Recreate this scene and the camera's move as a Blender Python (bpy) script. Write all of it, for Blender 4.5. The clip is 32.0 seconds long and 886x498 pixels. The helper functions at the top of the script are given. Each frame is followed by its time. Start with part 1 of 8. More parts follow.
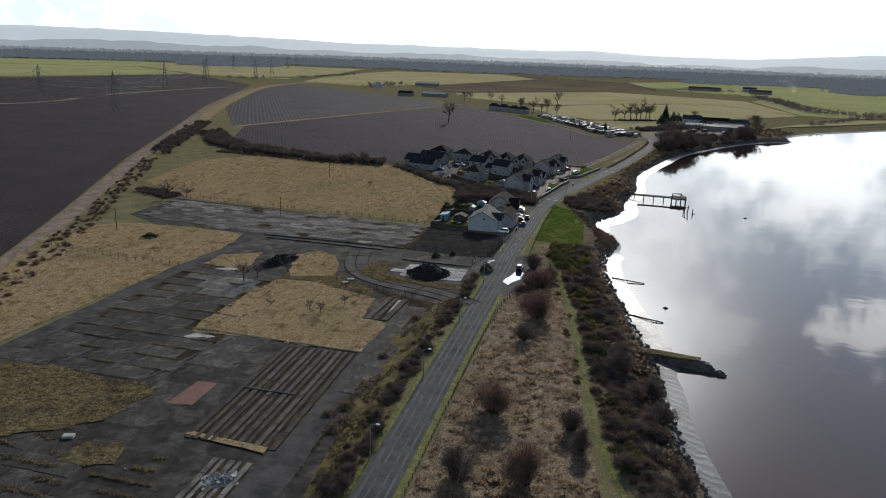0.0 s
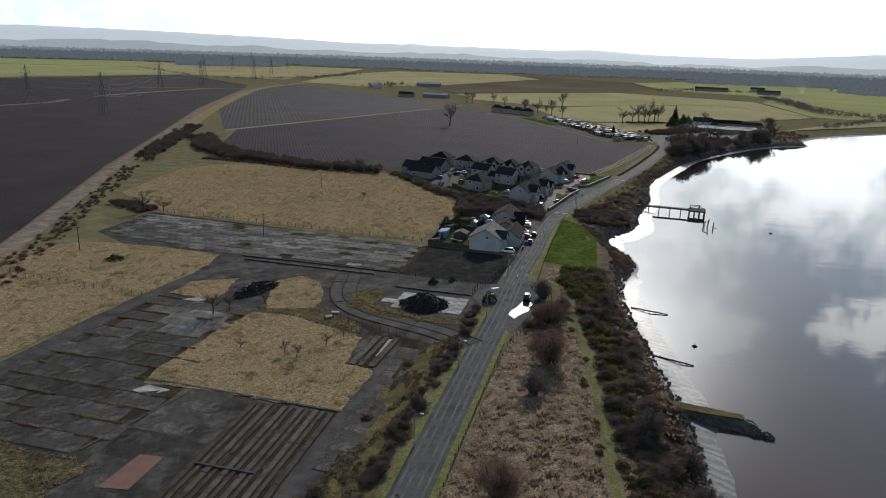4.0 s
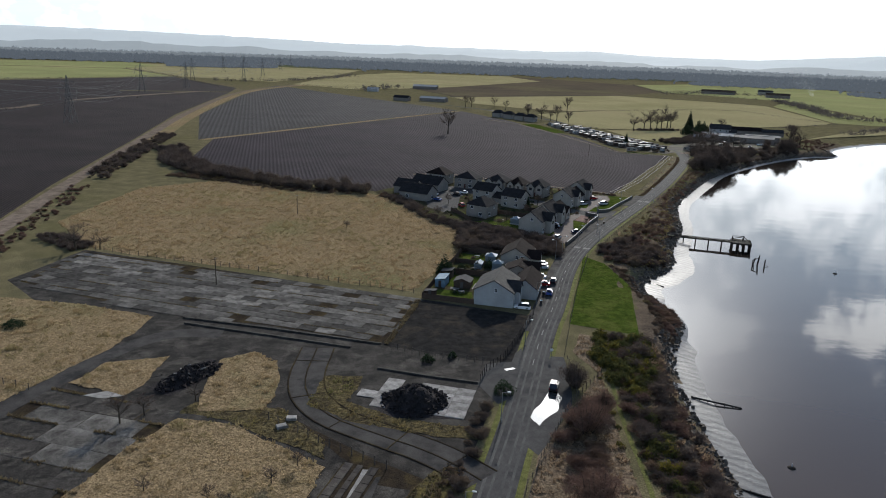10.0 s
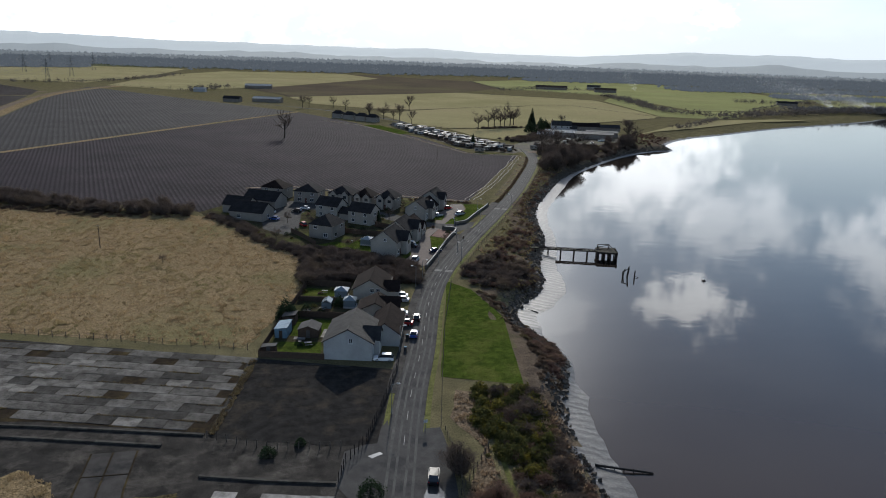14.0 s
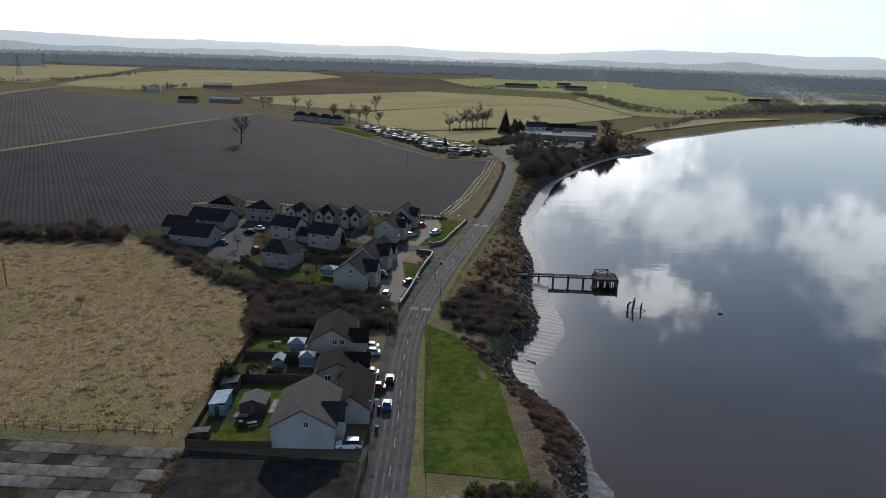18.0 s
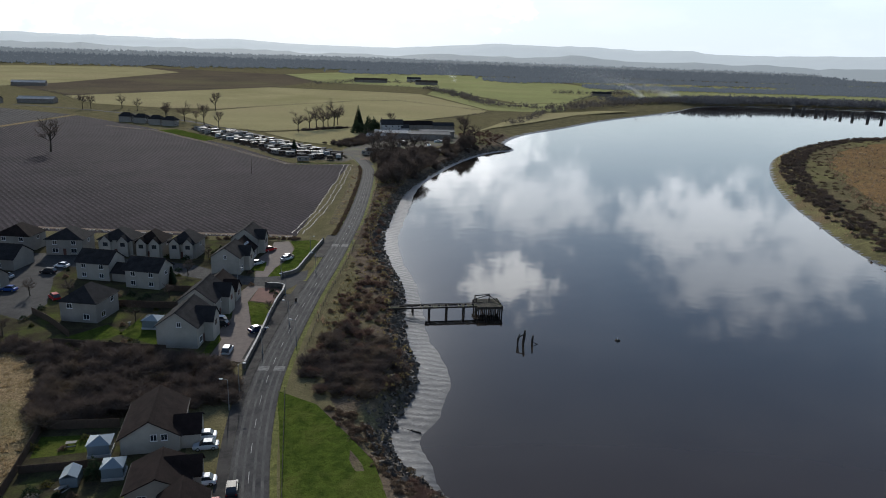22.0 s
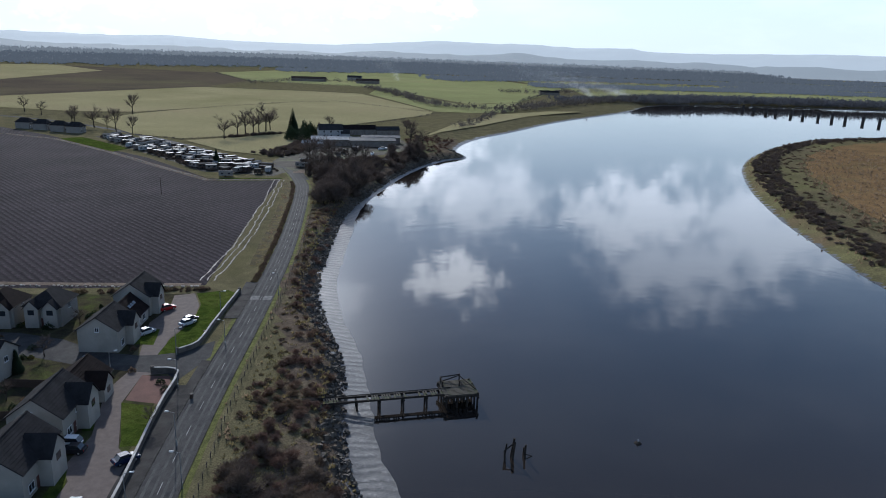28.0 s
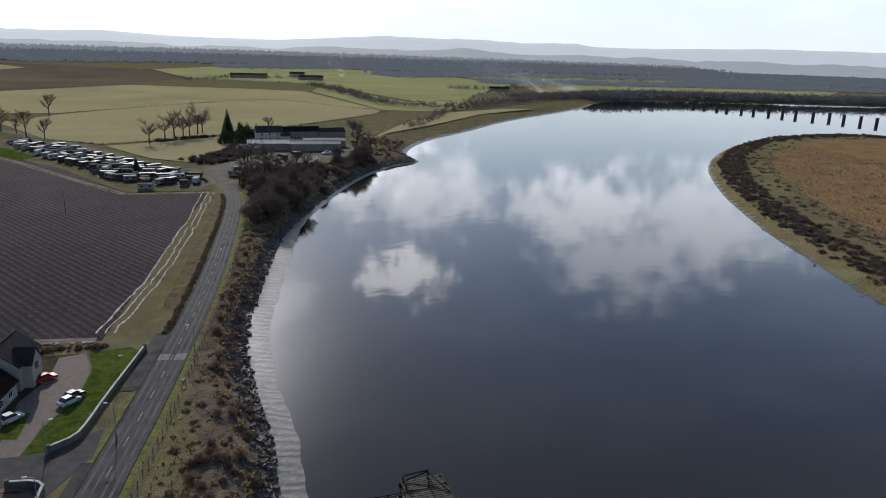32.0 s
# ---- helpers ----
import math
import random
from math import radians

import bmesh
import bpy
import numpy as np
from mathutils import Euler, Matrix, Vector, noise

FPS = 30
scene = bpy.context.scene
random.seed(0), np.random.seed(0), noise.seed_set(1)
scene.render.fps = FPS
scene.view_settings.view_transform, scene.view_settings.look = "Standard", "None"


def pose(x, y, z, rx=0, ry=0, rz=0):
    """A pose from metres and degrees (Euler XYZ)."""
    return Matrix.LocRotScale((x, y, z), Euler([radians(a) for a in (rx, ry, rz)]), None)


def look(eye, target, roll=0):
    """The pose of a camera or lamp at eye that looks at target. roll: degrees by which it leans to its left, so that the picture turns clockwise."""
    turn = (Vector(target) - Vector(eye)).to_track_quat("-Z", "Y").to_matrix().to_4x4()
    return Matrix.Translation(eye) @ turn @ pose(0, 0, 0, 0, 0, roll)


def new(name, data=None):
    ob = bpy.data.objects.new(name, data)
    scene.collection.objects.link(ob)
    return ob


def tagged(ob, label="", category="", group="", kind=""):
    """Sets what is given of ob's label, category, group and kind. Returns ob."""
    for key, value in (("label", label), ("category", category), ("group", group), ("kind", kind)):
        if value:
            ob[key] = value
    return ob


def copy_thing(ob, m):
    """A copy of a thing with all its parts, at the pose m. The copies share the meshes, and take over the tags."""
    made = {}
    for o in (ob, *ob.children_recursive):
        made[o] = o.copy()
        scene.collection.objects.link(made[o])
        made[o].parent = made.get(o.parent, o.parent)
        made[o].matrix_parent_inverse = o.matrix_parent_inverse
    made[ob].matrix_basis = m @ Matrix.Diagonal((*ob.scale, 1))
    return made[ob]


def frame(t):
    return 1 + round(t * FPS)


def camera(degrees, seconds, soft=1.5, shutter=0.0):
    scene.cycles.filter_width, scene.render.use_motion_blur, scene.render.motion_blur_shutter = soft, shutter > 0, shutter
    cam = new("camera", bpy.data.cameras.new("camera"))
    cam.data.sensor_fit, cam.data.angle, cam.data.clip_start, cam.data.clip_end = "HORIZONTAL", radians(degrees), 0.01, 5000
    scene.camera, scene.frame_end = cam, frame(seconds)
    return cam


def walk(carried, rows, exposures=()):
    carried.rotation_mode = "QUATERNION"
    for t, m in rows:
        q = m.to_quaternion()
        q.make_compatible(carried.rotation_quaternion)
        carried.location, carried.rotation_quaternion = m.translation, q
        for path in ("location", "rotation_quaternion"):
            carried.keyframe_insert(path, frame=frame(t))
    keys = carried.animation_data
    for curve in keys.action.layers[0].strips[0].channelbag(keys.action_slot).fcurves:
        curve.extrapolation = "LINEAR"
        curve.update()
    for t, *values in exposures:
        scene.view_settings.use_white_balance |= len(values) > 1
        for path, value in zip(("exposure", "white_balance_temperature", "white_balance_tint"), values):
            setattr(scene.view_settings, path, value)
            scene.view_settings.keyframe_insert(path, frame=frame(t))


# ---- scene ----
cam = camera(63.4, 32.0, 0.95)
PATH = [
    (0, (-0.33, 0.00, 63.17), (-0.48, 96.33, 36.33), 2.00),
    (1, (0.17, 5.63, 63.29), (-0.18, 101.93, 36.37), 1.99),
    (2, (0.55, 11.56, 63.40), (0.06, 107.86, 36.45), 1.98),
    (3, (0.70, 18.10, 63.51), (0.19, 114.40, 36.57), 1.97),
    (6, (0.31, 41.97, 63.79), (-0.11, 138.29, 36.91), 1.96),
    (7.5, (-0.01, 54.99, 63.91), (-0.25, 151.31, 37.02), 2.00),
    (9, (-0.17, 67.97, 64.02), (-0.31, 164.29, 37.15), 2.05),
    (10, (-0.16, 76.42, 64.08), (-0.31, 172.76, 37.29), 2.01),
    (10.5, (-0.10, 80.60, 64.11), (2.15, 176.95, 37.42), 2.00),
    (11, (0.00, 84.78, 64.14), (7.22, 180.92, 37.59), 1.98),
    (11.5, (0.14, 88.96, 64.16), (8.05, 185.04, 37.61), 1.96),
    (12, (0.32, 93.17, 64.19), (8.32, 189.23, 37.58), 1.96),
    (12.5, (0.56, 97.41, 64.21), (9.59, 193.37, 37.58), 1.95),
    (13, (0.84, 101.69, 64.23), (17.49, 196.68, 37.79), 1.95),
    (13.5, (1.18, 106.03, 64.25), (21.98, 200.21, 37.84), 1.93),
    (14, (1.58, 110.41, 64.27), (22.42, 204.56, 37.78), 1.91),
    (14.5, (2.03, 114.81, 64.28), (22.88, 208.93, 37.71), 1.89),
    (17, (5.25, 136.67, 64.34), (26.24, 230.70, 37.56), 1.79),
    (17.5, (6.09, 140.92, 64.34), (27.05, 234.94, 37.50), 1.83),
    (18, (7.00, 145.12, 64.35), (32.10, 238.17, 37.67), 1.86),
    (18.5, (7.98, 149.30, 64.35), (45.52, 238.14, 37.92), 1.90),
    (19, (9.02, 153.47, 64.35), (52.42, 239.61, 37.98), 1.94),
    (19.5, (10.14, 157.66, 64.35), (53.60, 243.74, 37.86), 1.95),
    (20.5, (12.58, 166.04, 64.34), (56.08, 252.05, 37.68), 1.96),
    (22, (16.73, 178.47, 64.32), (60.29, 264.39, 37.48), 1.96),
    (23, (19.81, 186.56, 64.30), (63.39, 272.44, 37.37), 1.97),
    (24, (23.14, 194.44, 64.27), (66.73, 280.29, 37.28), 1.98),
    (25, (26.70, 202.20, 64.24), (70.34, 288.03, 37.23), 1.99),
    (25.5, (28.56, 206.08, 64.22), (72.22, 291.90, 37.21), 2.00),
    (27.5, (36.44, 221.68, 64.13), (83.17, 305.87, 37.12), 2.06),
    (28, (38.51, 225.62, 64.10), (88.79, 307.76, 37.18), 2.07),
    (28.5, (40.60, 229.57, 64.07), (92.93, 310.42, 37.14), 2.09),
    (29, (42.73, 233.54, 64.04), (97.41, 312.81, 37.07), 2.11),
    (29.5, (44.88, 237.52, 64.00), (100.91, 315.82, 36.97), 2.13),
    (30, (47.05, 241.49, 63.97), (103.11, 319.75, 36.89), 2.15),
    (31, (51.42, 249.40, 63.90), (107.49, 327.60, 36.68), 2.08),
    (32, (55.80, 257.29, 63.82), (111.93, 335.43, 36.54), 2.01),
]
EXPOSURES = [(0, -0.08, 6200, 9), (12, 0.0, 6150, 9), (14, -0.14, 6150, 9), (17, -0.06, 6150, 9), (18, -0.06, 6150, 9), (19, -0.2, 6200, 9), (22, -0.12, 6150, 9), (25, -0.18, 5750, 9), (28, -0.08, 5600, 10), (30, -0.1, 5900, 12), (32, -0.08, 6150, 13)]
walk(cam, [(t, look(eye, target, roll)) for t, eye, target, roll in PATH], EXPOSURES)

# ---- sky, sun ----
SUN_AZ, SUN_EL = 12.0, 24.0          # azimuth from +y towards +x
sun_dir = Vector((math.sin(radians(SUN_AZ)) * math.cos(radians(SUN_EL)), math.cos(radians(SUN_AZ)) * math.cos(radians(SUN_EL)), math.sin(radians(SUN_EL))))
world = bpy.data.worlds.new("sky")
scene.world = world
world.use_nodes = True
wt = world.node_tree
wt.nodes.clear()


def wnode(kind, **sets):
    n = wt.nodes.new(kind)
    for k, v in sets.items():
        n.inputs[k].default_value = v
    return n


sky = wt.nodes.new("ShaderNodeTexSky")
sky.sky_type = "NISHITA"
sky.sun_disc = False
sky.sun_elevation, sky.sun_rotation = radians(SUN_EL), radians(SUN_AZ)
sky.altitude, sky.air_density, sky.dust_density, sky.ozone_density = 50, 1.0, 0.4, 1.5
coord = wt.nodes.new("ShaderNodeTexCoord")


def wmath(op, a, b=0.0, c=0.0):
    n = wt.nodes.new("ShaderNodeMath")
    n.operation = op
    for k, v in enumerate((a, b, c)):
        if isinstance(v, (int, float)):
            n.inputs[k].default_value = v
        else:
            wt.links.new(v, n.inputs[k])
    return n.outputs[0]


def wnoise(scale, detail, rough, squash=1.0):
    m = wt.nodes.new("ShaderNodeMapping")
    m.inputs["Scale"].default_value = (1, 1, squash)
    wt.links.new(coord.outputs["Generated"], m.inputs["Vector"])
    n = wnode("ShaderNodeTexNoise", Scale=scale, Detail=detail, Roughness=rough)
    wt.links.new(m.outputs[0], n.inputs["Vector"])
    return n.outputs["Fac"]


def cloud(az, el, wide, noise_out, edge=0.35):
    """A soft cumulus at that azimuth and elevation, its rim broken by noise."""
    d = Vector((math.sin(radians(az)) * math.cos(radians(el)), math.cos(radians(az)) * math.cos(radians(el)), math.sin(radians(el))))
    v = wt.nodes.new("ShaderNodeVectorMath")
    v.operation = "DISTANCE"
    m = wt.nodes.new("ShaderNodeMapping")
    m.inputs["Scale"].default_value = (1, 1, 1.7)
    wt.links.new(coord.outputs["Generated"], m.inputs["Vector"])
    wt.links.new(m.outputs[0], v.inputs[0])
    v.inputs[1].default_value = (d.x, d.y, d.z * 1.7)
    r = wmath("DIVIDE", v.outputs["Value"], radians(wide))
    r = wmath("ADD", r, wmath("MULTIPLY", wmath("SUBTRACT", noise_out, 0.5), 3.8))
    s = wt.nodes.new("ShaderNodeMapRange")
    s.interpolation_type = "SMOOTHSTEP"
    s.inputs["From Min"].default_value, s.inputs["From Max"].default_value = 1.0 + edge, 1.0 - edge
    wt.links.new(r, s.inputs["Value"])
    return s.outputs[0]


billow = wnoise(24.0, 7, 0.62, 1.4)
wisps = wnoise(4.0, 6, 0.62, 3.2)
mask = cloud(32.3, 18.0, 3.0, billow, 0.26)
for az, el, wide, edge, dens in ((47.0, 12.0, 4.6, 0.5, 0.55), (50.5, 15.5, 4.6, 0.65, 0.4), (56, 12.0, 5.5, 0.7, 0.45), (34.5, 11.5, 4.2, 0.6, 0.48), (21.8, 19.5, 2.6, 0.5, 0.35),
                                 (27, 8.0, 6, 0.7, 0.9), (12, 22, 6, 0.9, 0.6), (12, 10, 9, 0.7, 0.6), (-12, 8, 12, 0.8, 0.5), (-40, 15, 14, 0.8, 0.5)):
    mask = wmath("MAXIMUM", mask, wmath("MULTIPLY", cloud(az, el, wide, billow, edge), dens))
thin = wt.nodes.new("ShaderNodeMapRange")
thin.inputs["From Min"].default_value, thin.inputs["From Max"].default_value = 0.45, 0.8
thin.inputs["To Max"].default_value = 0.07
wt.links.new(wisps, thin.inputs["Value"])
mask = wmath("MAXIMUM", mask, thin.outputs[0])
# the pale veil that lies along the whole horizon
sep = wt.nodes.new("ShaderNodeSeparateXYZ")
wt.links.new(coord.outputs["Generated"], sep.inputs[0])
veil = wt.nodes.new("ShaderNodeMapRange")
veil.interpolation_type = "SMOOTHSTEP"
veil.inputs["From Min"].default_value, veil.inputs["From Max"].default_value = 0.34, -0.02
veil.inputs["To Max"].default_value = 0.95
wt.links.new(sep.outputs["Z"], veil.inputs["Value"])
def wmix(fac, a, b):
    n = wt.nodes.new("ShaderNodeMix")
    n.data_type = "RGBA"
    wt.links.new(fac, n.inputs["Factor"])
    wt.links.new(a, n.inputs["A"])
    n.inputs["B"].default_value = (*b, 1)
    return n.outputs["Result"]


hazy = wmix(veil.outputs[0], sky.outputs[0], (6.4, 7.1, 7.7))
cloudy = wmix(mask, hazy, (20.5, 20.4, 20.2))
aim = wt.nodes.new("ShaderNodeVectorMath")
aim.operation = "DOT_PRODUCT"
wt.links.new(coord.outputs["Generated"], aim.inputs[0])
aim.inputs[1].default_value = sun_dir
glare = wmath("MULTIPLY", wmath("POWER", wmath("MAXIMUM", aim.outputs["Value"], 0.0), 110.0), 60.0)
tint = wt.nodes.new("ShaderNodeVectorMath")
tint.operation = "SCALE"
tint.inputs[0].default_value = (1.0, 0.97, 0.92)
wt.links.new(glare, tint.inputs["Scale"])
lit = wt.nodes.new("ShaderNodeVectorMath")
wt.links.new(cloudy, lit.inputs[0])
wt.links.new(tint.outputs[0], lit.inputs[1])
bg = wnode("ShaderNodeBackground", Strength=0.14)
wout = wt.nodes.new("ShaderNodeOutputWorld")
wt.links.new(lit.outputs[0], bg.inputs["Color"])
wt.links.new(bg.outputs[0], wout.inputs["Surface"])

sun = new("sun", bpy.data.lights.new("sun", "SUN"))
sun.data.energy, sun.data.angle, sun.data.color = 5.0, radians(0.53), (1.0, 0.93, 0.82)
sun.matrix_world = look(sun_dir * 300, (0, 0, 0))

# ---- materials ----
def mat(name, base, other=None, scale=1.0, rough=0.8, fine=0.0, bump=0.0, bump_scale=6.0, metal=0.0, third=None, third_scale=0.1, spec=0.03, thin=0.0, coords="Object", vary=0.0,
        lo=0.35, hi=0.65, stretch=(1, 1, 1), turn=0.0):
    """A surface with two or three colours mixed by noise at two scales, grain and relief."""
    m = bpy.data.materials.new(name)
    m.use_nodes = True
    t = m.node_tree
    b = t.nodes["Principled BSDF"]
    b.inputs["Roughness"].default_value, b.inputs["Metallic"].default_value = rough, metal
    b.inputs["Specular IOR Level"].default_value = spec
    tc = t.nodes.new("ShaderNodeTexCoord")
    src = tc.outputs[coords]
    if stretch != (1, 1, 1) or turn:
        mp = t.nodes.new("ShaderNodeMapping")
        mp.vector_type = "TEXTURE"
        mp.inputs["Rotation"].default_value = (0, 0, radians(turn))
        mp.inputs["Scale"].default_value = stretch
        t.links.new(src, mp.inputs["Vector"])
        src = mp.outputs[0]

    def noise_at(s, detail=4.0, r=0.6):
        n = t.nodes.new("ShaderNodeTexNoise")
        n.inputs["Scale"].default_value, n.inputs["Detail"].default_value, n.inputs["Roughness"].default_value = s, detail, r
        t.links.new(src, n.inputs["Vector"])
        return n.outputs["Fac"]

    def blend(a, c, fac, x=lo, y=hi):
        r = t.nodes.new("ShaderNodeMapRange")
        r.inputs["From Min"].default_value, r.inputs["From Max"].default_value = x, y
        t.links.new(fac, r.inputs["Value"])
        q = t.nodes.new("ShaderNodeMix")
        q.data_type = "RGBA"
        t.links.new(r.outputs[0], q.inputs["Factor"])
        for key, v in (("A", a), ("B", c)):
            if isinstance(v, tuple):
                q.inputs[key].default_value = (*v, 1)
            else:
                t.links.new(v, q.inputs[key])
        return q.outputs["Result"]

    col = base
    if other:
        col = blend(base, other, noise_at(scale))
    if third:
        col = blend(col, third, noise_at(third_scale, 6.0, 0.65), 0.5, 0.72)
    if vary:
        oi = t.nodes.new("ShaderNodeObjectInfo")
        hs = t.nodes.new("ShaderNodeHueSaturation")
        r = t.nodes.new("ShaderNodeMapRange")
        r.inputs["To Min"].default_value, r.inputs["To Max"].default_value = 1 - vary, 1 + vary
        t.links.new(oi.outputs["Random"], r.inputs["Value"])
        t.links.new(r.outputs[0], hs.inputs["Value"])
        if isinstance(col, tuple):
            hs.inputs["Color"].default_value = (*col, 1)
        else:
            t.links.new(col, hs.inputs["Color"])
        col = hs.outputs[0]
    if fine:
        g = noise_at(bump_scale * 2.3, 3.0)
        hs = t.nodes.new("ShaderNodeHueSaturation")
        r = t.nodes.new("ShaderNodeMapRange")
        r.inputs["From Min"].default_value, r.inputs["From Max"].default_value = 0.3, 0.7
        r.inputs["To Min"].default_value, r.inputs["To Max"].default_value = 1 - fine, 1 + fine
        t.links.new(g, r.inputs["Value"])
        t.links.new(r.outputs[0], hs.inputs["Value"])
        if isinstance(col, tuple):
            hs.inputs["Color"].default_value = (*col, 1)
        else:
            t.links.new(col, hs.inputs["Color"])
        col = hs.outputs[0]
    if isinstance(col, tuple):
        b.inputs["Base Color"].default_value = (*col, 1)
    else:
        t.links.new(col, b.inputs["Base Color"])
    if thin:
        tl, mx = t.nodes.new("ShaderNodeBsdfTranslucent"), t.nodes.new("ShaderNodeMixShader")
        mx.inputs["Fac"].default_value = thin
        if isinstance(col, tuple):
            tl.inputs["Color"].default_value = (*col, 1)
        else:
            t.links.new(col, tl.inputs["Color"])
        t.links.new(b.outputs[0], mx.inputs[1])
        t.links.new(tl.outputs[0], mx.inputs[2])
        t.links.new(mx.outputs[0], t.nodes["Material Output"].inputs["Surface"])
    if bump:
        bp = t.nodes.new("ShaderNodeBump")
        bp.inputs["Strength"].default_value, bp.inputs["Distance"].default_value = min(bump, 1.0), max(bump, 0.05)
        t.links.new(noise_at(bump_scale, 5.0, 0.65), bp.inputs["Height"])
        t.links.new(bp.outputs[0], b.inputs["Normal"])
    return m


def furrowed(name, base, other, turn, period=1.6, wet=0.95, depth=0.16):
    """Ploughed soil: ridges of that period, running in the direction turn, broken by clods and darker damp parts."""
    m = mat(name, base, other, 0.03, rough=wet, fine=0.35, bump=0.0, bump_scale=1.3, third=tuple(0.72 * c for c in base), third_scale=0.012, spec=0.02)
    t = m.node_tree
    b = t.nodes["Principled BSDF"]
    tc = t.nodes["Texture Coordinate"]
    w = t.nodes.new("ShaderNodeTexWave")
    w.bands_direction = "X"
    w.inputs["Scale"].default_value, w.inputs["Distortion"].default_value = 1 / period * 0.314, 0.5
    w.inputs["Detail"].default_value, w.inputs["Detail Scale"].default_value = 3.0, 1.5
    mp = t.nodes.new("ShaderNodeMapping")
    mp.inputs["Rotation"].default_value = (0, 0, radians(turn))
    t.links.new(tc.outputs["Object"], mp.inputs["Vector"])
    t.links.new(mp.outputs[0], w.inputs["Vector"])
    n = t.nodes.new("ShaderNodeTexNoise")
    n.inputs["Scale"].default_value, n.inputs["Detail"].default_value = 1.1, 4.0
    t.links.new(tc.outputs["Object"], n.inputs["Vector"])
    a = t.nodes.new("ShaderNodeMath")
    a.operation = "MULTIPLY_ADD"
    a.inputs[1].default_value = 1.3
    t.links.new(n.outputs["Fac"], a.inputs[0])
    t.links.new(w.outputs["Fac"], a.inputs[2])
    # paler clods along the crests of the ridges
    cl = t.nodes.new("ShaderNodeTexNoise")
    cl.inputs["Scale"].default_value, cl.inputs["Detail"].default_value, cl.inputs["Roughness"].default_value = 0.75, 6.0, 0.75
    t.links.new(tc.outputs["Object"], cl.inputs["Vector"])
    pr, cr, cm = t.nodes.new("ShaderNodeMath"), t.nodes.new("ShaderNodeMapRange"), t.nodes.new("ShaderNodeMix")
    pr.operation = "MULTIPLY_ADD"
    pr.inputs[1].default_value = 0.13
    t.links.new(w.outputs["Fac"], pr.inputs[0])
    t.links.new(cl.outputs["Fac"], pr.inputs[2])
    cr.inputs["From Min"].default_value, cr.inputs["From Max"].default_value, cr.inputs["To Max"].default_value = 0.60, 0.84, 0.8
    t.links.new(pr.outputs[0], cr.inputs["Value"])
    cm.data_type = "RGBA"
    t.links.new(cr.outputs[0], cm.inputs["Factor"])
    t.links.new(b.inputs["Base Color"].links[0].from_socket, cm.inputs["A"])
    cm.inputs["B"].default_value = (*(3.0 * v for v in base), 1)
    t.links.new(cm.outputs["Result"], b.inputs["Base Color"])
    bp = t.nodes.new("ShaderNodeBump")
    bp.inputs["Strength"].default_value, bp.inputs["Distance"].default_value = 0.9, depth
    t.links.new(a.outputs[0], bp.inputs["Height"])
    t.links.new(bp.outputs[0], b.inputs["Normal"])
    return m


M_ground = mat("rough_grass", (0.145, 0.124, 0.068), (0.09, 0.08, 0.045), 0.16, 0.95, 0.45, 0.5, 1.4, spec=0.0, third=(0.11, 0.098, 0.045), third_scale=0.02)
M_dry = mat("dry_grass", (0.27, 0.198, 0.113), (0.165, 0.121, 0.069), 1.3, 0.95, 0.55, 0.8, 1.6, third=(0.15, 0.14, 0.066), third_scale=0.025, spec=0.0)
M_dry_pale = mat("pale_reed_grass", (0.20, 0.148, 0.096), (0.095, 0.068, 0.046), 0.5, 0.9, 0.5, 0.7, 1.3, third=(0.08, 0.06, 0.035), third_scale=0.06)
M_lawn = mat("lawn", (0.060, 0.080, 0.015), (0.030, 0.045, 0.010), 0.5, 0.95, 0.6, 0.4, 3.0, third=(0.095, 0.10, 0.026), third_scale=0.11, spec=0.0)
M_meadow = mat("meadow", (0.275, 0.24, 0.13), (0.215, 0.19, 0.095), 0.012, 0.95, 0.25, 0.2, 0.5, third=(0.29, 0.24, 0.14), third_scale=0.006, spec=0.0)
M_meadow_green = mat("green_meadow", (0.235, 0.24, 0.105), (0.20, 0.20, 0.09), 0.012, 0.95, 0.25, 0.2, 0.5, third=(0.27, 0.25, 0.12), third_scale=0.005, spec=0.0)
M_stubble = mat("stubble", (0.105, 0.084, 0.058), (0.08, 0.065, 0.048), 0.01, 0.95, 0.3, 0.2, 0.5, third=(0.125, 0.115, 0.06), third_scale=0.004, spec=0.0)
M_fieldA = furrowed("ploughed_soil_a", (0.030, 0.024, 0.0235), (0.019, 0.0152, 0.0155), -14, 1.3, 0.95, 0.14)
M_fieldB = furrowed("ploughed_soil_b", (0.046, 0.043, 0.042), (0.031, 0.029, 0.029), -15, 3.4, 0.95, 0.2)
M_fieldC = furrowed("ploughed_soil_c", (0.029, 0.0235, 0.0275), (0.018, 0.0145, 0.0175), -14, 2.0, 0.95, 0.17)
M_asphalt = mat("worn_asphalt", (0.052, 0.050, 0.048), (0.070, 0.067, 0.064), 0.5, 0.9, 0.35, 0.15, 6.0, third=(0.032, 0.032, 0.033), third_scale=0.15, spec=0.02)
M_worn = mat("tyre_worn_asphalt", (0.088, 0.085, 0.080), (0.056, 0.055, 0.053), 0.25, 0.85, 0.35, 0.1, 6.0, spec=0.04)
M_tarmac = mat("old_tarmac", (0.050, 0.045, 0.040), (0.021, 0.019, 0.0175), 0.3, 0.9, 0.6, 0.25, 3.0, third=(0.105, 0.094, 0.08), third_scale=0.2, spec=0.03, vary=0.3)
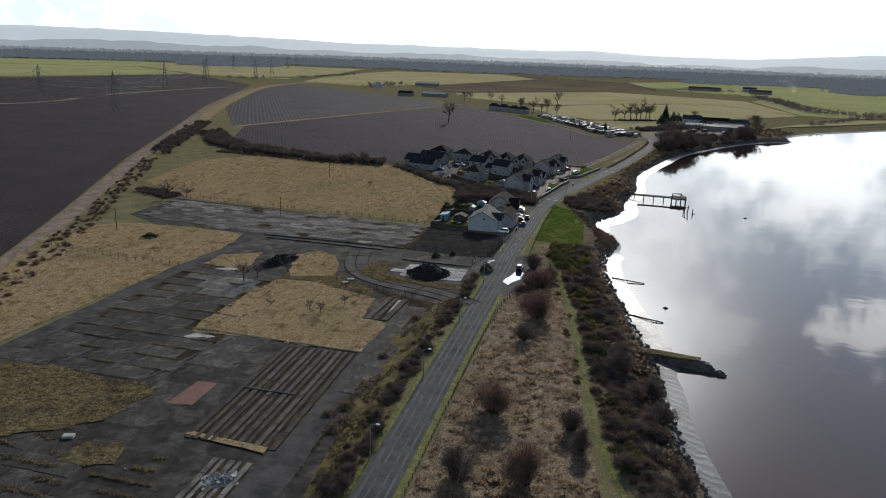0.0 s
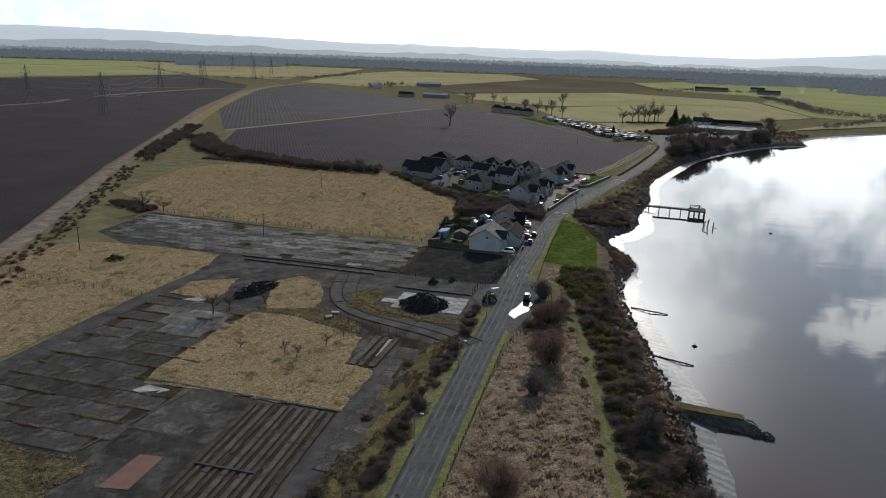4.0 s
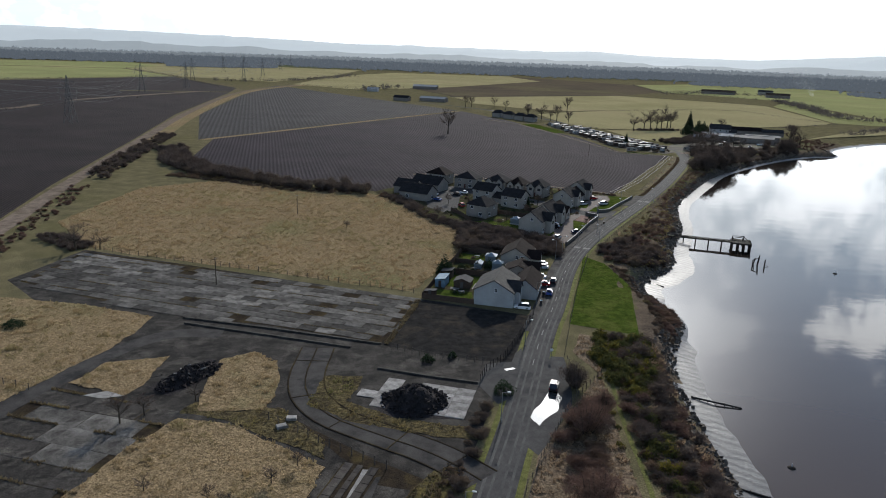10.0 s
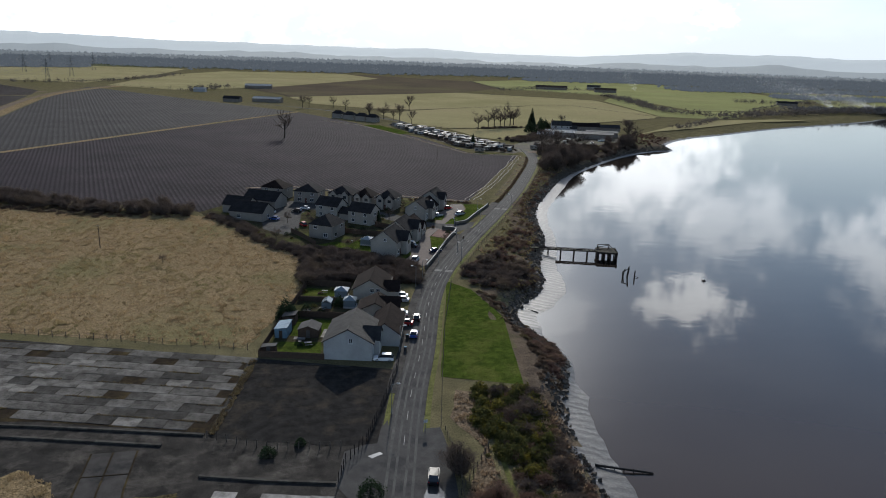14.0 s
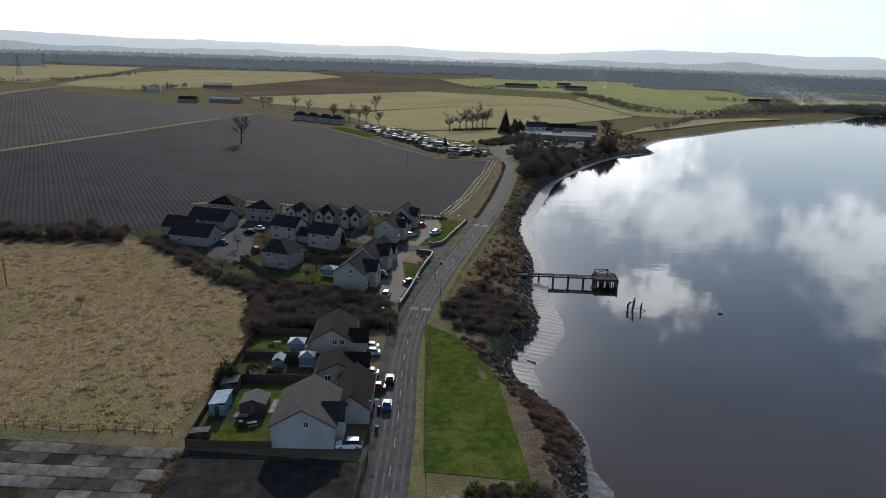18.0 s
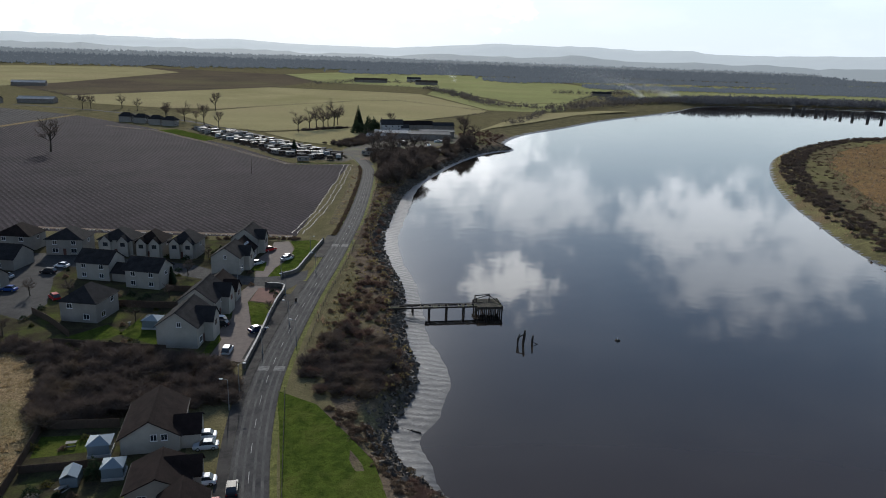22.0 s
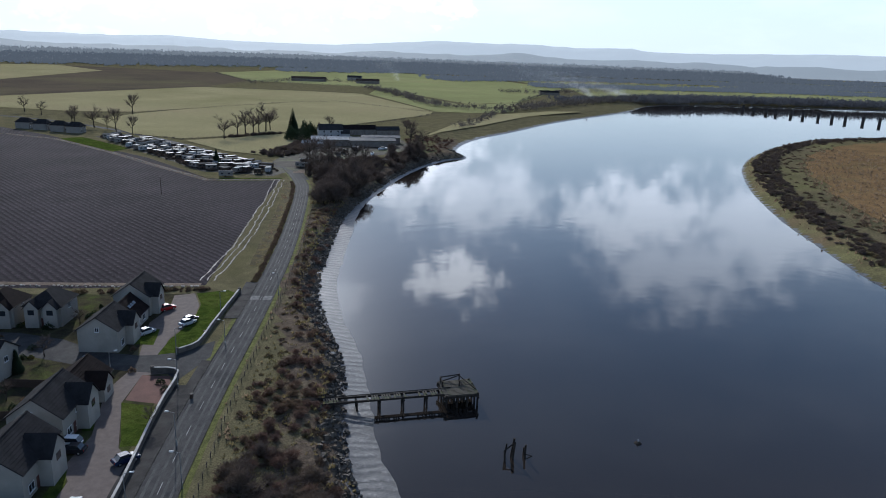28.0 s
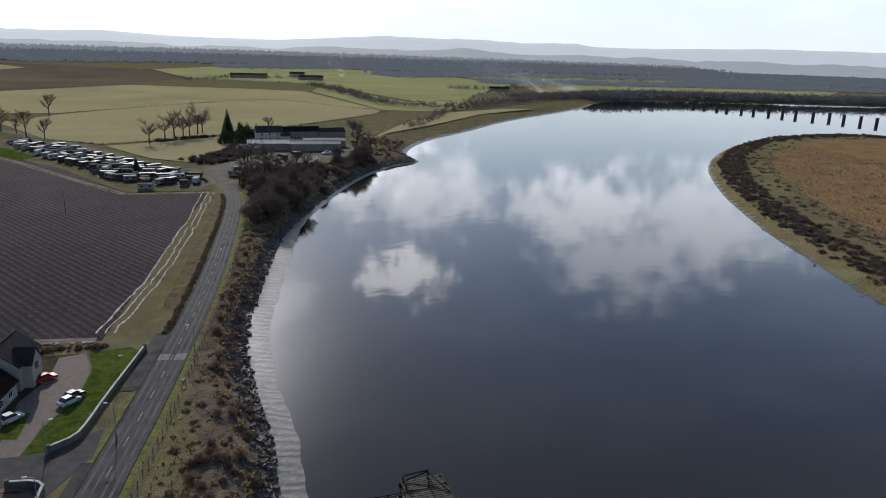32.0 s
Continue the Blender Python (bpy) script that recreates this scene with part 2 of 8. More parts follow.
M_beam = mat("stained_beam", (0.075, 0.066, 0.057), (0.036, 0.031, 0.028), 0.4, 0.85, 0.3, 0.15, 4.0, spec=0.03, vary=0.3)
M_yard = mat("yard_tarmac", (0.032, 0.030, 0.028), (0.018, 0.017, 0.016), 0.5, 0.9, 0.45, 0.2, 4.0, third=(0.058, 0.048, 0.036), third_scale=0.16, spec=0.0)
M_concrete = mat("weathered_concrete", (0.092, 0.086, 0.077), (0.042, 0.038, 0.034), 0.45, 0.9, 0.5, 0.2, 3.0, third=(0.17, 0.16, 0.145), third_scale=0.13, spec=0.02, vary=0.5)
M_concrete_pale = mat("bleached_concrete", (0.17, 0.16, 0.143), (0.088, 0.081, 0.073), 0.5, 0.9, 0.4, 0.2, 3.0, third=(0.055, 0.048, 0.042), third_scale=0.25, spec=0.02, vary=0.3)
M_track = mat("dirt_track", (0.20, 0.158, 0.125), (0.12, 0.094, 0.074), 0.25, 0.9, 0.35, 0.3, 1.5, third=(0.09, 0.075, 0.05), third_scale=0.12, spec=0.0)
M_mud = furrowed("wet_mud", (0.052, 0.048, 0.046), (0.032, 0.030, 0.031), -66, 2.4, 0.42, 0.05)
M_mud.node_tree.nodes["Wave Texture"].inputs["Distortion"].default_value = 5.0
M_mud.node_tree.nodes["Principled BSDF"].inputs["Specular IOR Level"].default_value = 0.3
M_bank = mat("bank_soil", (0.135, 0.105, 0.075), (0.075, 0.057, 0.043), 0.3, 0.95, 0.4, 0.6, 1.2, third=(0.12, 0.115, 0.055), third_scale=0.06, spec=0.0)
M_reed = mat("reed_bed", (0.20, 0.128, 0.062), (0.14, 0.09, 0.045), 0.05, 0.95, 0.4, 0.5, 0.6, third=(0.15, 0.115, 0.055), third_scale=0.018, spec=0.0)

M_rank = mat("rank_mossy_grass", (0.135, 0.108, 0.052), (0.052, 0.042, 0.026), 0.9, 0.95, 0.5, 0.8, 1.3, third=(0.03, 0.025, 0.021), third_scale=0.14, spec=0.0)
M_soil = mat("weedy_soil", (0.024, 0.019, 0.015), (0.040, 0.031, 0.021), 0.6, 0.95, 0.3, 0.4, 2.0, third=(0.075, 0.058, 0.026), third_scale=0.2, spec=0.0)
M_moss = mat("mossy_verge", (0.11, 0.085, 0.026), (0.05, 0.042, 0.024), 0.35, 0.95, 0.4, 0.5, 1.5, third=(0.035, 0.030, 0.022), third_scale=0.15)
M_verge = mat("grass_verge", (0.135, 0.135, 0.042), (0.075, 0.078, 0.026), 0.8, 0.95, 0.4, 0.4, 2.5)
M_redslab = mat("red_screed", (0.15, 0.085, 0.068), (0.12, 0.07, 0.058), 0.4, 0.85, 0.15, 0.1, 3.0)
M_pale = mat("pale_concrete", (0.30, 0.285, 0.265), (0.14, 0.13, 0.12), 0.5, 0.85, 0.2, 0.1, 3.0, vary=0.2)
M_lane = mat("pale_tarmac", (0.060, 0.056, 0.052), (0.036, 0.033, 0.031), 0.3, 0.9, 0.3, 0.12, 4.0, third=(0.022, 0.022, 0.023), third_scale=0.15, spec=0.03)
M_kerb = mat("kerb_stone", (0.075, 0.070, 0.062), (0.035, 0.032, 0.028), 0.6, 0.9, 0.4, 0.2, 4.0)
M_paint = mat("road_paint", (0.34, 0.335, 0.32), (0.13, 0.13, 0.13), 1.5, 0.7)
M_hump = mat("worn_hump_paint", (0.17, 0.165, 0.155), (0.09, 0.088, 0.085), 1.2, 0.85)
M_rubble = mat("dark_spoil", (0.035, 0.030, 0.030), (0.02, 0.018, 0.018), 0.8, 0.9, 0.4, 0.5, 2.0)
M_tuss = mat("tussock_blades", (0.36, 0.264, 0.15), (0.245, 0.18, 0.10), 0.25, 0.9, third=(0.20, 0.185, 0.085), third_scale=0.03, thin=0.45, spec=0.0)
M_rank_blades = mat("rank_grass_blades", (0.235, 0.185, 0.088), (0.14, 0.11, 0.055), 0.3, 0.9, third=(0.16, 0.16, 0.06), third_scale=0.06, thin=0.4, spec=0.0)
M_tuss_brown = mat("brown_tussock_blades", (0.30, 0.22, 0.145), (0.20, 0.14, 0.09), 0.3, 0.9, third=(0.18, 0.13, 0.085), third_scale=0.07, thin=0.45, spec=0.0)
M_twig = mat("bare_twigs", (0.125, 0.096, 0.080), (0.075, 0.058, 0.050), 0.5, 0.9, third=(0.17, 0.125, 0.082), third_scale=0.08, thin=0.2)
M_twig_red = mat("ruddy_twigs", (0.175, 0.108, 0.082), (0.108, 0.070, 0.056), 0.3, 0.9, third=(0.19, 0.135, 0.08), third_scale=0.08, thin=0.25)
M_bark = mat("bark", (0.07, 0.058, 0.045), (0.045, 0.038, 0.03), 2.0, 0.95, 0.2, 0.2, 6.0)
M_gorse = mat("gorse", (0.085, 0.085, 0.03), (0.055, 0.058, 0.024), 0.8, 0.9, third=(0.22, 0.17, 0.025), third_scale=0.35, thin=0.3)
M_ever = mat("evergreen_leaves", (0.034, 0.050, 0.026), (0.022, 0.034, 0.018), 0.8, 0.9, thin=0.2)
M_bramble = mat("bramble", (0.140, 0.098, 0.070), (0.082, 0.059, 0.044), 0.4, 0.95, third=(0.135, 0.115, 0.05), third_scale=0.12, thin=0.4)
M_wood = mat("weathered_wood", (0.11, 0.095, 0.08), (0.065, 0.056, 0.048), 1.5, 0.9, 0.25, 0.15, 6.0, stretch=(1, 1, 1))
M_rock = mat("shore_rock", (0.125, 0.108, 0.088), (0.055, 0.047, 0.039), 0.5, 0.85, 0.4, 0.3, 3.0, spec=0.08, vary=0.3)
M_marsh = mat("marsh_grass", (0.145, 0.132, 0.062), (0.085, 0.075, 0.04), 0.12, 0.95, 0.4, 0.5, 0.8, third=(0.15, 0.11, 0.065), third_scale=0.03, spec=0.0)
M_marsh_dark = mat("rank_marsh_growth", (0.13, 0.105, 0.062), (0.095, 0.085, 0.045), 0.05, 0.95, 0.4, 0.5, 0.5, third=(0.15, 0.14, 0.06), third_scale=0.012, spec=0.0)

# ---- ground ----
def part(name, bm, material, parent=None, label=""):
    me = bpy.data.meshes.new(name)
    bm.to_mesh(me)
    bm.free()
    me.materials.append(material)
    ob = new(name, me)
    ob.parent = parent
    return tagged(ob, label)


def thing(name, x, y, z, turn=0.0, label="", category="", group="", kind=""):
    ob = new(name)
    ob.matrix_basis = pose(x, y, z, 0, 0, turn)
    return tagged(ob, label, category, group, kind)


SHORE = [(38, -400), (40.4, 20.2), (42.4, 117.2), (47.5, 141.4), (48.5, 166.4), (49.5, 206.4), (53.5, 231.4), (60.6, 244.4), (63.6, 257.4), (57.5, 281.4), (68.6, 293.4), (77.6, 307.4), (81.6, 326.4), (95.6, 356.4), (105.5, 401.5), (121.7, 433.8), (151, 487.4), (173.2, 515.7), (223.7, 573.3), (270.2, 609.6), (290.4, 608.6), (295.5, 644), (348, 694.5), (409.7, 726.9), (514.7, 794.6), (686.5, 868.3), (804.7, 952.2), (919.9, 957.2), (1047.3, 899.6), (1255, 777), (2200, 300)]
ISLE = [(254.9, 312.5), (274.5, 346), (300.5, 379.5), (324.3, 410.5), (382.3, 471.5), (461.6, 535.5), (567.3, 584.3), (665.9, 603.6), (771.6, 565), (832.5, 463.3), (772.1, 332.1), (569.2, 232.1), (365.9, 222.1)]


def smooth_line(points, rounds=2, closed=False):
    """Chaikin's corner cutting."""
    for _ in range(rounds):
        out = [] if closed else [points[0]]
        pairs = list(zip(points, points[1:] + points[:1])) if closed else list(zip(points, points[1:]))
        for (ax, ay), (bx, by) in pairs:
            out += [(0.75 * ax + 0.25 * bx, 0.75 * ay + 0.25 * by), (0.25 * ax + 0.75 * bx, 0.25 * ay + 0.75 * by)]
        points = out if closed else out + [points[-1]]
    return points


def signed(px, py, line):
    """Distance to a closed outline, negative inside."""
    best = np.full(px.shape, 1e9)
    inside = np.zeros(px.shape, bool)
    for (ax, ay), (bx, by) in zip(line, line[1:] + line[:1]):
        dx, dy = bx - ax, by - ay
        t = np.clip(((px - ax) * dx + (py - ay) * dy) / (dx * dx + dy * dy + 1e-9), 0, 1)
        best = np.minimum(best, np.hypot(px - ax - t * dx, py - ay - t * dy))
        if ay != by:
            inside ^= ((ay > py) != (by > py)) & (px < (bx - ax) * (py - ay) / (by - ay) + ax)
    return np.where(inside, -best, best)


WATER = -3.3
FOOT_Z = -2.6
river = smooth_line(SHORE, 2) + [(5200, 200), (5200, -600), (38, -600)]
isle = smooth_line(ISLE, 2, True)


def smoothstep(a, b, v):
    t = np.clip((v - a) / (b - a), 0, 1)
    return t * t * (3 - 2 * t)


def rough_field(x, y):
    return np.sin(x * 0.31 + 1.3 * np.sin(y * 0.17)) * np.sin(y * 0.23 + 0.8 * np.sin(x * 0.13 + 2)) + 0.5 * np.sin(x * 0.83 + y * 0.61) * np.sin(y * 0.71 - x * 0.43)


def height(x, y):
    """The ground's height: flat land, a bank down to the shore, a mud flat and the river bed; a low island; rising country far off."""
    x, y = np.asarray(x, float), np.asarray(y, float)
    d = signed(x, y, river)
    flat = np.interp(y + 5 * rough_field(x * 0.3, y * 0.3), [-50, 90, 140, 150, 175, 232, 243, 262, 272, 290, 312, 340, 400, 470, 500, 520, 640], [4, 4, 4, 6, 6, 4.5, 1.5, 1.5, 5, 6.5, 7, 4.5, 5, 5.5, 3.2, 2, 2])
    flat = flat * (1 + 0.07 * rough_field(x * 1.3, y * 1.3))
    z = np.where(d > 0, FOOT_Z - FOOT_Z * smoothstep(0.0, 1.0, (d + 0.8 * rough_field(x, y)) / (8.0 + 26.0 * smoothstep(275, 340, x))), FOOT_Z + np.maximum(d, -60) * (FOOT_Z - WATER) / flat + 0.03 * rough_field(x * 2.3, y * 2.3))
    z = z + np.where((d > 1) & (d < 30), 0.25 * rough_field(x * 1.7, y * 1.7) * smoothstep(1, 4, d) * (1 - smoothstep(6, 12, d)), 0)
    di = -signed(x, y, isle)
    zi = np.where(di > 0, WATER + 0.2 + 2.4 * smoothstep(0, 9, di) + 0.15 * rough_field(x, y), WATER + 0.2 + np.maximum(di, -20) * 0.3)
    z = np.where(d < 0, np.maximum(z, zi), z)
    return z


def steps(lo, a, b, hi, fine, grow=1.16):
    out = list(np.arange(a, b + 0.1, fine))
    s, v = fine, a
    while v > lo:
        s *= grow
        v -= s
        out.insert(0, max(v, lo))
    s, v = fine, out[-1]
    while v < hi:
        s *= grow
        v += s
        out.append(min(v, hi))
    return np.array(out)


def surface(name, xs, ys, z, material, faces_where=None):
    gx, gy = np.meshgrid(xs, ys)
    n, k = gx.shape
    verts = np.stack([gx, gy, z], -1).reshape(-1, 3)
    i = (np.arange(n - 1)[:, None] * k + np.arange(k - 1)[None]).ravel()
    quads = np.stack([i, i + 1, i + k + 1, i + k], 1)
    me = bpy.data.meshes.new(name)
    me.from_pydata(verts.tolist(), [], quads.tolist())
    me.polygons.foreach_set("use_smooth", [True] * len(quads))
    me.materials.append(material)
    return new(name, me)


xs = steps(-4800, 30, 330, 4800, 2.4)
xs = np.concatenate([xs[xs <= 330], np.arange(334, 690, 4.0), np.arange(694, 1300, 7.0), xs[xs > 1300]])
ys = steps(-500, 60, 640, 4850, 2.4)
ys = np.concatenate([ys[ys <= 640], np.arange(644, 1000, 4.0), ys[ys > 1000]])
gx, gy = np.meshgrid(xs, ys)
gz = height(gx, gy)
ground = tagged(surface("ground", xs, ys, gz, M_ground), "flat rough grassland falling to a muddy river bank", "ground", kind="structure")
for m in (M_bank, M_mud, M_reed, M_marsh, M_marsh_dark):
    ground.data.materials.append(m)
mid_x, mid_y = (gx[1:, 1:] + gx[:-1, :-1]) / 2, (gy[1:, 1:] + gy[:-1, :-1]) / 2
mid_d, mid_i = signed(mid_x, mid_y, river), -signed(mid_x, mid_y, isle)
slot = np.where(mid_d < 0.8, 2, np.where((mid_d < 12) & (mid_x < 330), 1, 0))
slot = np.where((mid_i > 44) & (mid_d < 0), 3, np.where((mid_i > 10) & (mid_d < 0), 5, np.where((mid_i > 0.6) & (mid_d < 0), 4, slot)))
ground.data.polygons.foreach_set("material_index", slot.ravel().astype(np.int32))


def water_material():
    m = bpy.data.materials.new("river_water")
    m.use_nodes = True
    t = m.node_tree
    b = t.nodes["Principled BSDF"]
    b.inputs["Base Color"].default_value = (0.042, 0.042, 0.046, 1)
    b.inputs["Roughness"].default_value, b.inputs["IOR"].default_value = 0.045, 1.33
    b.inputs["Specular IOR Level"].default_value = 0.5
    tc = t.nodes.new("ShaderNodeTexCoord")
    # silt stirred up in the shallow reach downstream
    sx, r, q = t.nodes.new("ShaderNodeSeparateXYZ"), t.nodes.new("ShaderNodeMapRange"), t.nodes.new("ShaderNodeMix")
    t.links.new(tc.outputs["Object"], sx.inputs[0])
    t.links.new(sx.outputs["Y"], r.inputs["Value"])
    r.interpolation_type = "SMOOTHSTEP"
    r.inputs["From Min"].default_value, r.inputs["From Max"].default_value = 120, 330
    q.data_type = "RGBA"
    q.inputs["A"].default_value, q.inputs["B"].default_value = (0.062, 0.045, 0.035, 1), (0.018, 0.0145, 0.012, 1)
    t.links.new(r.outputs[0], q.inputs["Factor"])
    t.links.new(q.outputs["Result"], b.inputs["Base Color"])
    hs = []
    for s, st, k in ((0.22, (1, 1, 1), 1.0), (0.035, (1, 2.2, 1), 2.5)):
        mp = t.nodes.new("ShaderNodeMapping")
        mp.inputs["Scale"].default_value = st
        t.links.new(tc.outputs["Object"], mp.inputs["Vector"])
        n = t.nodes.new("ShaderNodeTexNoise")
        n.inputs["Scale"].default_value, n.inputs["Detail"].default_value = s, 4.0
        t.links.new(mp.outputs[0], n.inputs["Vector"])
        a = t.nodes.new("ShaderNodeMath")
        a.operation = "MULTIPLY"
        a.inputs[1].default_value = k
        t.links.new(n.outputs["Fac"], a.inputs[0])
        hs.append(a.outputs[0])
    a = t.nodes.new("ShaderNodeMath")
    t.links.new(hs[0], a.inputs[0])
    t.links.new(hs[1], a.inputs[1])
    bp = t.nodes.new("ShaderNodeBump")
    bp.inputs["Strength"].default_value, bp.inputs["Distance"].default_value = 0.3, 0.04
    t.links.new(a.outputs[0], bp.inputs["Height"])
    t.links.new(bp.outputs[0], b.inputs["Normal"])
    return m


M_water = water_material()
wx, wy = np.array([0.0, 400, 900, 2000, 4800]), np.array([-500.0, 100, 500, 1000, 1400])
water = tagged(surface("water", wx, wy, np.full((5, 5), WATER), M_water), "calm grey-blue tidal river reflecting the clouds", "river", kind="structure")


def sheet(name, outline, z, material, label="", category="ground", wobble=0.0, step=6.0, holes=()):
    """A flat piece of ground cover with a wavering edge."""
    line = []
    for (ax, ay), (bx, by) in zip(outline, outline[1:] + outline[:1]):
        n = max(1, int(math.hypot(bx - ax, by - ay) / step)) if wobble else 1
        for i in range(n):
            x, y = ax + (bx - ax) * i / n, ay + (by - ay) * i / n
            if wobble:
                v = noise.noise_vector(Vector((x * 0.15, y * 0.15, 3.1))) + 0.6 * noise.noise_vector(Vector((x * 0.6, y * 0.6, 7.7)))
                x, y = x + wobble * v.x, y + wobble * v.y
            line.append((x, y))
    bm = bmesh.new()
    bm.faces.new([bm.verts.new((x, y, z)) for x, y in line])
    bm.normal_update()
    bmesh.ops.triangulate(bm, faces=bm.faces[:])
    bmesh.ops.recalc_face_normals(bm, faces=bm.faces[:])
    for f in bm.faces:
        if f.normal.z < 0:
            f.normal_flip()
    return tagged(part(name, bm, material), label, category, kind="structure")


def ribbon_points(line, offset):
    out = []
    for i, (x, y) in enumerate(line):
        a, b = line[max(i - 1, 0)], line[min(i + 1, len(line) - 1)]
        d = Vector((b[0] - a[0], b[1] - a[1])).normalized()
        out.append((x + d.y * offset, y - d.x * offset))
    return out


def ribbon(name, line, left, right, z, material, label="", category="road", thick=0.0):
    """A strip between two offsets of a line (right of it positive)."""
    bm = bmesh.new()
    a = [bm.verts.new((x, y, z)) for x, y in ribbon_points(line, left)]
    b = [bm.verts.new((x, y, z)) for x, y in ribbon_points(line, right)]
    for i in range(len(line) - 1):
        bm.faces.new((a[i], b[i], b[i + 1], a[i + 1]))
    if thick:
        r = bmesh.ops.extrude_face_region(bm, geom=bm.faces[:])
        bmesh.ops.translate(bm, verts=[v for v in r["geom"] if isinstance(v, bmesh.types.BMVert)], vec=(0, 0, thick))
        bmesh.ops.recalc_face_normals(bm, faces=bm.faces[:])
    return tagged(part(name, bm, material), label, category, kind="structure")


ROAD = smooth_line([(-30, 0), (-9, 94), (-2, 125), (9, 172), (15, 196), (23, 233), (30, 257), (37, 287), (46, 313), (64, 350), (86, 391), (113, 445), (150, 530), (158, 556), (166, 600)], 2)
TRACK = smooth_line([(-95, 40), (-122, 185), (-139, 261), (-170, 390), (-200, 542), (-240, 730), (-284, 1040), (-272, 1190), (-240, 1300)], 2)
sheet("field_west", [(-127, 185), (-144, 261), (-176, 390), (-206, 542), (-246, 730), (-290, 1040), (-420, 1000), (-560, 800), (-900, 640), (-900, 200), (-500, 0), (-110, 0)], 0.03, M_fieldA,
      "dark brown ploughed field", "field")
sheet("field_triangle", [(-168, 559), (12, 872), (-275, 1240), (-268, 1040), (-225, 730)], 0.03, M_fieldB, "dark ploughed field with pale furrow lines", "field")
sheet("field_north", [(-160, 566), (14, 868), (60, 770), (104, 648), (119, 575), (150, 562), (110, 480), (80, 416), (48, 428), (0, 452), (-33, 402), (-141, 455)], 0.04, M_fieldC, "dark ploughed field with fine furrows", "field")
sheet("dry_meadow", [(-112, 293), (-8, 262), (4, 300), (7, 333), (-29, 393), (-97, 425), (-136, 390), (-139, 325)], 0.05, M_dry, "tawny dry grass field", "meadow", 1.5)
sheet("lawn_wedge", [(46, 304), (31, 242), (47, 236), (54, 274), (51, 296)], 0.06, M_lawn, "bright green mown grass beside the road", "lawn", 0.3)
ribbon("road", ROAD, -3.1, 3.1, 0.05, M_asphalt, "worn grey asphalt road", "road")
ribbon("dirt_track", TRACK, -4.0, 3.0, 0.06, M_track, "pale rutted dirt track", "track")
# ---- geometry helpers ----
def box(bm, x0, y0, z0, x1, y1, z1):
    v = [bm.verts.new(p) for p in ((x0, y0, z0), (x1, y0, z0), (x1, y1, z0), (x0, y1, z0), (x0, y0, z1), (x1, y0, z1), (x1, y1, z1), (x0, y1, z1))]
    for f in ((3, 2, 1, 0), (4, 5, 6, 7), (0, 1, 5, 4), (1, 2, 6, 5), (2, 3, 7, 6), (3, 0, 4, 7)):
        bm.faces.new([v[i] for i in f])
    return v


def boxed(x0, y0, z0, x1, y1, z1, bevel=0.0):
    bm = bmesh.new()
    box(bm, x0, y0, z0, x1, y1, z1)
    if bevel:
        bmesh.ops.bevel(bm, geom=bm.edges[:], offset=bevel, segments=1, affect="EDGES")
    return bm


def prism(bm, p, q, r0, r1, sides=4):
    """A tapered stick from p to q."""
    p, q = Vector(p), Vector(q)
    d = (q - p).normalized()
    a = d.orthogonal().normalized()
    b = d.cross(a)
    lo = [bm.verts.new(p + r0 * (math.cos(k) * a + math.sin(k) * b)) for k in [2 * math.pi * i / sides + 0.6 for i in range(sides)]]
    hi = [bm.verts.new(q + r1 * (math.cos(k) * a + math.sin(k) * b)) for k in [2 * math.pi * i / sides + 0.6 for i in range(sides)]]
    for i in range(sides):
        bm.faces.new((lo[i], lo[(i + 1) % sides], hi[(i + 1) % sides], hi[i]))
    bm.faces.new(hi)
    bm.faces.new(lo[::-1])


def stick(p, q, r0, r1=None, sides=6):
    bm = bmesh.new()
    prism(bm, p, q, r0, r0 if r1 is None else r1, sides)
    return bm


def inside(x, y, line):
    hit = False
    for (ax, ay), (bx, by) in zip(line, line[1:] + line[:1]):
        if (ay > y) != (by > y) and x < (bx - ax) * (y - ay) / (by - ay) + ax:
            hit = not hit
    return hit


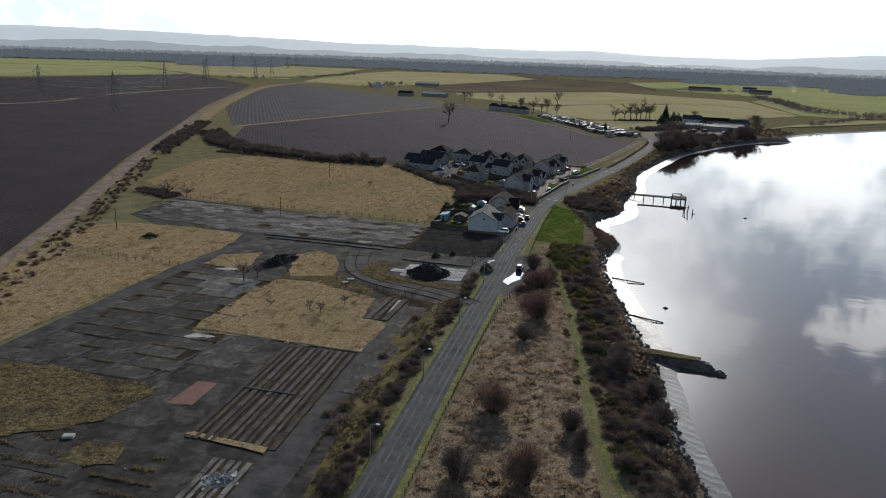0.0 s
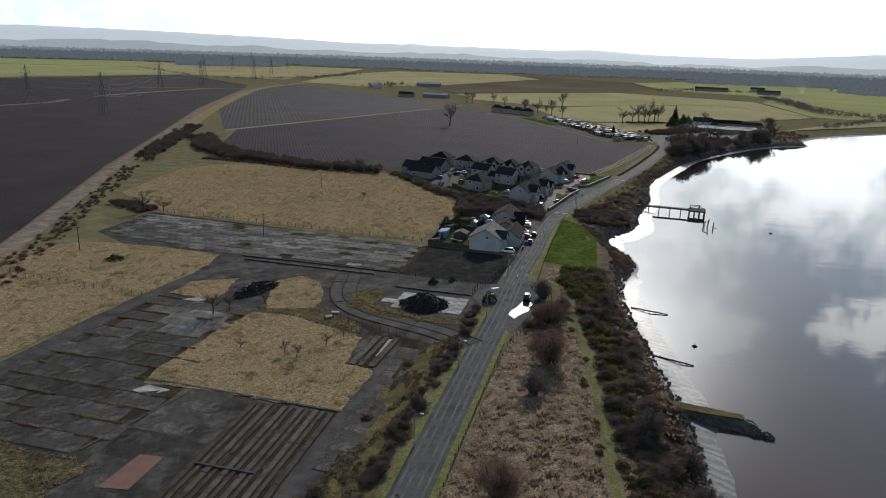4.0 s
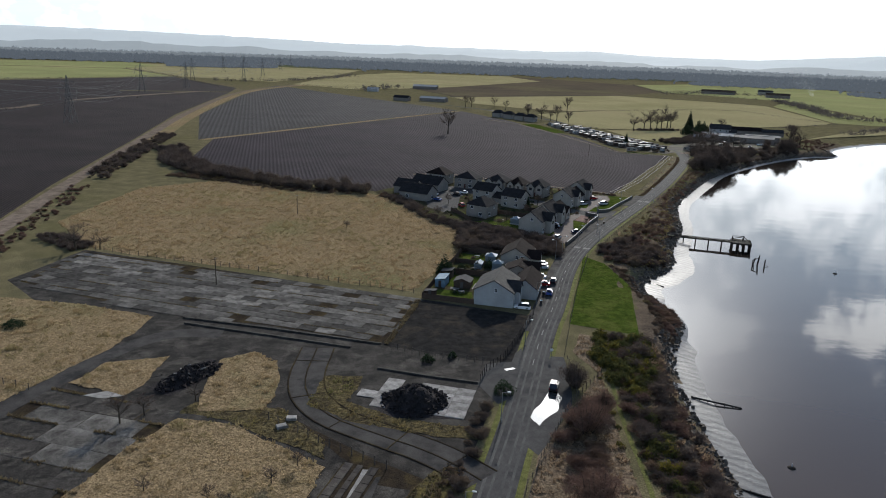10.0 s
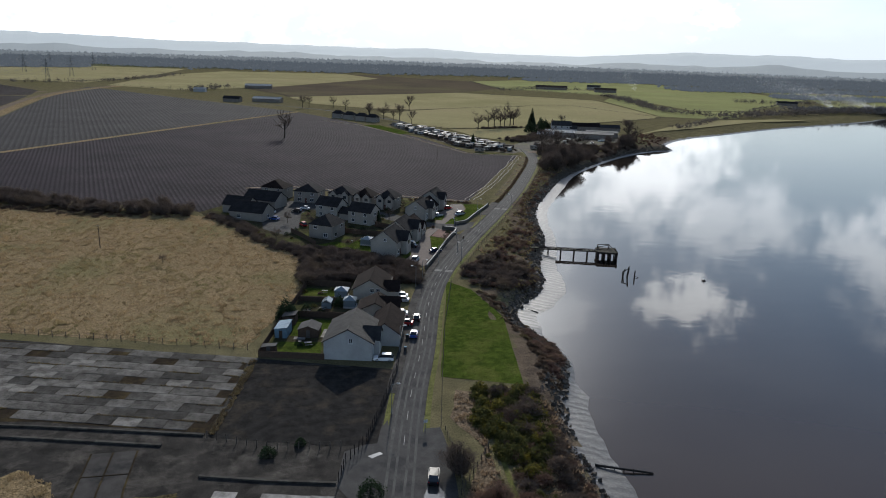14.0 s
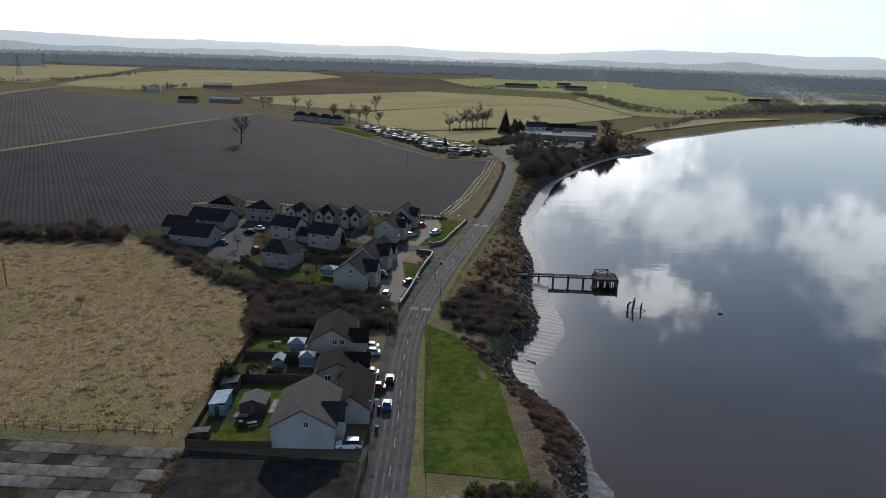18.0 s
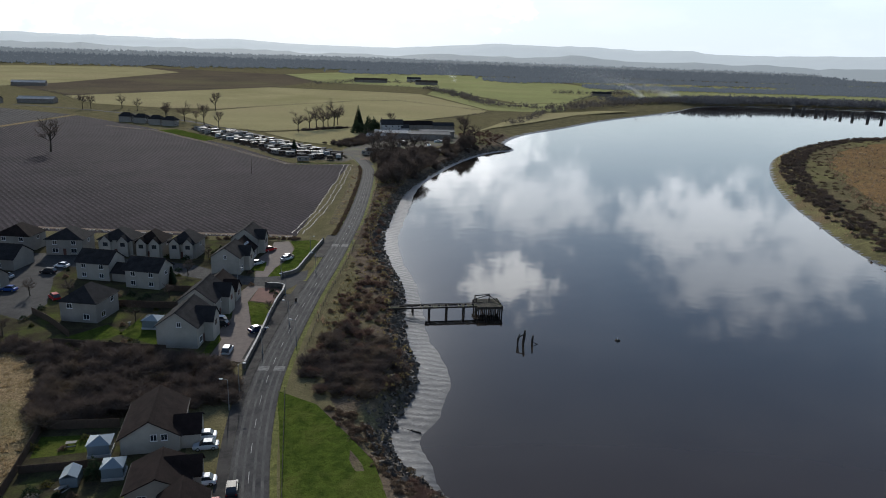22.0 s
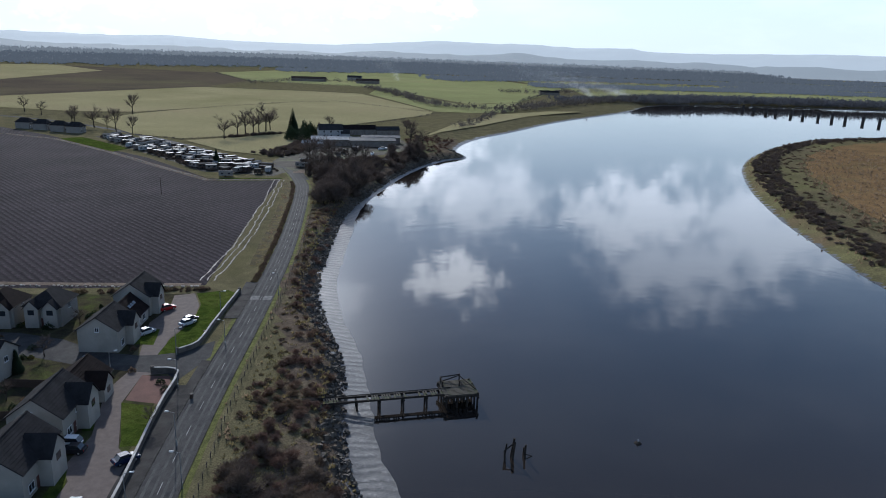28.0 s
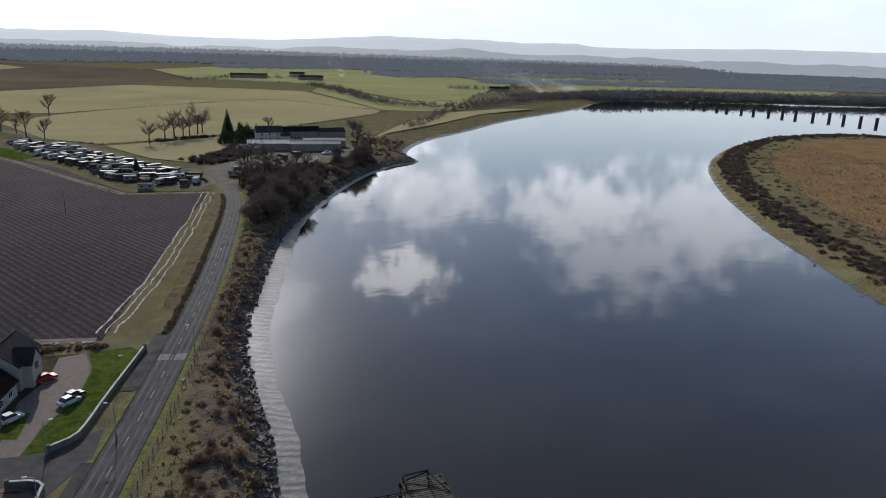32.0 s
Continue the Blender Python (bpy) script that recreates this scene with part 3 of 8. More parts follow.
def pieces(name, parent, outline, turn, du, dv, gap, thick, material, z, rnd, drop=0.06, brick=0.0, sizes=3, pale=None, pale_from=0.2):
    """Slabs laid in a turned grid inside an outline, each a part of parent; alike slabs share a mesh."""
    c, s = math.cos(radians(turn)), math.sin(radians(turn))
    us = [c * x + s * y for x, y in outline]
    vs = [-s * x + c * y for x, y in outline]
    kinds = []
    for k in range(sizes):
        bm = boxed(-du / 2 + gap / 2, -dv / 2 + gap / 2, -0.05, du / 2 - gap / 2, dv / 2 - gap / 2, thick, 0.03)
        for v in bm.verts:
            v.co.x += rnd.uniform(-0.12, 0.12)
            v.co.y += rnd.uniform(-0.12, 0.12)
        me = bpy.data.meshes.new(name)
        bm.to_mesh(me)
        bm.free()
        me.materials.append(pale if pale and k == sizes - 1 else material)
        kinds.append(me)
    row = 0
    v = min(vs) + dv / 2
    n = 0
    while v < max(vs):
        u = min(us) + du / 2 + (row % 2) * brick * du
        while u < max(us):
            x, y = c * u - s * v, s * u + c * v
            if inside(x, y, outline) and rnd.random() > drop:
                worn = pale and noise.noise(Vector((x * 0.045, y * 0.06, 8.3))) + rnd.uniform(-0.3, 0.3) > pale_from
                ob = new(name, kinds[-1] if worn else rnd.choice(kinds[:-1] if pale else kinds))
                ob.parent = parent
                ob.matrix_basis = pose(x, y, z + rnd.uniform(-0.02, 0.03), rnd.uniform(-0.3, 0.3), rnd.uniform(-0.3, 0.3), turn + rnd.uniform(-0.6, 0.6) + rnd.choice((0, 180)))
                n += 1
            u += du
        v += dv
        row += 1
    return n


class Pile:
    """Gathers many small pieces into one mesh."""

    def __init__(self):
        self.v, self.f, self.n = [], [], 0

    def add(self, verts, faces):
        self.v.append(np.asarray(verts, float))
        self.f.append(np.asarray(faces) + self.n)
        self.n += len(verts)

    def object(self, name, material, label="", category="", parent=None, kind="stuff"):
        me = bpy.data.meshes.new(name)
        v = np.concatenate(self.v)
        f = np.concatenate(self.f)
        me.from_pydata(v.tolist(), [], f.tolist())
        me.materials.append(material)
        ob = new(name, me)
        ob.parent = parent
        return tagged(ob, label, category, kind=kind)


def blades(rng, n, rad, tall, wide, lean=0.5):
    """A tuft: n narrow triangles that fan out from a foot."""
    a = rng.uniform(0, 2 * np.pi, n)
    r = rad * np.sqrt(rng.uniform(0, 1, n)) * 0.6
    foot = np.stack([r * np.cos(a), r * np.sin(a), np.zeros(n) - 0.03], 1)
    out = rng.uniform(0.2, 1, n) * lean * tall
    tip = foot + np.stack([out * np.cos(a), out * np.sin(a), tall * rng.uniform(0.6, 1.1, n)], 1)
    side = np.stack([-np.sin(a + 0.5), np.cos(a + 0.5), 0 * a], 1) * wide
    v = np.stack([foot - side, foot + side, tip], 1).reshape(-1, 3)
    return v, np.arange(3 * n).reshape(-1, 3)


def twiggy(rng, n, rad, tall, thick=0.03, low=0.0):
    """A bare bush: stems from the foot that fork into many thin twigs."""
    v, f = [], []
    k = 0
    for _ in range(n):
        a, lean = rng.uniform(0, 2 * np.pi), rng.uniform(0.05, 1) ** 0.8
        foot = np.array([0.25 * rad * lean * np.cos(a), 0.25 * rad * lean * np.sin(a), low])
        mid = np.array([0.65 * rad * lean * np.cos(a), 0.65 * rad * lean * np.sin(a), tall * rng.uniform(0.35, 0.6) * (1.15 - 0.4 * lean)])
        for p, q, w in [(foot, mid, thick * 1.4)] + [(mid, mid + np.array([rng.normal(0, 0.32 * rad), rng.normal(0, 0.32 * rad), tall * rng.uniform(0.15, 0.5) * (1.2 - 0.6 * lean)]), thick) for _ in range(3)]:
            d = q - p
            s = np.cross(d, rng.normal(size=3))
            s *= w / (np.linalg.norm(s) + 1e-9)
            v += [p - s, p + s, q]
            f.append((k, k + 1, k + 2))
            k += 3
    return np.array(v), np.array(f)


def leafy(rng, n, rx, rz, size, base=0.0):
    """A dense dome of small leaf clumps with an uneven outline."""
    d = rng.normal(size=(n, 3))
    d /= np.linalg.norm(d, axis=1)[:, None]
    d[:, 2] = np.abs(d[:, 2]) * 1.1 - 0.1
    lump = 0.82 + 0.22 * np.sin(5 * d[:, 0] + 2) * np.sin(4 * d[:, 1] + 1) + rng.normal(0, 0.07, n)
    rad = lump * rng.uniform(0.72, 1.02, n)
    c = d * rad[:, None] * np.array([rx, rx, rz]) + np.array([0, 0, base])
    a, b = rng.normal(size=(n, 3)), rng.normal(size=(n, 3))
    a *= size / np.linalg.norm(a, axis=1)[:, None]
    b *= size / np.linalg.norm(b, axis=1)[:, None]
    v = np.stack([c - a * 0.6, c + a, c + b], 1).reshape(-1, 3)
    return v, np.arange(3 * n).reshape(-1, 3)


def placed(tpl, x, y, z, turn, scale, scale_z=None):
    v, f = tpl
    c, s = np.cos(turn), np.sin(turn)
    w = v * np.array([scale, scale, scale_z or scale])
    return np.stack([c * w[:, 0] - s * w[:, 1] + x, s * w[:, 0] + c * w[:, 1] + y, w[:, 2] + z], 1), f


def scatter_in(rng, outline, n, over=3):
    xs_, ys_ = [p[0] for p in outline], [p[1] for p in outline]
    px, py = rng.uniform(min(xs_), max(xs_), n * over), rng.uniform(min(ys_), max(ys_), n * over)
    keep = signed(px, py, outline) < 0
    return px[keep][:n], py[keep][:n]


def tufts(name, outlines, per_m2, material, label, tall=0.45, seed=1, blades_n=5, wide=0.09, patchy=0.5):
    """Tussocks over a meadow as one object, thicker in some patches than in others."""
    rng = np.random.default_rng(seed)
    tpl = [blades(rng, blades_n, 0.35, tall * rng.uniform(0.7, 1.3), wide) for _ in range(6)]
    pile = Pile()
    for outline in outlines:
        xs_, ys_ = [p[0] for p in outline], [p[1] for p in outline]
        area = abs(sum(a[0] * b[1] - b[0] * a[1] for a, b in zip(outline, outline[1:] + outline[:1]))) / 2
        px, py = scatter_in(rng, outline, int(area * per_m2))
        for x, y in zip(px, py):
            k = 0.5 + 0.5 * math.sin(x * 0.35 + 2 * math.sin(y * 0.21)) * math.sin(y * 0.3 + 1.7 * math.sin(x * 0.17))
            c = noise.noise(Vector((x * 0.55, y * 0.55, 4.2))) + 0.5 * noise.noise(Vector((x * 1.5, y * 1.5, 1.2)))
            if rng.uniform() < patchy * (1 - k) or c < -0.04:
                continue
            pile.add(*placed(tpl[rng.integers(6)], x, y, 0.04, rng.uniform(0, 6.3), rng.uniform(0.7, 1.4) * (0.7 + 0.5 * k) * (0.75 + 1.4 * max(c, 0))))
    return pile.object(name, material, label, "grass")

# ---- the cleared site ----
rnd = random.Random(5)
SITE = [(-100, 60), (-22, 60), (-13, 98), (-4, 144), (2, 167), (13, 210), (17, 222), (22, 247), (-5, 256), (-112, 291), (-118, 260), (-100, 243), (-72, 236), (-76, 196), (-84, 162), (-96, 120)]
sheet("tarmac_yard", SITE, 0.02, M_tarmac, "cracked dark tarmac of a cleared industrial site", "yard", 0.4)
SERVICE = smooth_line([(-108, 60), (-96, 110), (-91, 136), (-84, 162), (-76.5, 196), (-65, 227), (-50, 228)], 2)
ribbon("service_road", SERVICE, -2.6, 2.2, 0.045, M_lane, "grey tarmac service road of the cleared site", "road")
G_WEST = [(-92, 150), (-80, 190), (-70, 222), (-69, 237), (-90.9, 244), (-114, 246), (-124, 241), (-131, 232), (-127, 205), (-120, 170), (-110, 110), (-101, 110), (-97, 128)]
G_MAIN = [(-57.0, 150.7), (-45.9, 148.2), (-17.4, 141.9), (-12.9, 159.0), (-19.1, 161.6), (-17.9, 175.6), (-34.6, 188.0), (-46.2, 189.2), (-50.1, 180.8), (-53.7, 167.1)]
G_MID = [(-45.6, 200.8), (-46, 214), (-40.2, 218.9), (-33.5, 213.4), (-31, 199), (-31.8, 193.6), (-43.3, 192.1)]
G_MID2 = [(-71, 200.9), (-68.2, 210.8), (-57.1, 214.8), (-57, 203), (-59, 196.7)]
G_SW = [(-86.9, 131.5), (-74.4, 129.5), (-53.8, 123), (-54.1, 119.5), (-55.8, 114), (-57.5, 109.9), (-70.9, 103.4), (-92, 100)]
G_S2 = [(-58.2, 97.5), (-57.1, 103.4), (-51, 103), (-49.3, 97.3), (-54.9, 95.4)]
G_DRY = [(-112, 293), (-60, 278), (-8, 262), (4, 300), (7, 333), (-29, 393), (-97, 425), (-136, 390), (-139, 325)]
for k, (name, o, words) in enumerate((("dry_grass_west", G_WEST, "tawny dry grass between service road and track"), ("dry_grass_plot", G_MAIN, "tawny dry grass plot edged by a low kerb"),
                                      ("dry_grass_island", G_MID, "tuft of dry grass on the cleared site"), ("dry_grass_corner", G_MID2, "tuft of dry grass on the cleared site"),
                                      ("dry_grass_south", G_SW, "ragged dry grass over broken tarmac"), ("dry_grass_patch", G_S2, "ragged dry grass over broken tarmac"))):
    sheet(name, o, 0.125 + 0.004 * k, M_rank if k > 3 else M_dry, words, "grass", 1.5 if k > 3 else 0.9, 1.2)
G_PALE = [(-24.5, 196), (-23.2, 208), (-15.5, 208.5), (-17, 198), (-8, 192.5), (6, 189.5), (7, 186), (-4, 187), (-14, 190)]
G_JOIN = [(-46, 191.5), (-44.5, 195.5), (-36, 192.6), (-28.8, 195), (-25, 190), (-19, 184), (-18.6, 178), (-34.6, 188.5)]
for name, o, words in (("weedy_ground", G_PALE, "brown weeds and rubble round the spoil heap"), ("weedy_ground", G_JOIN, "brown weeds over broken tarmac")):
    sheet(name, o, 0.092, M_rank, words, "grass", 1.0, 1.0)
tufts("rank_tussocks", [G_SW, G_S2, G_PALE, G_JOIN], 3.0, M_rank_blades, "olive brown rank grass tussocks", 0.34, 8, 6, 0.085, 0.5)
tufts("dry_tussocks", [G_WEST, G_MAIN, G_MID, G_MID2], 5.5, M_tuss, "dry tawny tussock grass", 0.32, 3, 6, 0.075, 0.3)
tufts("meadow_tussocks", [G_DRY], 3.0, M_tuss, "dry tawny meadow grass", 0.32, 4, 6, 0.10, 0.3)
for name, o, m, words in (("centre_lane", [(-17.8, 140.5), (-13.6, 159), (-12.9, 172), (-8.7, 174), (-14.7, 134.9), (-21.5, 97), (-26, 78), (-33, 78), (-27.6, 101)], M_lane, "smoother grey tarmac lane"),
                          ("house_yard", [(-5.6, 254.5), (22.3, 246.6), (15.2, 218.3), (9.1, 218.3), (-12.4, 224.5)], M_yard, "dark empty tarmac plot beside the houses"),
                          ("mossy_strip", [(0, 177), (-6, 166), (-11.2, 150), (-14.9, 127), (-16.7, 110), (-19.3, 93), (-22, 70), (-17, 70), (-13.2, 96), (-8.7, 117), (-4.6, 142), (1, 163), (4.5, 177)], M_moss, "ochre mossy strip under the hedge"),
                          ("red_screed", [(-46.8, 125.6), (-42.8, 125), (-44.6, 116.2), (-49.3, 116.5)], M_redslab, "red screeded floor slab"),
                          ("rough_corner", [(-25, 190), (-17, 184), (-9, 178), (-1, 173), (-4, 166), (-12, 175)], M_soil, "weedy soil beside the loop road")):
    sheet(name, o, {"red_screed": 0.10, "mossy_strip": 0.07, "rough_corner": 0.038}.get(name, 0.05), m, words, "ground", 0.35 if m in (M_moss, M_soil) else 0.0, 2.0)
LOOP = smooth_line([(-27, 222), (-27, 204), (-21, 193), (-11, 187), (0, 181), (7, 174)], 2)
ribbon("loop_road", LOOP, -3.4, 3.4, 0.078, M_lane, "curved grey tarmac loop road", "road")
for off in (-3.5, 0.2, 3.5):
    kb = ribbon("kerb", LOOP, off - 0.14, off + 0.14, 0.075, M_soil, "weedy joint along the loop road", "kerb", 0.06)
for i in range(3, len(LOOP) - 2, 4):
    (ax, ay), (bx, by) = ribbon_points(LOOP, -3.5)[i], ribbon_points(LOOP, 3.5)[i]
    ribbon("road_joint", [(ax, ay), (bx, by)], -0.1, 0.1, 0.077, M_soil, "weedy joint across the loop road", "joint", 0.05)
slab_dark = tagged(new("dark_floor"), "large dark concrete floor of joined panels", "floor", kind="structure")
DARK = [(-73, 199.5), (-58, 195.6), (-47, 190), (-47.7, 184), (-56, 153), (-47.5, 147.5), (-57.5, 126.3), (-84.5, 131.7), (-80.4, 161.2)]
sheet("joint_soil_dark", DARK, 0.045, M_soil, "weeds and soil in the joints of the floor", "ground")
pieces("slab", slab_dark, DARK, -14, 11.0, 5.2, 0.16, 0.05, M_tarmac, 0.05, rnd, 0.0, 0.3, 5, M_concrete, 0.5)
slab_south = tagged(new("south_floor"), "broken dark concrete floor panels", "floor", kind="structure")
pieces("slab", slab_south, [(-84, 100), (-59, 108), (-57, 96), (-47, 96), (-44, 104), (-38, 84), (-60, 66), (-90, 66)], -14, 6.0, 4.3, 0.2, 0.05, M_tarmac, 0.03, rnd, 0.22, 0.4, 6, M_concrete, 0.34)
slab_mid = tagged(new("middle_floor"), "dark concrete floor with straight joints", "floor", kind="structure")
pieces("slab", slab_mid, [(-46, 146), (-35, 143.4), (-43, 106), (-54, 109), (-51, 118), (-54, 124), (-52, 133)], -14, 10.5, 8.2, 0.14, 0.03, M_tarmac, 0.03, rnd, 0.0)
slab_edge = tagged(new("edge_paving"), "dark paving panels beside the lane", "paving", kind="structure")
pieces("slab", slab_edge, [(-8.7, 173), (-14.6, 135), (-21.4, 97), (-25, 80), (-20.5, 80), (-16.4, 110), (-14.6, 127), (-10.9, 150), (-5.5, 167)], -12, 5.2, 6.2, 0.22, 0.05, M_tarmac, 0.03, rnd, 0.12)
E_OUT = [(-111, 289), (-73, 278), (-33, 263.4), (-7.5, 256), (-13, 226), (-41.8, 234.4), (-61.5, 237.5), (-86, 246.5), (-114, 259)]
sheet("joint_soil", E_OUT, 0.04, M_soil, "weeds and soil in the joints of the old floor", "ground", 0.3)
slab_east = tagged(new("old_floor"), "weathered grey concrete floor of staggered slabs", "floor", kind="structure")
pieces("slab", slab_east, E_OUT, -16.5, 4.6, 3.1, 0.13, 0.06, M_concrete, 0.045, rnd, 0.03, 0.5, 6, M_concrete_pale, 0.27)
pale_floor = tagged(new("pale_floor"), "pale broken concrete base round the spoil heap", "floor", kind="structure")
pieces("slab", pale_floor, [(-14, 207.4), (7.5, 204), (4.5, 193.2), (-1.5, 194), (-16.6, 197.5)], -13, 3.6, 3.0, 0.12, 0.08, M_pale, 0.06, rnd, 0.3)
sheet("pale_slab", [(-57.2, 146.9), (-55.2, 149.6), (-50.5, 147.5), (-53.5, 145)], 0.13, M_pale, "pale bare patch of concrete", "ground", 0.3, 1.0)
sheet("pale_slab_north", [(-66, 196.5), (-62.5, 198.5), (-58.5, 196.9), (-62, 195.2)], 0.13, M_pale, "pale bare patch of concrete", "ground", 0.3, 1.0)
# long floor beams with weedy channels between
for (ox, oy, ex, ey, wide, n) in ((-34.1, 144.2, -42.2, 105.3, 16.4, 11), (-35.5, 99.5, -41.5, 70, 7.0, 5), (-15.0, 177.5, -19.2, 162.1, 6.4, 3)):
    floor_beams = tagged(new("beam_floor"), "parallel concrete beams with weedy channels between", "floor", kind="structure")
    d = Vector((ex - ox, ey - oy)).normalized()
    side = Vector((-d.y, d.x))
    length = math.hypot(ex - ox, ey - oy)
    sheet("channel_soil", [(ox, oy), (ox + side.x * wide, oy + side.y * wide), (ex + side.x * wide, ey + side.y * wide), (ex, ey)], 0.058, M_soil, "dark weedy soil between the beams", "ground")
    for k in range(n):
        w = wide / n
        a0 = k * w + 0.15 * w
        a1 = a0 + w * (0.45 if k % 2 else 0.66)
        bm = bmesh.new()
        cuts = 7
        for i in range(cuts):
            t0, t1 = length * i / cuts + 0.05, length * (i + 1) / cuts - 0.05
            pts = [(ox + d.x * t + side.x * a, oy + d.y * t + side.y * a) for t, a in ((t0, a0), (t0, a1), (t1, a1), (t1, a0))]
            lo = [bm.verts.new((x, y, 0.0)) for x, y in pts]
            h = 0.20 + rnd.uniform(-0.03, 0.03)
            hi = [bm.verts.new((x, y, h)) for x, y in pts]
            bm.faces.new(hi)
            for q in range(4):
                bm.faces.new((lo[q], lo[(q + 1) % 4], hi[(q + 1) % 4], hi[q]))
        bmesh.ops.recalc_face_normals(bm, faces=bm.faces[:])
        part("beam", bm, M_concrete_pale if n == 5 else M_beam, floor_beams)
tagged(part("cross_kerb", boxed(-5.2, -0.22, 0.0, 5.2, 0.22, 0.34, 0.03), M_kerb), "low concrete kerb across the beams", "kerb", kind="structure").matrix_basis = pose(-32.5, 122.5, 0, 0, 0, -13)
sheet("pale_hump", [(-11.7, 175.5), (-10.7, 175.5), (-12.8, 166.1), (-13.8, 166.1)], 0.13, M_pale, "pale worn strip of concrete", "ground", 0.15, 1.0)


def weed_lines(name, outline, turn, gap, keep, label, seed, wide=0.28, tall=0.34):
    """Weeds and moss that grow in broken lines along the joints of a floor."""
    rng = np.random.default_rng(seed)
    c, s = math.cos(radians(turn)), math.sin(radians(turn))
    us = [c * x + s * y for x, y in outline]
    vs = [-s * x + c * y for x, y in outline]
    pile = Pile()
    v = min(vs)
    while v < max(vs):
        u, on = min(us), True
        while u < max(us):
            run = rng.uniform(3, 12) if on else rng.uniform(2, 9) * (1 - keep) * 2
            if on and rng.uniform() < 0.8:
                w0 = wide * rng.uniform(0.5, 1.6)
                for k in range(int(run * 8)):
                    a = u + k / 8
                    x, y = c * a - s * v + rng.normal(0, w0 * 0.5), s * a + c * v + rng.normal(0, w0 * 0.5)
                    if inside(x, y, outline):
                        pile.add(*placed(blades(rng, 4, 0.25, tall, 0.11, 0.9), x, y, 0.09, rng.uniform(0, 6.3), rng.uniform(0.6, 1.5)))
            u += run
            on = not on
        v += gap
    return pile.object(name, M_weed, label, "weeds")


M_weed = mat("dead_weeds", (0.19, 0.145, 0.085), (0.10, 0.078, 0.05), 0.4, 0.95, third=(0.22, 0.175, 0.085), third_scale=0.15, thin=0.3, spec=0.0)
weed_lines("joint_weeds", DARK, -14, 5.2, 0.55, "dead weeds along the floor joints", 1)
weed_lines("joint_weeds", E_OUT, -16.5, 6.2, 0.4, "dead weeds along the floor joints", 2, 0.18, 0.18)
weed_lines("joint_weeds", [(-8.7, 173), (-14.6, 135), (-21.4, 97), (-25, 80), (-20.5, 80), (-16.4, 110), (-14.6, 127), (-10.9, 150), (-5.5, 167)], 78, 4.6, 0.7, "dead weeds along the paving", 3)
weed_lines("joint_weeds", [(-84, 100), (-59, 108), (-57, 96), (-47, 96), (-44, 104), (-38, 84), (-60, 66), (-90, 66)], -14, 3.3, 0.6, "dead weeds over broken paving", 4, 0.5, 0.3)
weed_lines("joint_weeds", [(-13.2, 225.6), (-7.0, 255.5), (-5.6, 255.0), (-11.8, 225.2)], 78.5, 0.5, 0.9, "line of dry weeds between two floors", 6, 0.3, 0.35)
weed_lines("joint_weeds", [(0, 177), (-6, 166), (-11.2, 150), (-14.9, 127), (-16.7, 110), (-19.3, 93), (-22, 70), (-17, 70), (-13.2, 96), (-8.7, 117), (-4.6, 142), (1, 163), (4.5, 177)], 78, 1.3, 0.5, "dead weeds in the mossy strip", 7, 0.6, 0.35)
strip = sheet("weed_strip", [(-42.4, 106.2), (-41, 107), (-27.6, 102.8), (-27.9, 101.1)], 0.21, M_dry, "strip of grass along a kerb", "grass", 0.2, 1.0)
for name, line, h in (("kerb_plot", [(-55.9, 151.8), (-36, 146.6), (-17.7, 141.7)], 0.16), ("kerb_floor", [(-62, 237), (-41.7, 232.6), (-13.5, 225.4)], 0.3), ("kerb_floor_low", [(-60.5, 233.6), (-20, 223)], 0.3),
                      ("kerb_lane", [(-56.6, 126.3), (-46.6, 147.2)], 0.12), ("kerb_entry", [(-13, 212.8), (-2.3, 209.8), (7.6, 207.6)], 0.3)):
    ribbon(name, line, -0.25, 0.25, 0.02, M_kerb, "low stained concrete kerb", "kerb", h)


def heap(name, x, y, rx, ry, h, turn, material, label, n=260, seed=3, chunk=0.5, parts=()):
    """A mound of spoil covered with lumps."""
    rng = np.random.default_rng(seed)
    top = thing(name, x, y, 0.06, turn, label, "heap")
    bm = bmesh.new()
    bmesh.ops.create_grid(bm, x_segments=26, y_segments=26, size=1.0)
    for v in bm.verts:
        r = min(1.0, math.hypot(v.co.x, v.co.y))
        k = 0.5 * (1 + math.cos(math.pi * r))
        v.co.z = h * k ** 0.8 * (0.8 + 0.35 * noise.noise(Vector((v.co.x * 2.2 + seed, v.co.y * 2.2, 0)))) + 0.25 * k * noise.noise(Vector((v.co.x * 7, v.co.y * 7, seed)))
        v.co.x *= rx
        v.co.y *= ry
    part("mound", bm, material, top)
    pile = Pile()
    cube = np.array([(sx, sy, sz) for sx in (-1, 1) for sy in (-1, 1) for sz in (-1, 1)], float)
    quads = np.array([(0, 1, 3, 2), (4, 6, 7, 5), (0, 4, 5, 1), (2, 3, 7, 6), (0, 2, 6, 4), (1, 5, 7, 3)])
    for _ in range(n):
        a, r = rng.uniform(0, 6.28), rng.uniform(0, 1) ** 0.6
        k = 0.5 * (1 + math.cos(math.pi * min(1, r)))
        v = cube * rng.uniform(0.25, 1, 3) * chunk * rng.uniform(0.4, 1) + rng.normal(0, 0.06, (8, 3))
        q, _r = np.linalg.qr(rng.normal(size=(3, 3)))
        pile.add(v @ q + np.array([rx * r * math.cos(a), ry * r * math.sin(a), h * k ** 0.8 * 0.85 + 0.05]), quads)
    pile.object("broken_spoil", material, "", "", top, "stuff")
    return top


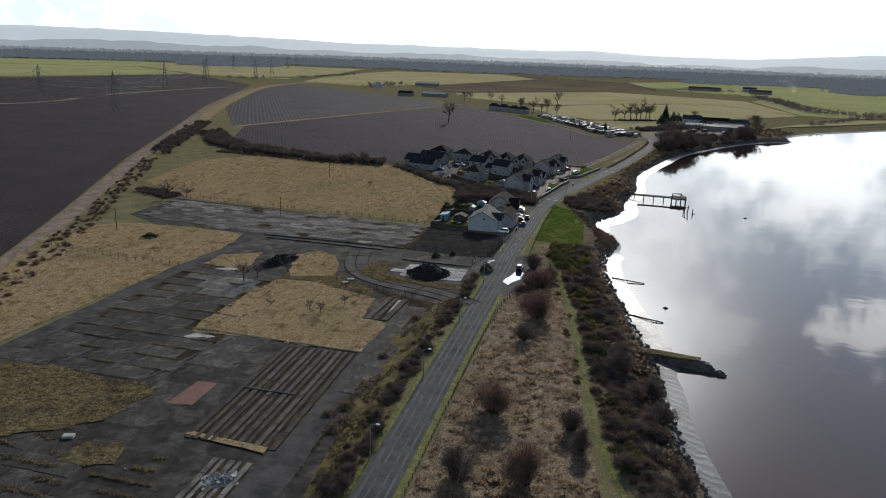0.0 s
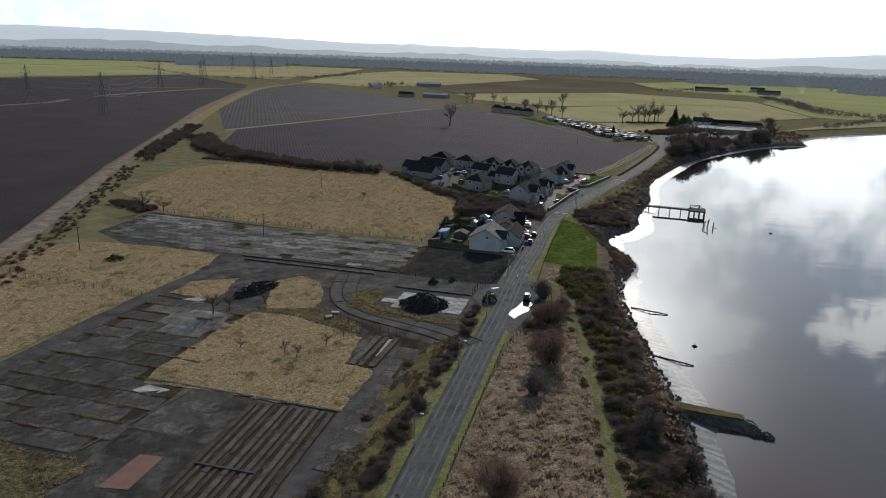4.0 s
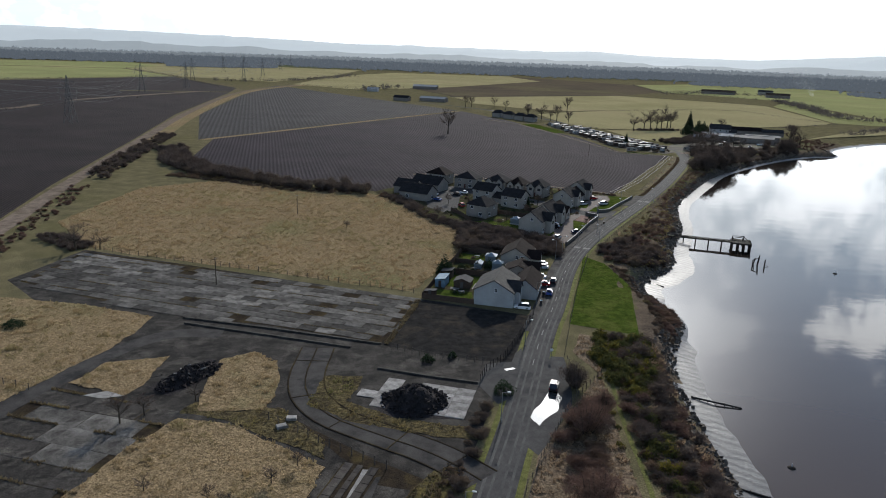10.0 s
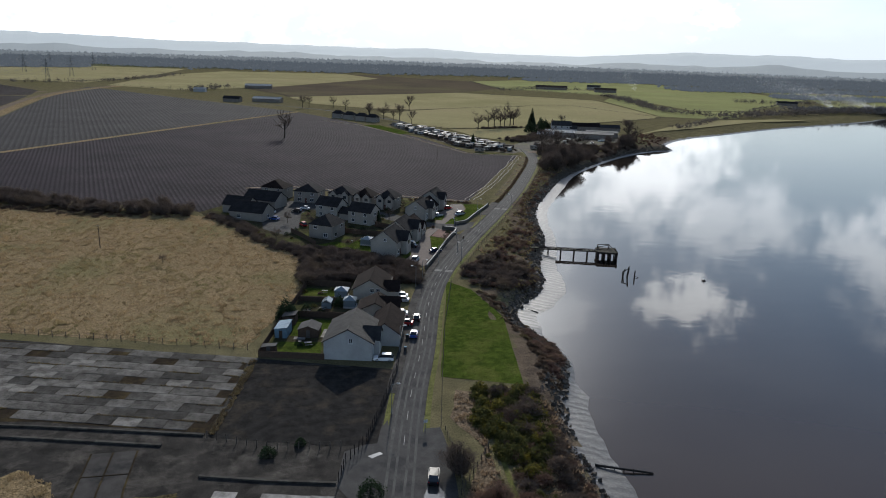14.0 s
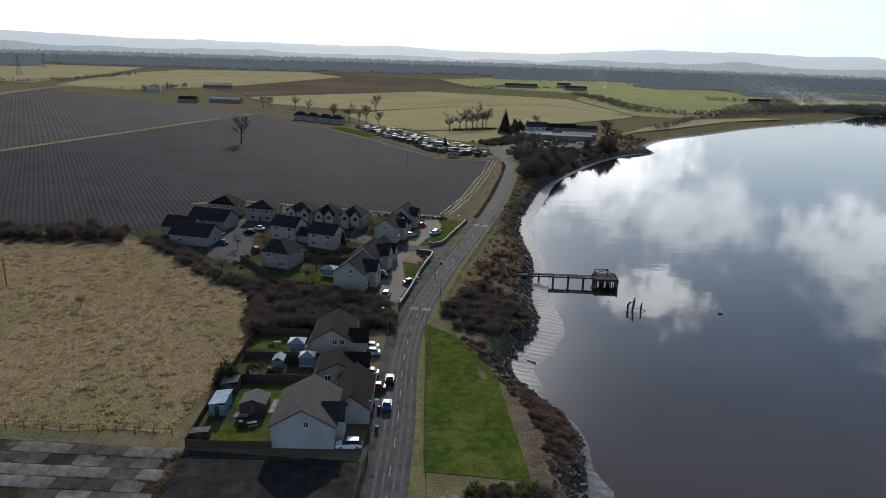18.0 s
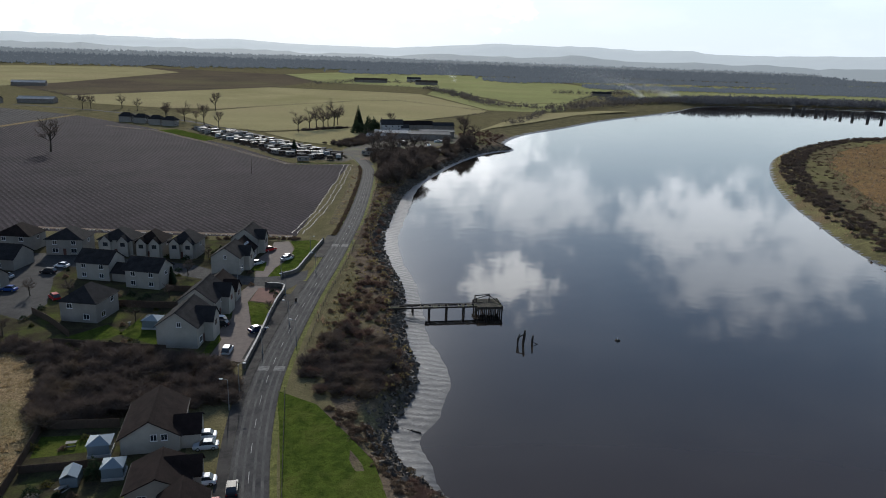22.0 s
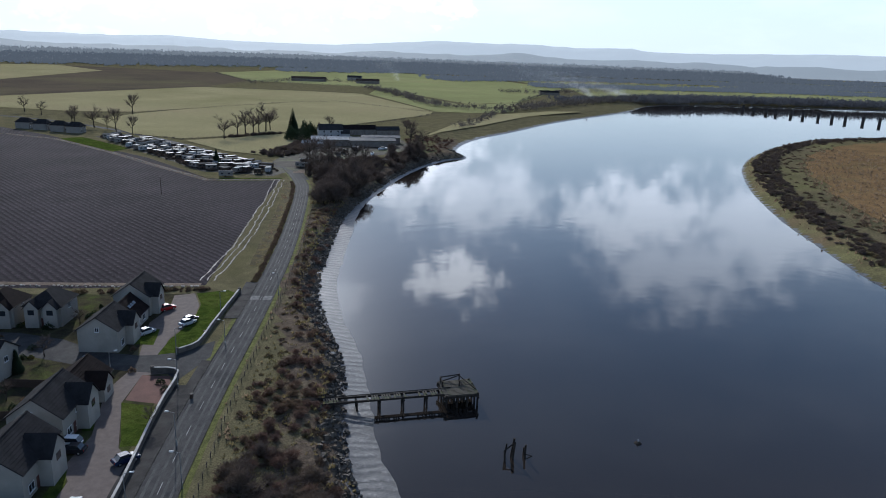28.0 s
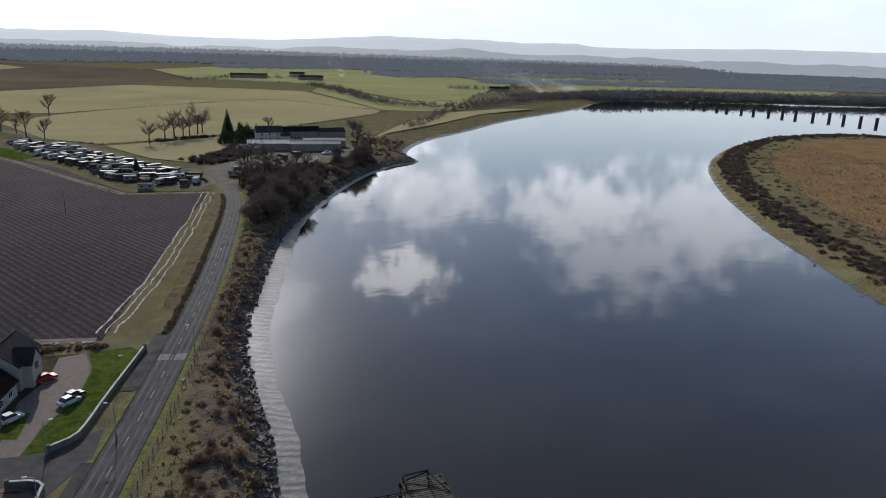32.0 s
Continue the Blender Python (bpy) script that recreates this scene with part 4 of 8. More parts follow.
heap("spoil_heap", -4.6, 199, 6.6, 6.2, 3.3, 0, M_rubble, "tall dark heap of tipped spoil", 320, 3, 0.45)
debris = heap("rubble_heap", -49.5, 206, 3.4, 8.0, 2.0, 62 - 90, M_rubble, "long heap of rubble and broken timber", 220, 9, 0.5)
for k in range(16):
    x, y = rnd.uniform(-2.2, 2.2), rnd.uniform(-6, 6)
    part("plank", stick((x, y, rnd.uniform(1.0, 1.9)), (x + rnd.uniform(-1.5, 1.5), y + rnd.uniform(-2, 2), rnd.uniform(0.9, 2.2)), 0.13, 0.1, 4), M_pale if k % 3 == 0 else M_wood, debris)
for x, y in ((-26.1, 190.5), (-27.2, 187.6), (-60.5, 103.9)):
    bl = thing("concrete_block", x, y, 0.06, rnd.uniform(0, 90), "pale loose concrete block on the ground", "block", "loose blocks")
    part("block", boxed(-0.9, -0.6, 0, 0.9, 0.6, 0.5, 0.06), M_pale, bl)


heap("rubble_scatter", -32.6, 93.6, 2.6, 1.9, 0.45, 20, M_pale, "low scatter of pale broken concrete", 90, 17, 0.32)


def post_fence(name, line, gap, tall, r, material, label, wires=2, group="", category="fence", lean=2.0):
    """Posts along a line with wires or rails between."""
    f = tagged(new(name), label, category, group)
    pts = []
    for (ax, ay), (bx, by) in zip(line, line[1:]):
        n = max(1, round(math.hypot(bx - ax, by - ay) / gap))
        pts += [(ax + (bx - ax) * i / n, ay + (by - ay) * i / n) for i in range(n)]
    pts.append(line[-1])
    bm = stick((0, 0, -0.3), (0, 0, tall), r, r * 0.9, 5)
    me = bpy.data.meshes.new("post")
    bm.to_mesh(me)
    bm.free()
    me.materials.append(material)
    zs = height(np.array([p[0] for p in pts]), np.array([p[1] for p in pts]))
    for (x, y), z in zip(pts, zs):
        ob = new("post", me)
        ob.parent = f
        ob.matrix_basis = pose(x, y, float(z), rnd.uniform(-lean, lean), rnd.uniform(-lean, lean), rnd.uniform(0, 90))
    for w in range(wires):
        bm = bmesh.new()
        h = tall * (0.92 - 0.42 * w)
        for (p, zp), (q, zq) in zip(zip(pts, zs), list(zip(pts, zs))[1:]):
            prism(bm, (*p, float(zp) + h), (*q, float(zq) + h), 0.02, 0.02, 3)
        part("wire", bm, material, f)
    return f


post_fence("wire_fence", [(-112, 292), (-60, 277), (-8, 261)], 3.2, 1.6, 0.09, M_wood, "post and wire fence along the meadow")
post_fence("wire_fence", [(-128, 216), (-100, 205), (-77, 198)], 3.0, 1.5, 0.09, M_wood, "old post and wire fence across dry grass")
post_fence("wire_fence", [(-30, 190), (-20, 183), (-8, 176)], 2.4, 1.7, 0.10, M_wood, "broken line of fence posts")
post_fence("wire_fence", [(-13, 224.5), (-3, 219.3), (9, 217.6)], 1.8, 1.4, 0.09, M_wood, "old timber fence in weeds")
post_fence("dark_railing", [(8, 208), (9.5, 213), (13.5, 219), (19, 235), (23, 247)], 1.6, 1.9, 0.08, M_rubble, "dark metal railing along the road", 3)

# ---- roads, lawns, kerbs ----
ribbon("verge", ROAD, -4.1, -3.05, 0.035, M_verge, "yellow-green grass verge along the road", "verge")
ribbon("verge", ROAD, 3.05, 4.2, 0.035, M_verge, "yellow-green grass verge along the road", "verge")
M_pave = mat("block_paving", (0.145, 0.118, 0.105), (0.115, 0.095, 0.085), 0.8, 0.85, 0.15, 0.05, 8.0)
M_wet = mat("standing_water", (0.05, 0.048, 0.045), None, 1.0, 0.02, spec=1.0)
sheet("lay_by", [(17, 181), (20.5, 189), (25.2, 200), (26.8, 212), (26.8, 222), (24, 222), (19, 205), (14, 186)], 0.045, M_asphalt, "asphalt lay-by beside the road", "road", 0.2, 2.0)
sheet("puddle", [(22.1, 206.9), (23.6, 202.8), (22.3, 197), (17.8, 191.4), (16.8, 194.5), (19.6, 200.9)], 0.08, M_wet, "bright rain puddle in the lay-by", "puddle", 0.5, 0.8)
sheet("puddle", [(13.2, 214.6), (15.3, 215.6), (15.8, 214.9), (13.9, 213.8)], 0.056, M_wet, "small rain puddle at the site entrance", "puddle", 0.2, 0.6)
sheet("entrance_apron", [(7.5, 207.3), (9.5, 216.5), (14, 218.5), (18, 226), (17, 205), (11, 199)], 0.04, M_asphalt, "asphalt entrance to the cleared site", "road")
for k, off in enumerate((-3.12, 3.0)):
    ribbon("kerb", [p for p in ROAD if p[1] > 222], off, off + 0.14, 0.02, M_kerb, "stone road kerb", "kerb", 0.12)
ribbon("pavement", [p for p in ROAD if 232 < p[1] < 372], -5.0, -3.1, 0.09, M_lane, "narrow tarmac pavement beside the road", "pavement", 0.03)
ribbon("pavement", [p for p in ROAD if 312 < p[1] < 362], -6.9, -5.0, 0.088, M_lane, "tarmac pavement below the garden wall", "pavement", 0.03)
ribbon("pavement", [p for p in ROAD if 384 < p[1] < 415], -6.2, -3.1, 0.09, M_lane, "narrow tarmac pavement beside the road", "pavement", 0.03)
for a, b in ((-2.35, -1.85), (-1.0, -0.6), (0.65, 1.05), (1.85, 2.3)):
    ribbon("worn_track", [p for p in ROAD if p[1] > 40], a, b, 0.0545, M_worn, "pale tyre-worn band of asphalt", "road")
marks = tagged(new("centre_line"), "worn white broken centre line", "road marking", kind="structure")
dense = []
for (ax, ay), (bx, by) in zip(ROAD, ROAD[1:]):
    n = max(1, int(math.hypot(bx - ax, by - ay) / 1.0))
    dense += [(ax + (bx - ax) * i / n, ay + (by - ay) * i / n) for i in range(n)]
for i in range(0, len(dense) - 5, 8):
    if dense[i][1] < 215 or dense[i][1] > 540:
        continue
    bm = bmesh.new()
    a, b = ribbon_points(dense[i:i + 4], -0.05), ribbon_points(dense[i:i + 4], 0.05)
    for k in range(3):
        bm.faces.new([bm.verts.new((x, y, 0.058)) for x, y in (a[k], b[k], b[k + 1], a[k + 1])])
    part("dash", bm, M_paint, marks)


def across(y0, dy, offs, name, label):
    """Pale blocks across the carriageway at that place of the road."""
    top = tagged(new(name), label, "road marking", kind="structure")
    seg = [p for p in dense if abs(p[1] - y0) <= dy / 2 + 0.01]
    for o0, o1 in offs:
        bm = bmesh.new()
        a, b = ribbon_points(seg, o0), ribbon_points(seg, o1)
        for k in range(len(seg) - 1):
            bm.faces.new([bm.verts.new((x, y, 0.06)) for x, y in (a[k], b[k], b[k + 1], a[k + 1])])
        part("block", bm, M_hump, top)


across(314.7, 3, ((-2.7, -0.5), (0.5, 2.7)), "speed_hump", "pair of pale speed humps across the road")
across(399.8, 3, ((-2.7, -0.5), (0.5, 2.7)), "speed_hump", "pair of pale speed humps across the road")
# estate streets, drives and lawns
sheet("estate_mouth", [(61.5, 360.5), (70, 369), (73, 377), (64.5, 373.8), (57, 376), (54, 369), (60.5, 364.5)], 0.042, M_asphalt, "asphalt mouth of the estate street", "road")
sheet("estate_street", [(57, 376), (50, 381.5), (44, 392), (36, 400), (22, 409), (6, 420), (-12, 428), (-14, 420), (0, 411), (9, 404), (18, 399), (30, 393), (36, 386.5), (46, 376), (54, 369)], 0.044, M_asphalt, "grey estate street between houses", "road")
sheet("estate_square", [(9, 404), (6, 394), (5, 372), (0, 362), (-8, 372), (-9, 395), (0, 411)], 0.046, M_asphalt, "grey parking square between houses", "road", 0.2, 2)
sheet("paved_drive", [(60.5, 364.5), (54, 369), (49, 362), (45, 346), (40.2, 338), (40.5, 333.5), (36.5, 325), (43, 318.5), (46.5, 326), (49.5, 334.5), (48.3, 340), (51, 356), (56, 366)], 0.048, M_pave, "pinkish block-paved shared drive", "drive")
sheet("paved_drive_north", [(57, 376), (61, 374.5), (64, 382), (71, 391), (75, 401), (76, 410.5), (71, 411), (68, 402), (62, 394)], 0.05, M_pave, "pinkish block-paved shared drive", "drive")
for name, o in (("estate_lawn", [(50.9, 356), (57.2, 350.6), (52.6, 338.8), (48.6, 340.1)]), ("estate_lawn_north", [(60.4, 374.7), (64.5, 374.2), (69.3, 376.6), (74.5, 386), (86, 405), (84.5, 409.5), (76.5, 410.2), (75.3, 401), (71.3, 391), (64.3, 382)]),
                ("estate_lawn_south", [(43.2, 318.6), (46.6, 326.2), (49, 331.5), (47.5, 327), (42.3, 316.8)]), ("drive_bed", [(43.6, 357.3), (46.7, 355.5), (45.4, 347.6), (43.7, 348)]),
                ("drive_lawn", [(36, 325), (40, 332.5), (40.6, 337.5), (38.5, 334), (35.5, 327.5)]), ("kerb_lawn", [(56.5, 383), (60.5, 380.2), (63.5, 389), (60.5, 389.5)]),
                ("back_lawn", [(20, 345), (27, 335), (31, 344), (33, 351), (26, 355)]), ("back_lawn_west", [(9, 347), (15, 342), (21, 345), (18, 352)]),
                ("garden_lawn", [(2.6, 279), (17, 275.6), (15.2, 267.6), (8.6, 267), (1, 268)]), ("garden_lawn_south", [(-4.2, 258.6), (7.4, 256), (7.9, 263.4), (-1, 265)]), ("garden_lawn_north", [(4.6, 296), (16, 294), (16.4, 299), (6, 302.6)]),
                ("field_corner_lawn", [(121, 567), (149, 558.5), (152, 564), (124, 575)]), ("lane_lawn", [(66, 746), (88, 676), (100, 690), (80, 752)])):
    sheet(name, o, 0.052, M_lawn, "bright green mown lawn", "lawn", 0.15, 2.0)
sheet("gravel_bed", [(56, 366), (60.8, 363), (57.8, 351.4), (51.6, 356.6)], 0.05, M_redslab, "reddish gravel bed inside the wall", "ground")
ribbon("lane", smooth_line([(160, 556), (166, 585), (160, 604), (145, 645), (128, 720), (92, 823), (40, 905), (-40, 985)], 2), -2.4, 2.4, 0.062, M_asphalt, "narrow grey lane to the farm", "lane")
ribbon("yard_lane", smooth_line([(164, 575), (175, 600), (200, 622), (235, 632), (262, 640)], 2), -3, 3, 0.068, M_track, "muddy lane into the boatyard", "lane")

M_wallcap = mat("pale_wall_cap", (0.44, 0.42, 0.39), (0.30, 0.28, 0.26), 0.8, 0.8)
M_wallblock = mat("rough_block_wall", (0.13, 0.115, 0.10), (0.085, 0.075, 0.066), 0.9, 0.9, 0.3, 0.2, 3.0)
M_drywall = mat("field_wall", (0.34, 0.32, 0.29), (0.16, 0.15, 0.13), 0.35, 0.9, 0.3, 0.3, 2.0)


def low_wall(line, tall, label):
    w = tagged(new("garden_wall"), label, "wall", "estate walls")
    for name, o, z, h, m in (("wall", 0.17, -0.05, tall + 0.05, M_wallblock), ("coping", 0.2, tall, 0.1, M_wallcap)):
        bm = bmesh.new()
        a = [bm.verts.new((x, y, z)) for x, y in ribbon_points(line, -o)]
        b = [bm.verts.new((x, y, z)) for x, y in ribbon_points(line, o)]
        fs = [bm.faces.new((a[i], b[i], b[i + 1], a[i + 1])) for i in range(len(line) - 1)]
        r = bmesh.ops.extrude_face_region(bm, geom=fs)
        bmesh.ops.translate(bm, verts=[v for v in r["geom"] if isinstance(v, bmesh.types.BMVert)], vec=(0, 0, h))
        bmesh.ops.recalc_face_normals(bm, faces=bm.faces[:])
        part(name, bm, m, w)
    for x, y in (line[0], line[-1]):
        part("pillar", boxed(x - 0.32, y - 0.32, 0, x + 0.32, y + 0.32, tall + 0.35, 0.03), M_wallblock, w)
    return w


low_wall(smooth_line([(42, 316.5), (48.2, 330.3), (56.2, 350), (62.4, 362), (61.6, 364.5), (58, 366.2)], 1), 1.2, "low rough block wall with a pale coping")
low_wall(smooth_line([(64.2, 373.6), (68.4, 375), (71, 379), (74.4, 385.5), (86.5, 406.3)], 1), 1.1, "low rough block wall with a pale coping")
post_fence("roadside_railing", [(x + 4.6, y) for x, y in ROAD if 60 < y < 178] + [(20.5, 186), (25.6, 197), (27.6, 210), (27.6, 221)], 2.0, 0.85, 0.08, M_wood, "low weathered timber barrier beside the verge", 2)
ribbon("field_margin", [(34, 784), (64.6, 745), (88.8, 673), (107, 606), (117.5, 571), (150, 560)], -2.2, 1.6, 0.07, M_track, "pale strip along the ploughed field", "ground")
ribbon("field_margin", [(-18, 452), (0, 457), (48, 432), (79, 417)], -1.2, 1.2, 0.07, M_track, "pale strip along the ploughed field", "ground")
# matt pale colour stands in for the glint of sky on wet ruts
M_rut_glint = mat("rut_painted_glint", (0.48, 0.44, 0.40), (0.16, 0.14, 0.12), 0.5, 0.9, 0.5, 0.4, 1.5, spec=0.0)
for k, off in enumerate((-1.2, 0.8, 3.0)):
    edge = smooth_line([(150, 560), (126, 505), (101, 452), (82, 419)], 2)
    edge = [(x + 0.7 * k * noise.noise(Vector((y * 0.05, k, 0))), y) for x, y in edge]
    sheet("rut", ribbon_points(edge, off) + ribbon_points(edge, off + 0.45)[::-1], 0.075 + 0.003 * k, M_rut_glint, "wet rut along the field edge with its glint painted pale", "ground", 0.7, 2.0)
# the loose pale wall along the ploughed field
rngw = np.random.default_rng(8)
pile = Pile()
cube = np.array([(sx, sy, sz) for sx in (-1, 1) for sy in (-1, 1) for sz in (0, 1)], float)
quads = np.array([(0, 1, 3, 2), (4, 6, 7, 5), (0, 4, 5, 1), (2, 3, 7, 6), (0, 2, 6, 4), (1, 5, 7, 3)])
for line in ([(34, 784), (64.6, 745), (88.8, 673), (107, 606), (117.5, 571), (150, 560)], [(-20, 450 - 36), (0, 455), (48, 430), (79, 415)]):
    for (ax, ay), (bx, by) in zip(line, line[1:]):
        n = int(math.hypot(bx - ax, by - ay) / 0.9)
        for i in range(n):
            if rngw.uniform() < 0.25:
                continue
            x, y = ax + (bx - ax) * i / n + rngw.normal(0, 0.3), ay + (by - ay) * i / n + rngw.normal(0, 0.3)
            a = rngw.uniform(0, 3)
            v = cube * rngw.uniform(0.4, 0.9, 3) * (0.6, 0.35, 0.35)
            pile.add(np.stack([v[:, 0] * np.cos(a) - v[:, 1] * np.sin(a) + x, v[:, 0] * np.sin(a) + v[:, 1] * np.cos(a) + y, v[:, 2] + 0.02], 1), quads)
pile.object("field_wall", M_drywall, "tumbled pale stones along the field edge", "wall")

# ---- houses ----
FOOT = []

def render_wall(name, c):
    return mat(name, c, tuple(0.86 * v for v in c), 0.4, 0.85, 0.1, 0.05, 8.0, third=tuple(0.74 * v for v in c), third_scale=0.15)


M_white = render_wall("white_render", (0.37, 0.37, 0.365))
M_cream = render_wall("cream_render", (0.30, 0.28, 0.25))
M_buff = render_wall("buff_render", (0.24, 0.22, 0.195))
M_roof = mat("grey_roof_tile", (0.030, 0.029, 0.030), (0.020, 0.019, 0.020), 0.6, 0.9, 0.25, 0.1, 4.0, spec=0.02)
M_roof_brown = mat("brown_roof_tile", (0.022, 0.016, 0.015), (0.013, 0.010, 0.0095), 0.6, 0.9, 0.25, 0.1, 4.0, spec=0.02)
M_slate = mat("slate_roof", (0.042, 0.041, 0.041), (0.025, 0.025, 0.026), 0.6, 0.8, 0.3, 0.08, 4.0, spec=0.06)
M_glass = mat("window_glass", (0.02, 0.024, 0.03), None, 1.0, 0.05, spec=0.6)
M_frame = mat("white_frame", (0.55, 0.55, 0.55), None, 1.0, 0.5)
M_door = mat("painted_door", (0.10, 0.05, 0.04), (0.08, 0.04, 0.035), 1.0, 0.6)
M_fascia = mat("dark_fascia", (0.05, 0.045, 0.045), None, 1.0, 0.6)
M_brick = mat("chimney_brick", (0.20, 0.13, 0.10), (0.14, 0.09, 0.07), 2.0, 0.9, 0.2, 0.1, 6.0)


def window_at(parent, x, y, z, w, h, face):
    """A window in a wall that looks towards face ('s', 'n', 'e' or 'w' of the house)."""
    win = new("window")
    win.parent = parent
    win.matrix_basis = pose(x, y, z, 0, 0, {"s": 0, "e": 90, "n": 180, "w": 270}[face])
    part("pane", boxed(-w / 2, -0.02, 0, w / 2, 0.03, h), M_glass, win)
    bm = bmesh.new()
    t = 0.07
    for b in ((-w / 2 - t, -0.05, -t, w / 2 + t, 0.04, 0), (-w / 2 - t, -0.05, h, w / 2 + t, 0.04, h + t), (-w / 2 - t, -0.05, 0, -w / 2, 0.04, h), (w / 2, -0.05, 0, w / 2 + t, 0.04, h), (-t / 2, -0.045, 0, t / 2, 0.04, h)):
        box(bm, *b)
    part("frame", bm, M_frame, win)
    part("sill", boxed(-w / 2 - 0.12, -0.14, -t - 0.06, w / 2 + 0.12, 0.02, -t), M_frame, win)
    return win


def roof_gable(bm, w, d, eave, ridge, over=0.35, thick=0.16, hip0=0.0, hip1=0.0):
    """Two slopes over a w by d house, its ridge along y; hips shorten the ridge at either end."""
    x, y = w / 2 + over, d / 2 + over
    drop = (ridge - eave) * over / (w / 2)
    def shell(dz):
        return [(-x, -y, eave - drop + dz), (x, -y, eave - drop + dz), (0, -y + hip0, ridge + dz), (-x, y, eave - drop + dz), (x, y, eave - drop + dz), (0, y - hip1, ridge + dz)]
    lo, hi = [bm.verts.new(p) for p in shell(0)], [bm.verts.new(p) for p in shell(thick)]
    for s, flip in ((hi, False), (lo, True)):
        fs = [(s[0], s[2], s[5], s[3]), (s[1], s[4], s[5], s[2])] + ([(s[0], s[1], s[2])] if hip0 else []) + ([(s[4], s[3], s[5])] if hip1 else [])
        for f in fs:
            bm.faces.new(f if flip else f[::-1])
    for a, b in ((0, 2), (2, 1), (3, 5), (5, 4), (0, 3), (1, 4)) if not (hip0 or hip1) else ((0, 1), (3, 4), (0, 3), (1, 4)):
        bm.faces.new((lo[a], lo[b], hi[b], hi[a]))
    bmesh.ops.recalc_face_normals(bm, faces=bm.faces[:])


def tile_rows(parent, w, d, eave, ridge, material, over=0.35, rows=11):
    """Courses of tiles, each a thin lapped strip on a gable roof."""
    run, rise = w / 2 + over, (ridge - eave) * (w / 2 + over) / (w / 2)
    for side in (-1, 1):
        bm = bmesh.new()
        for k in range(rows):
            a, b = k / rows, (k + 1) / rows
            xa, xb = run * (1 - a), run * (1 - b)
            za, zb = ridge - rise * (1 - a), ridge - rise * (1 - b)
            v = [bm.verts.new(p) for p in ((side * xa, -d / 2 - over, za + 0.22), (side * xa, d / 2 + over, za + 0.22), (side * xb, d / 2 + over, zb + 0.17), (side * xb, -d / 2 - over, zb + 0.17))]
            bm.faces.new(v if side > 0 else v[::-1])
            u = [bm.verts.new(p) for p in ((side * xa, -d / 2 - over, za + 0.16), (side * xa, d / 2 + over, za + 0.16))]
            bm.faces.new((v[0], u[0], u[1], v[1]) if side > 0 else (v[1], u[1], u[0], v[0]))
        part("tiles", bm, material, parent)


def walls(bm, w, d, eave, ridge=None):
    """Four walls, with gables at both ends if a ridge is given; the top is open."""
    pts = [(-w / 2, -d / 2), (w / 2, -d / 2), (w / 2, d / 2), (-w / 2, d / 2)]
    lo = [bm.verts.new((*p, -0.2)) for p in pts]
    hi = [bm.verts.new((*p, eave)) for p in pts]
    if ridge:
        s, n = bm.verts.new((0, -d / 2, ridge)), bm.verts.new((0, d / 2, ridge))
        bm.faces.new((lo[0], lo[1], hi[1], s, hi[0]))
        bm.faces.new((lo[2], lo[3], hi[3], n, hi[2]))
    else:
        bm.faces.new((lo[0], lo[1], hi[1], hi[0]))
        bm.faces.new((lo[2], lo[3], hi[3], hi[2]))
    bm.faces.new((lo[1], lo[2], hi[2], hi[1]))
    bm.faces.new((lo[3], lo[0], hi[0], hi[3]))


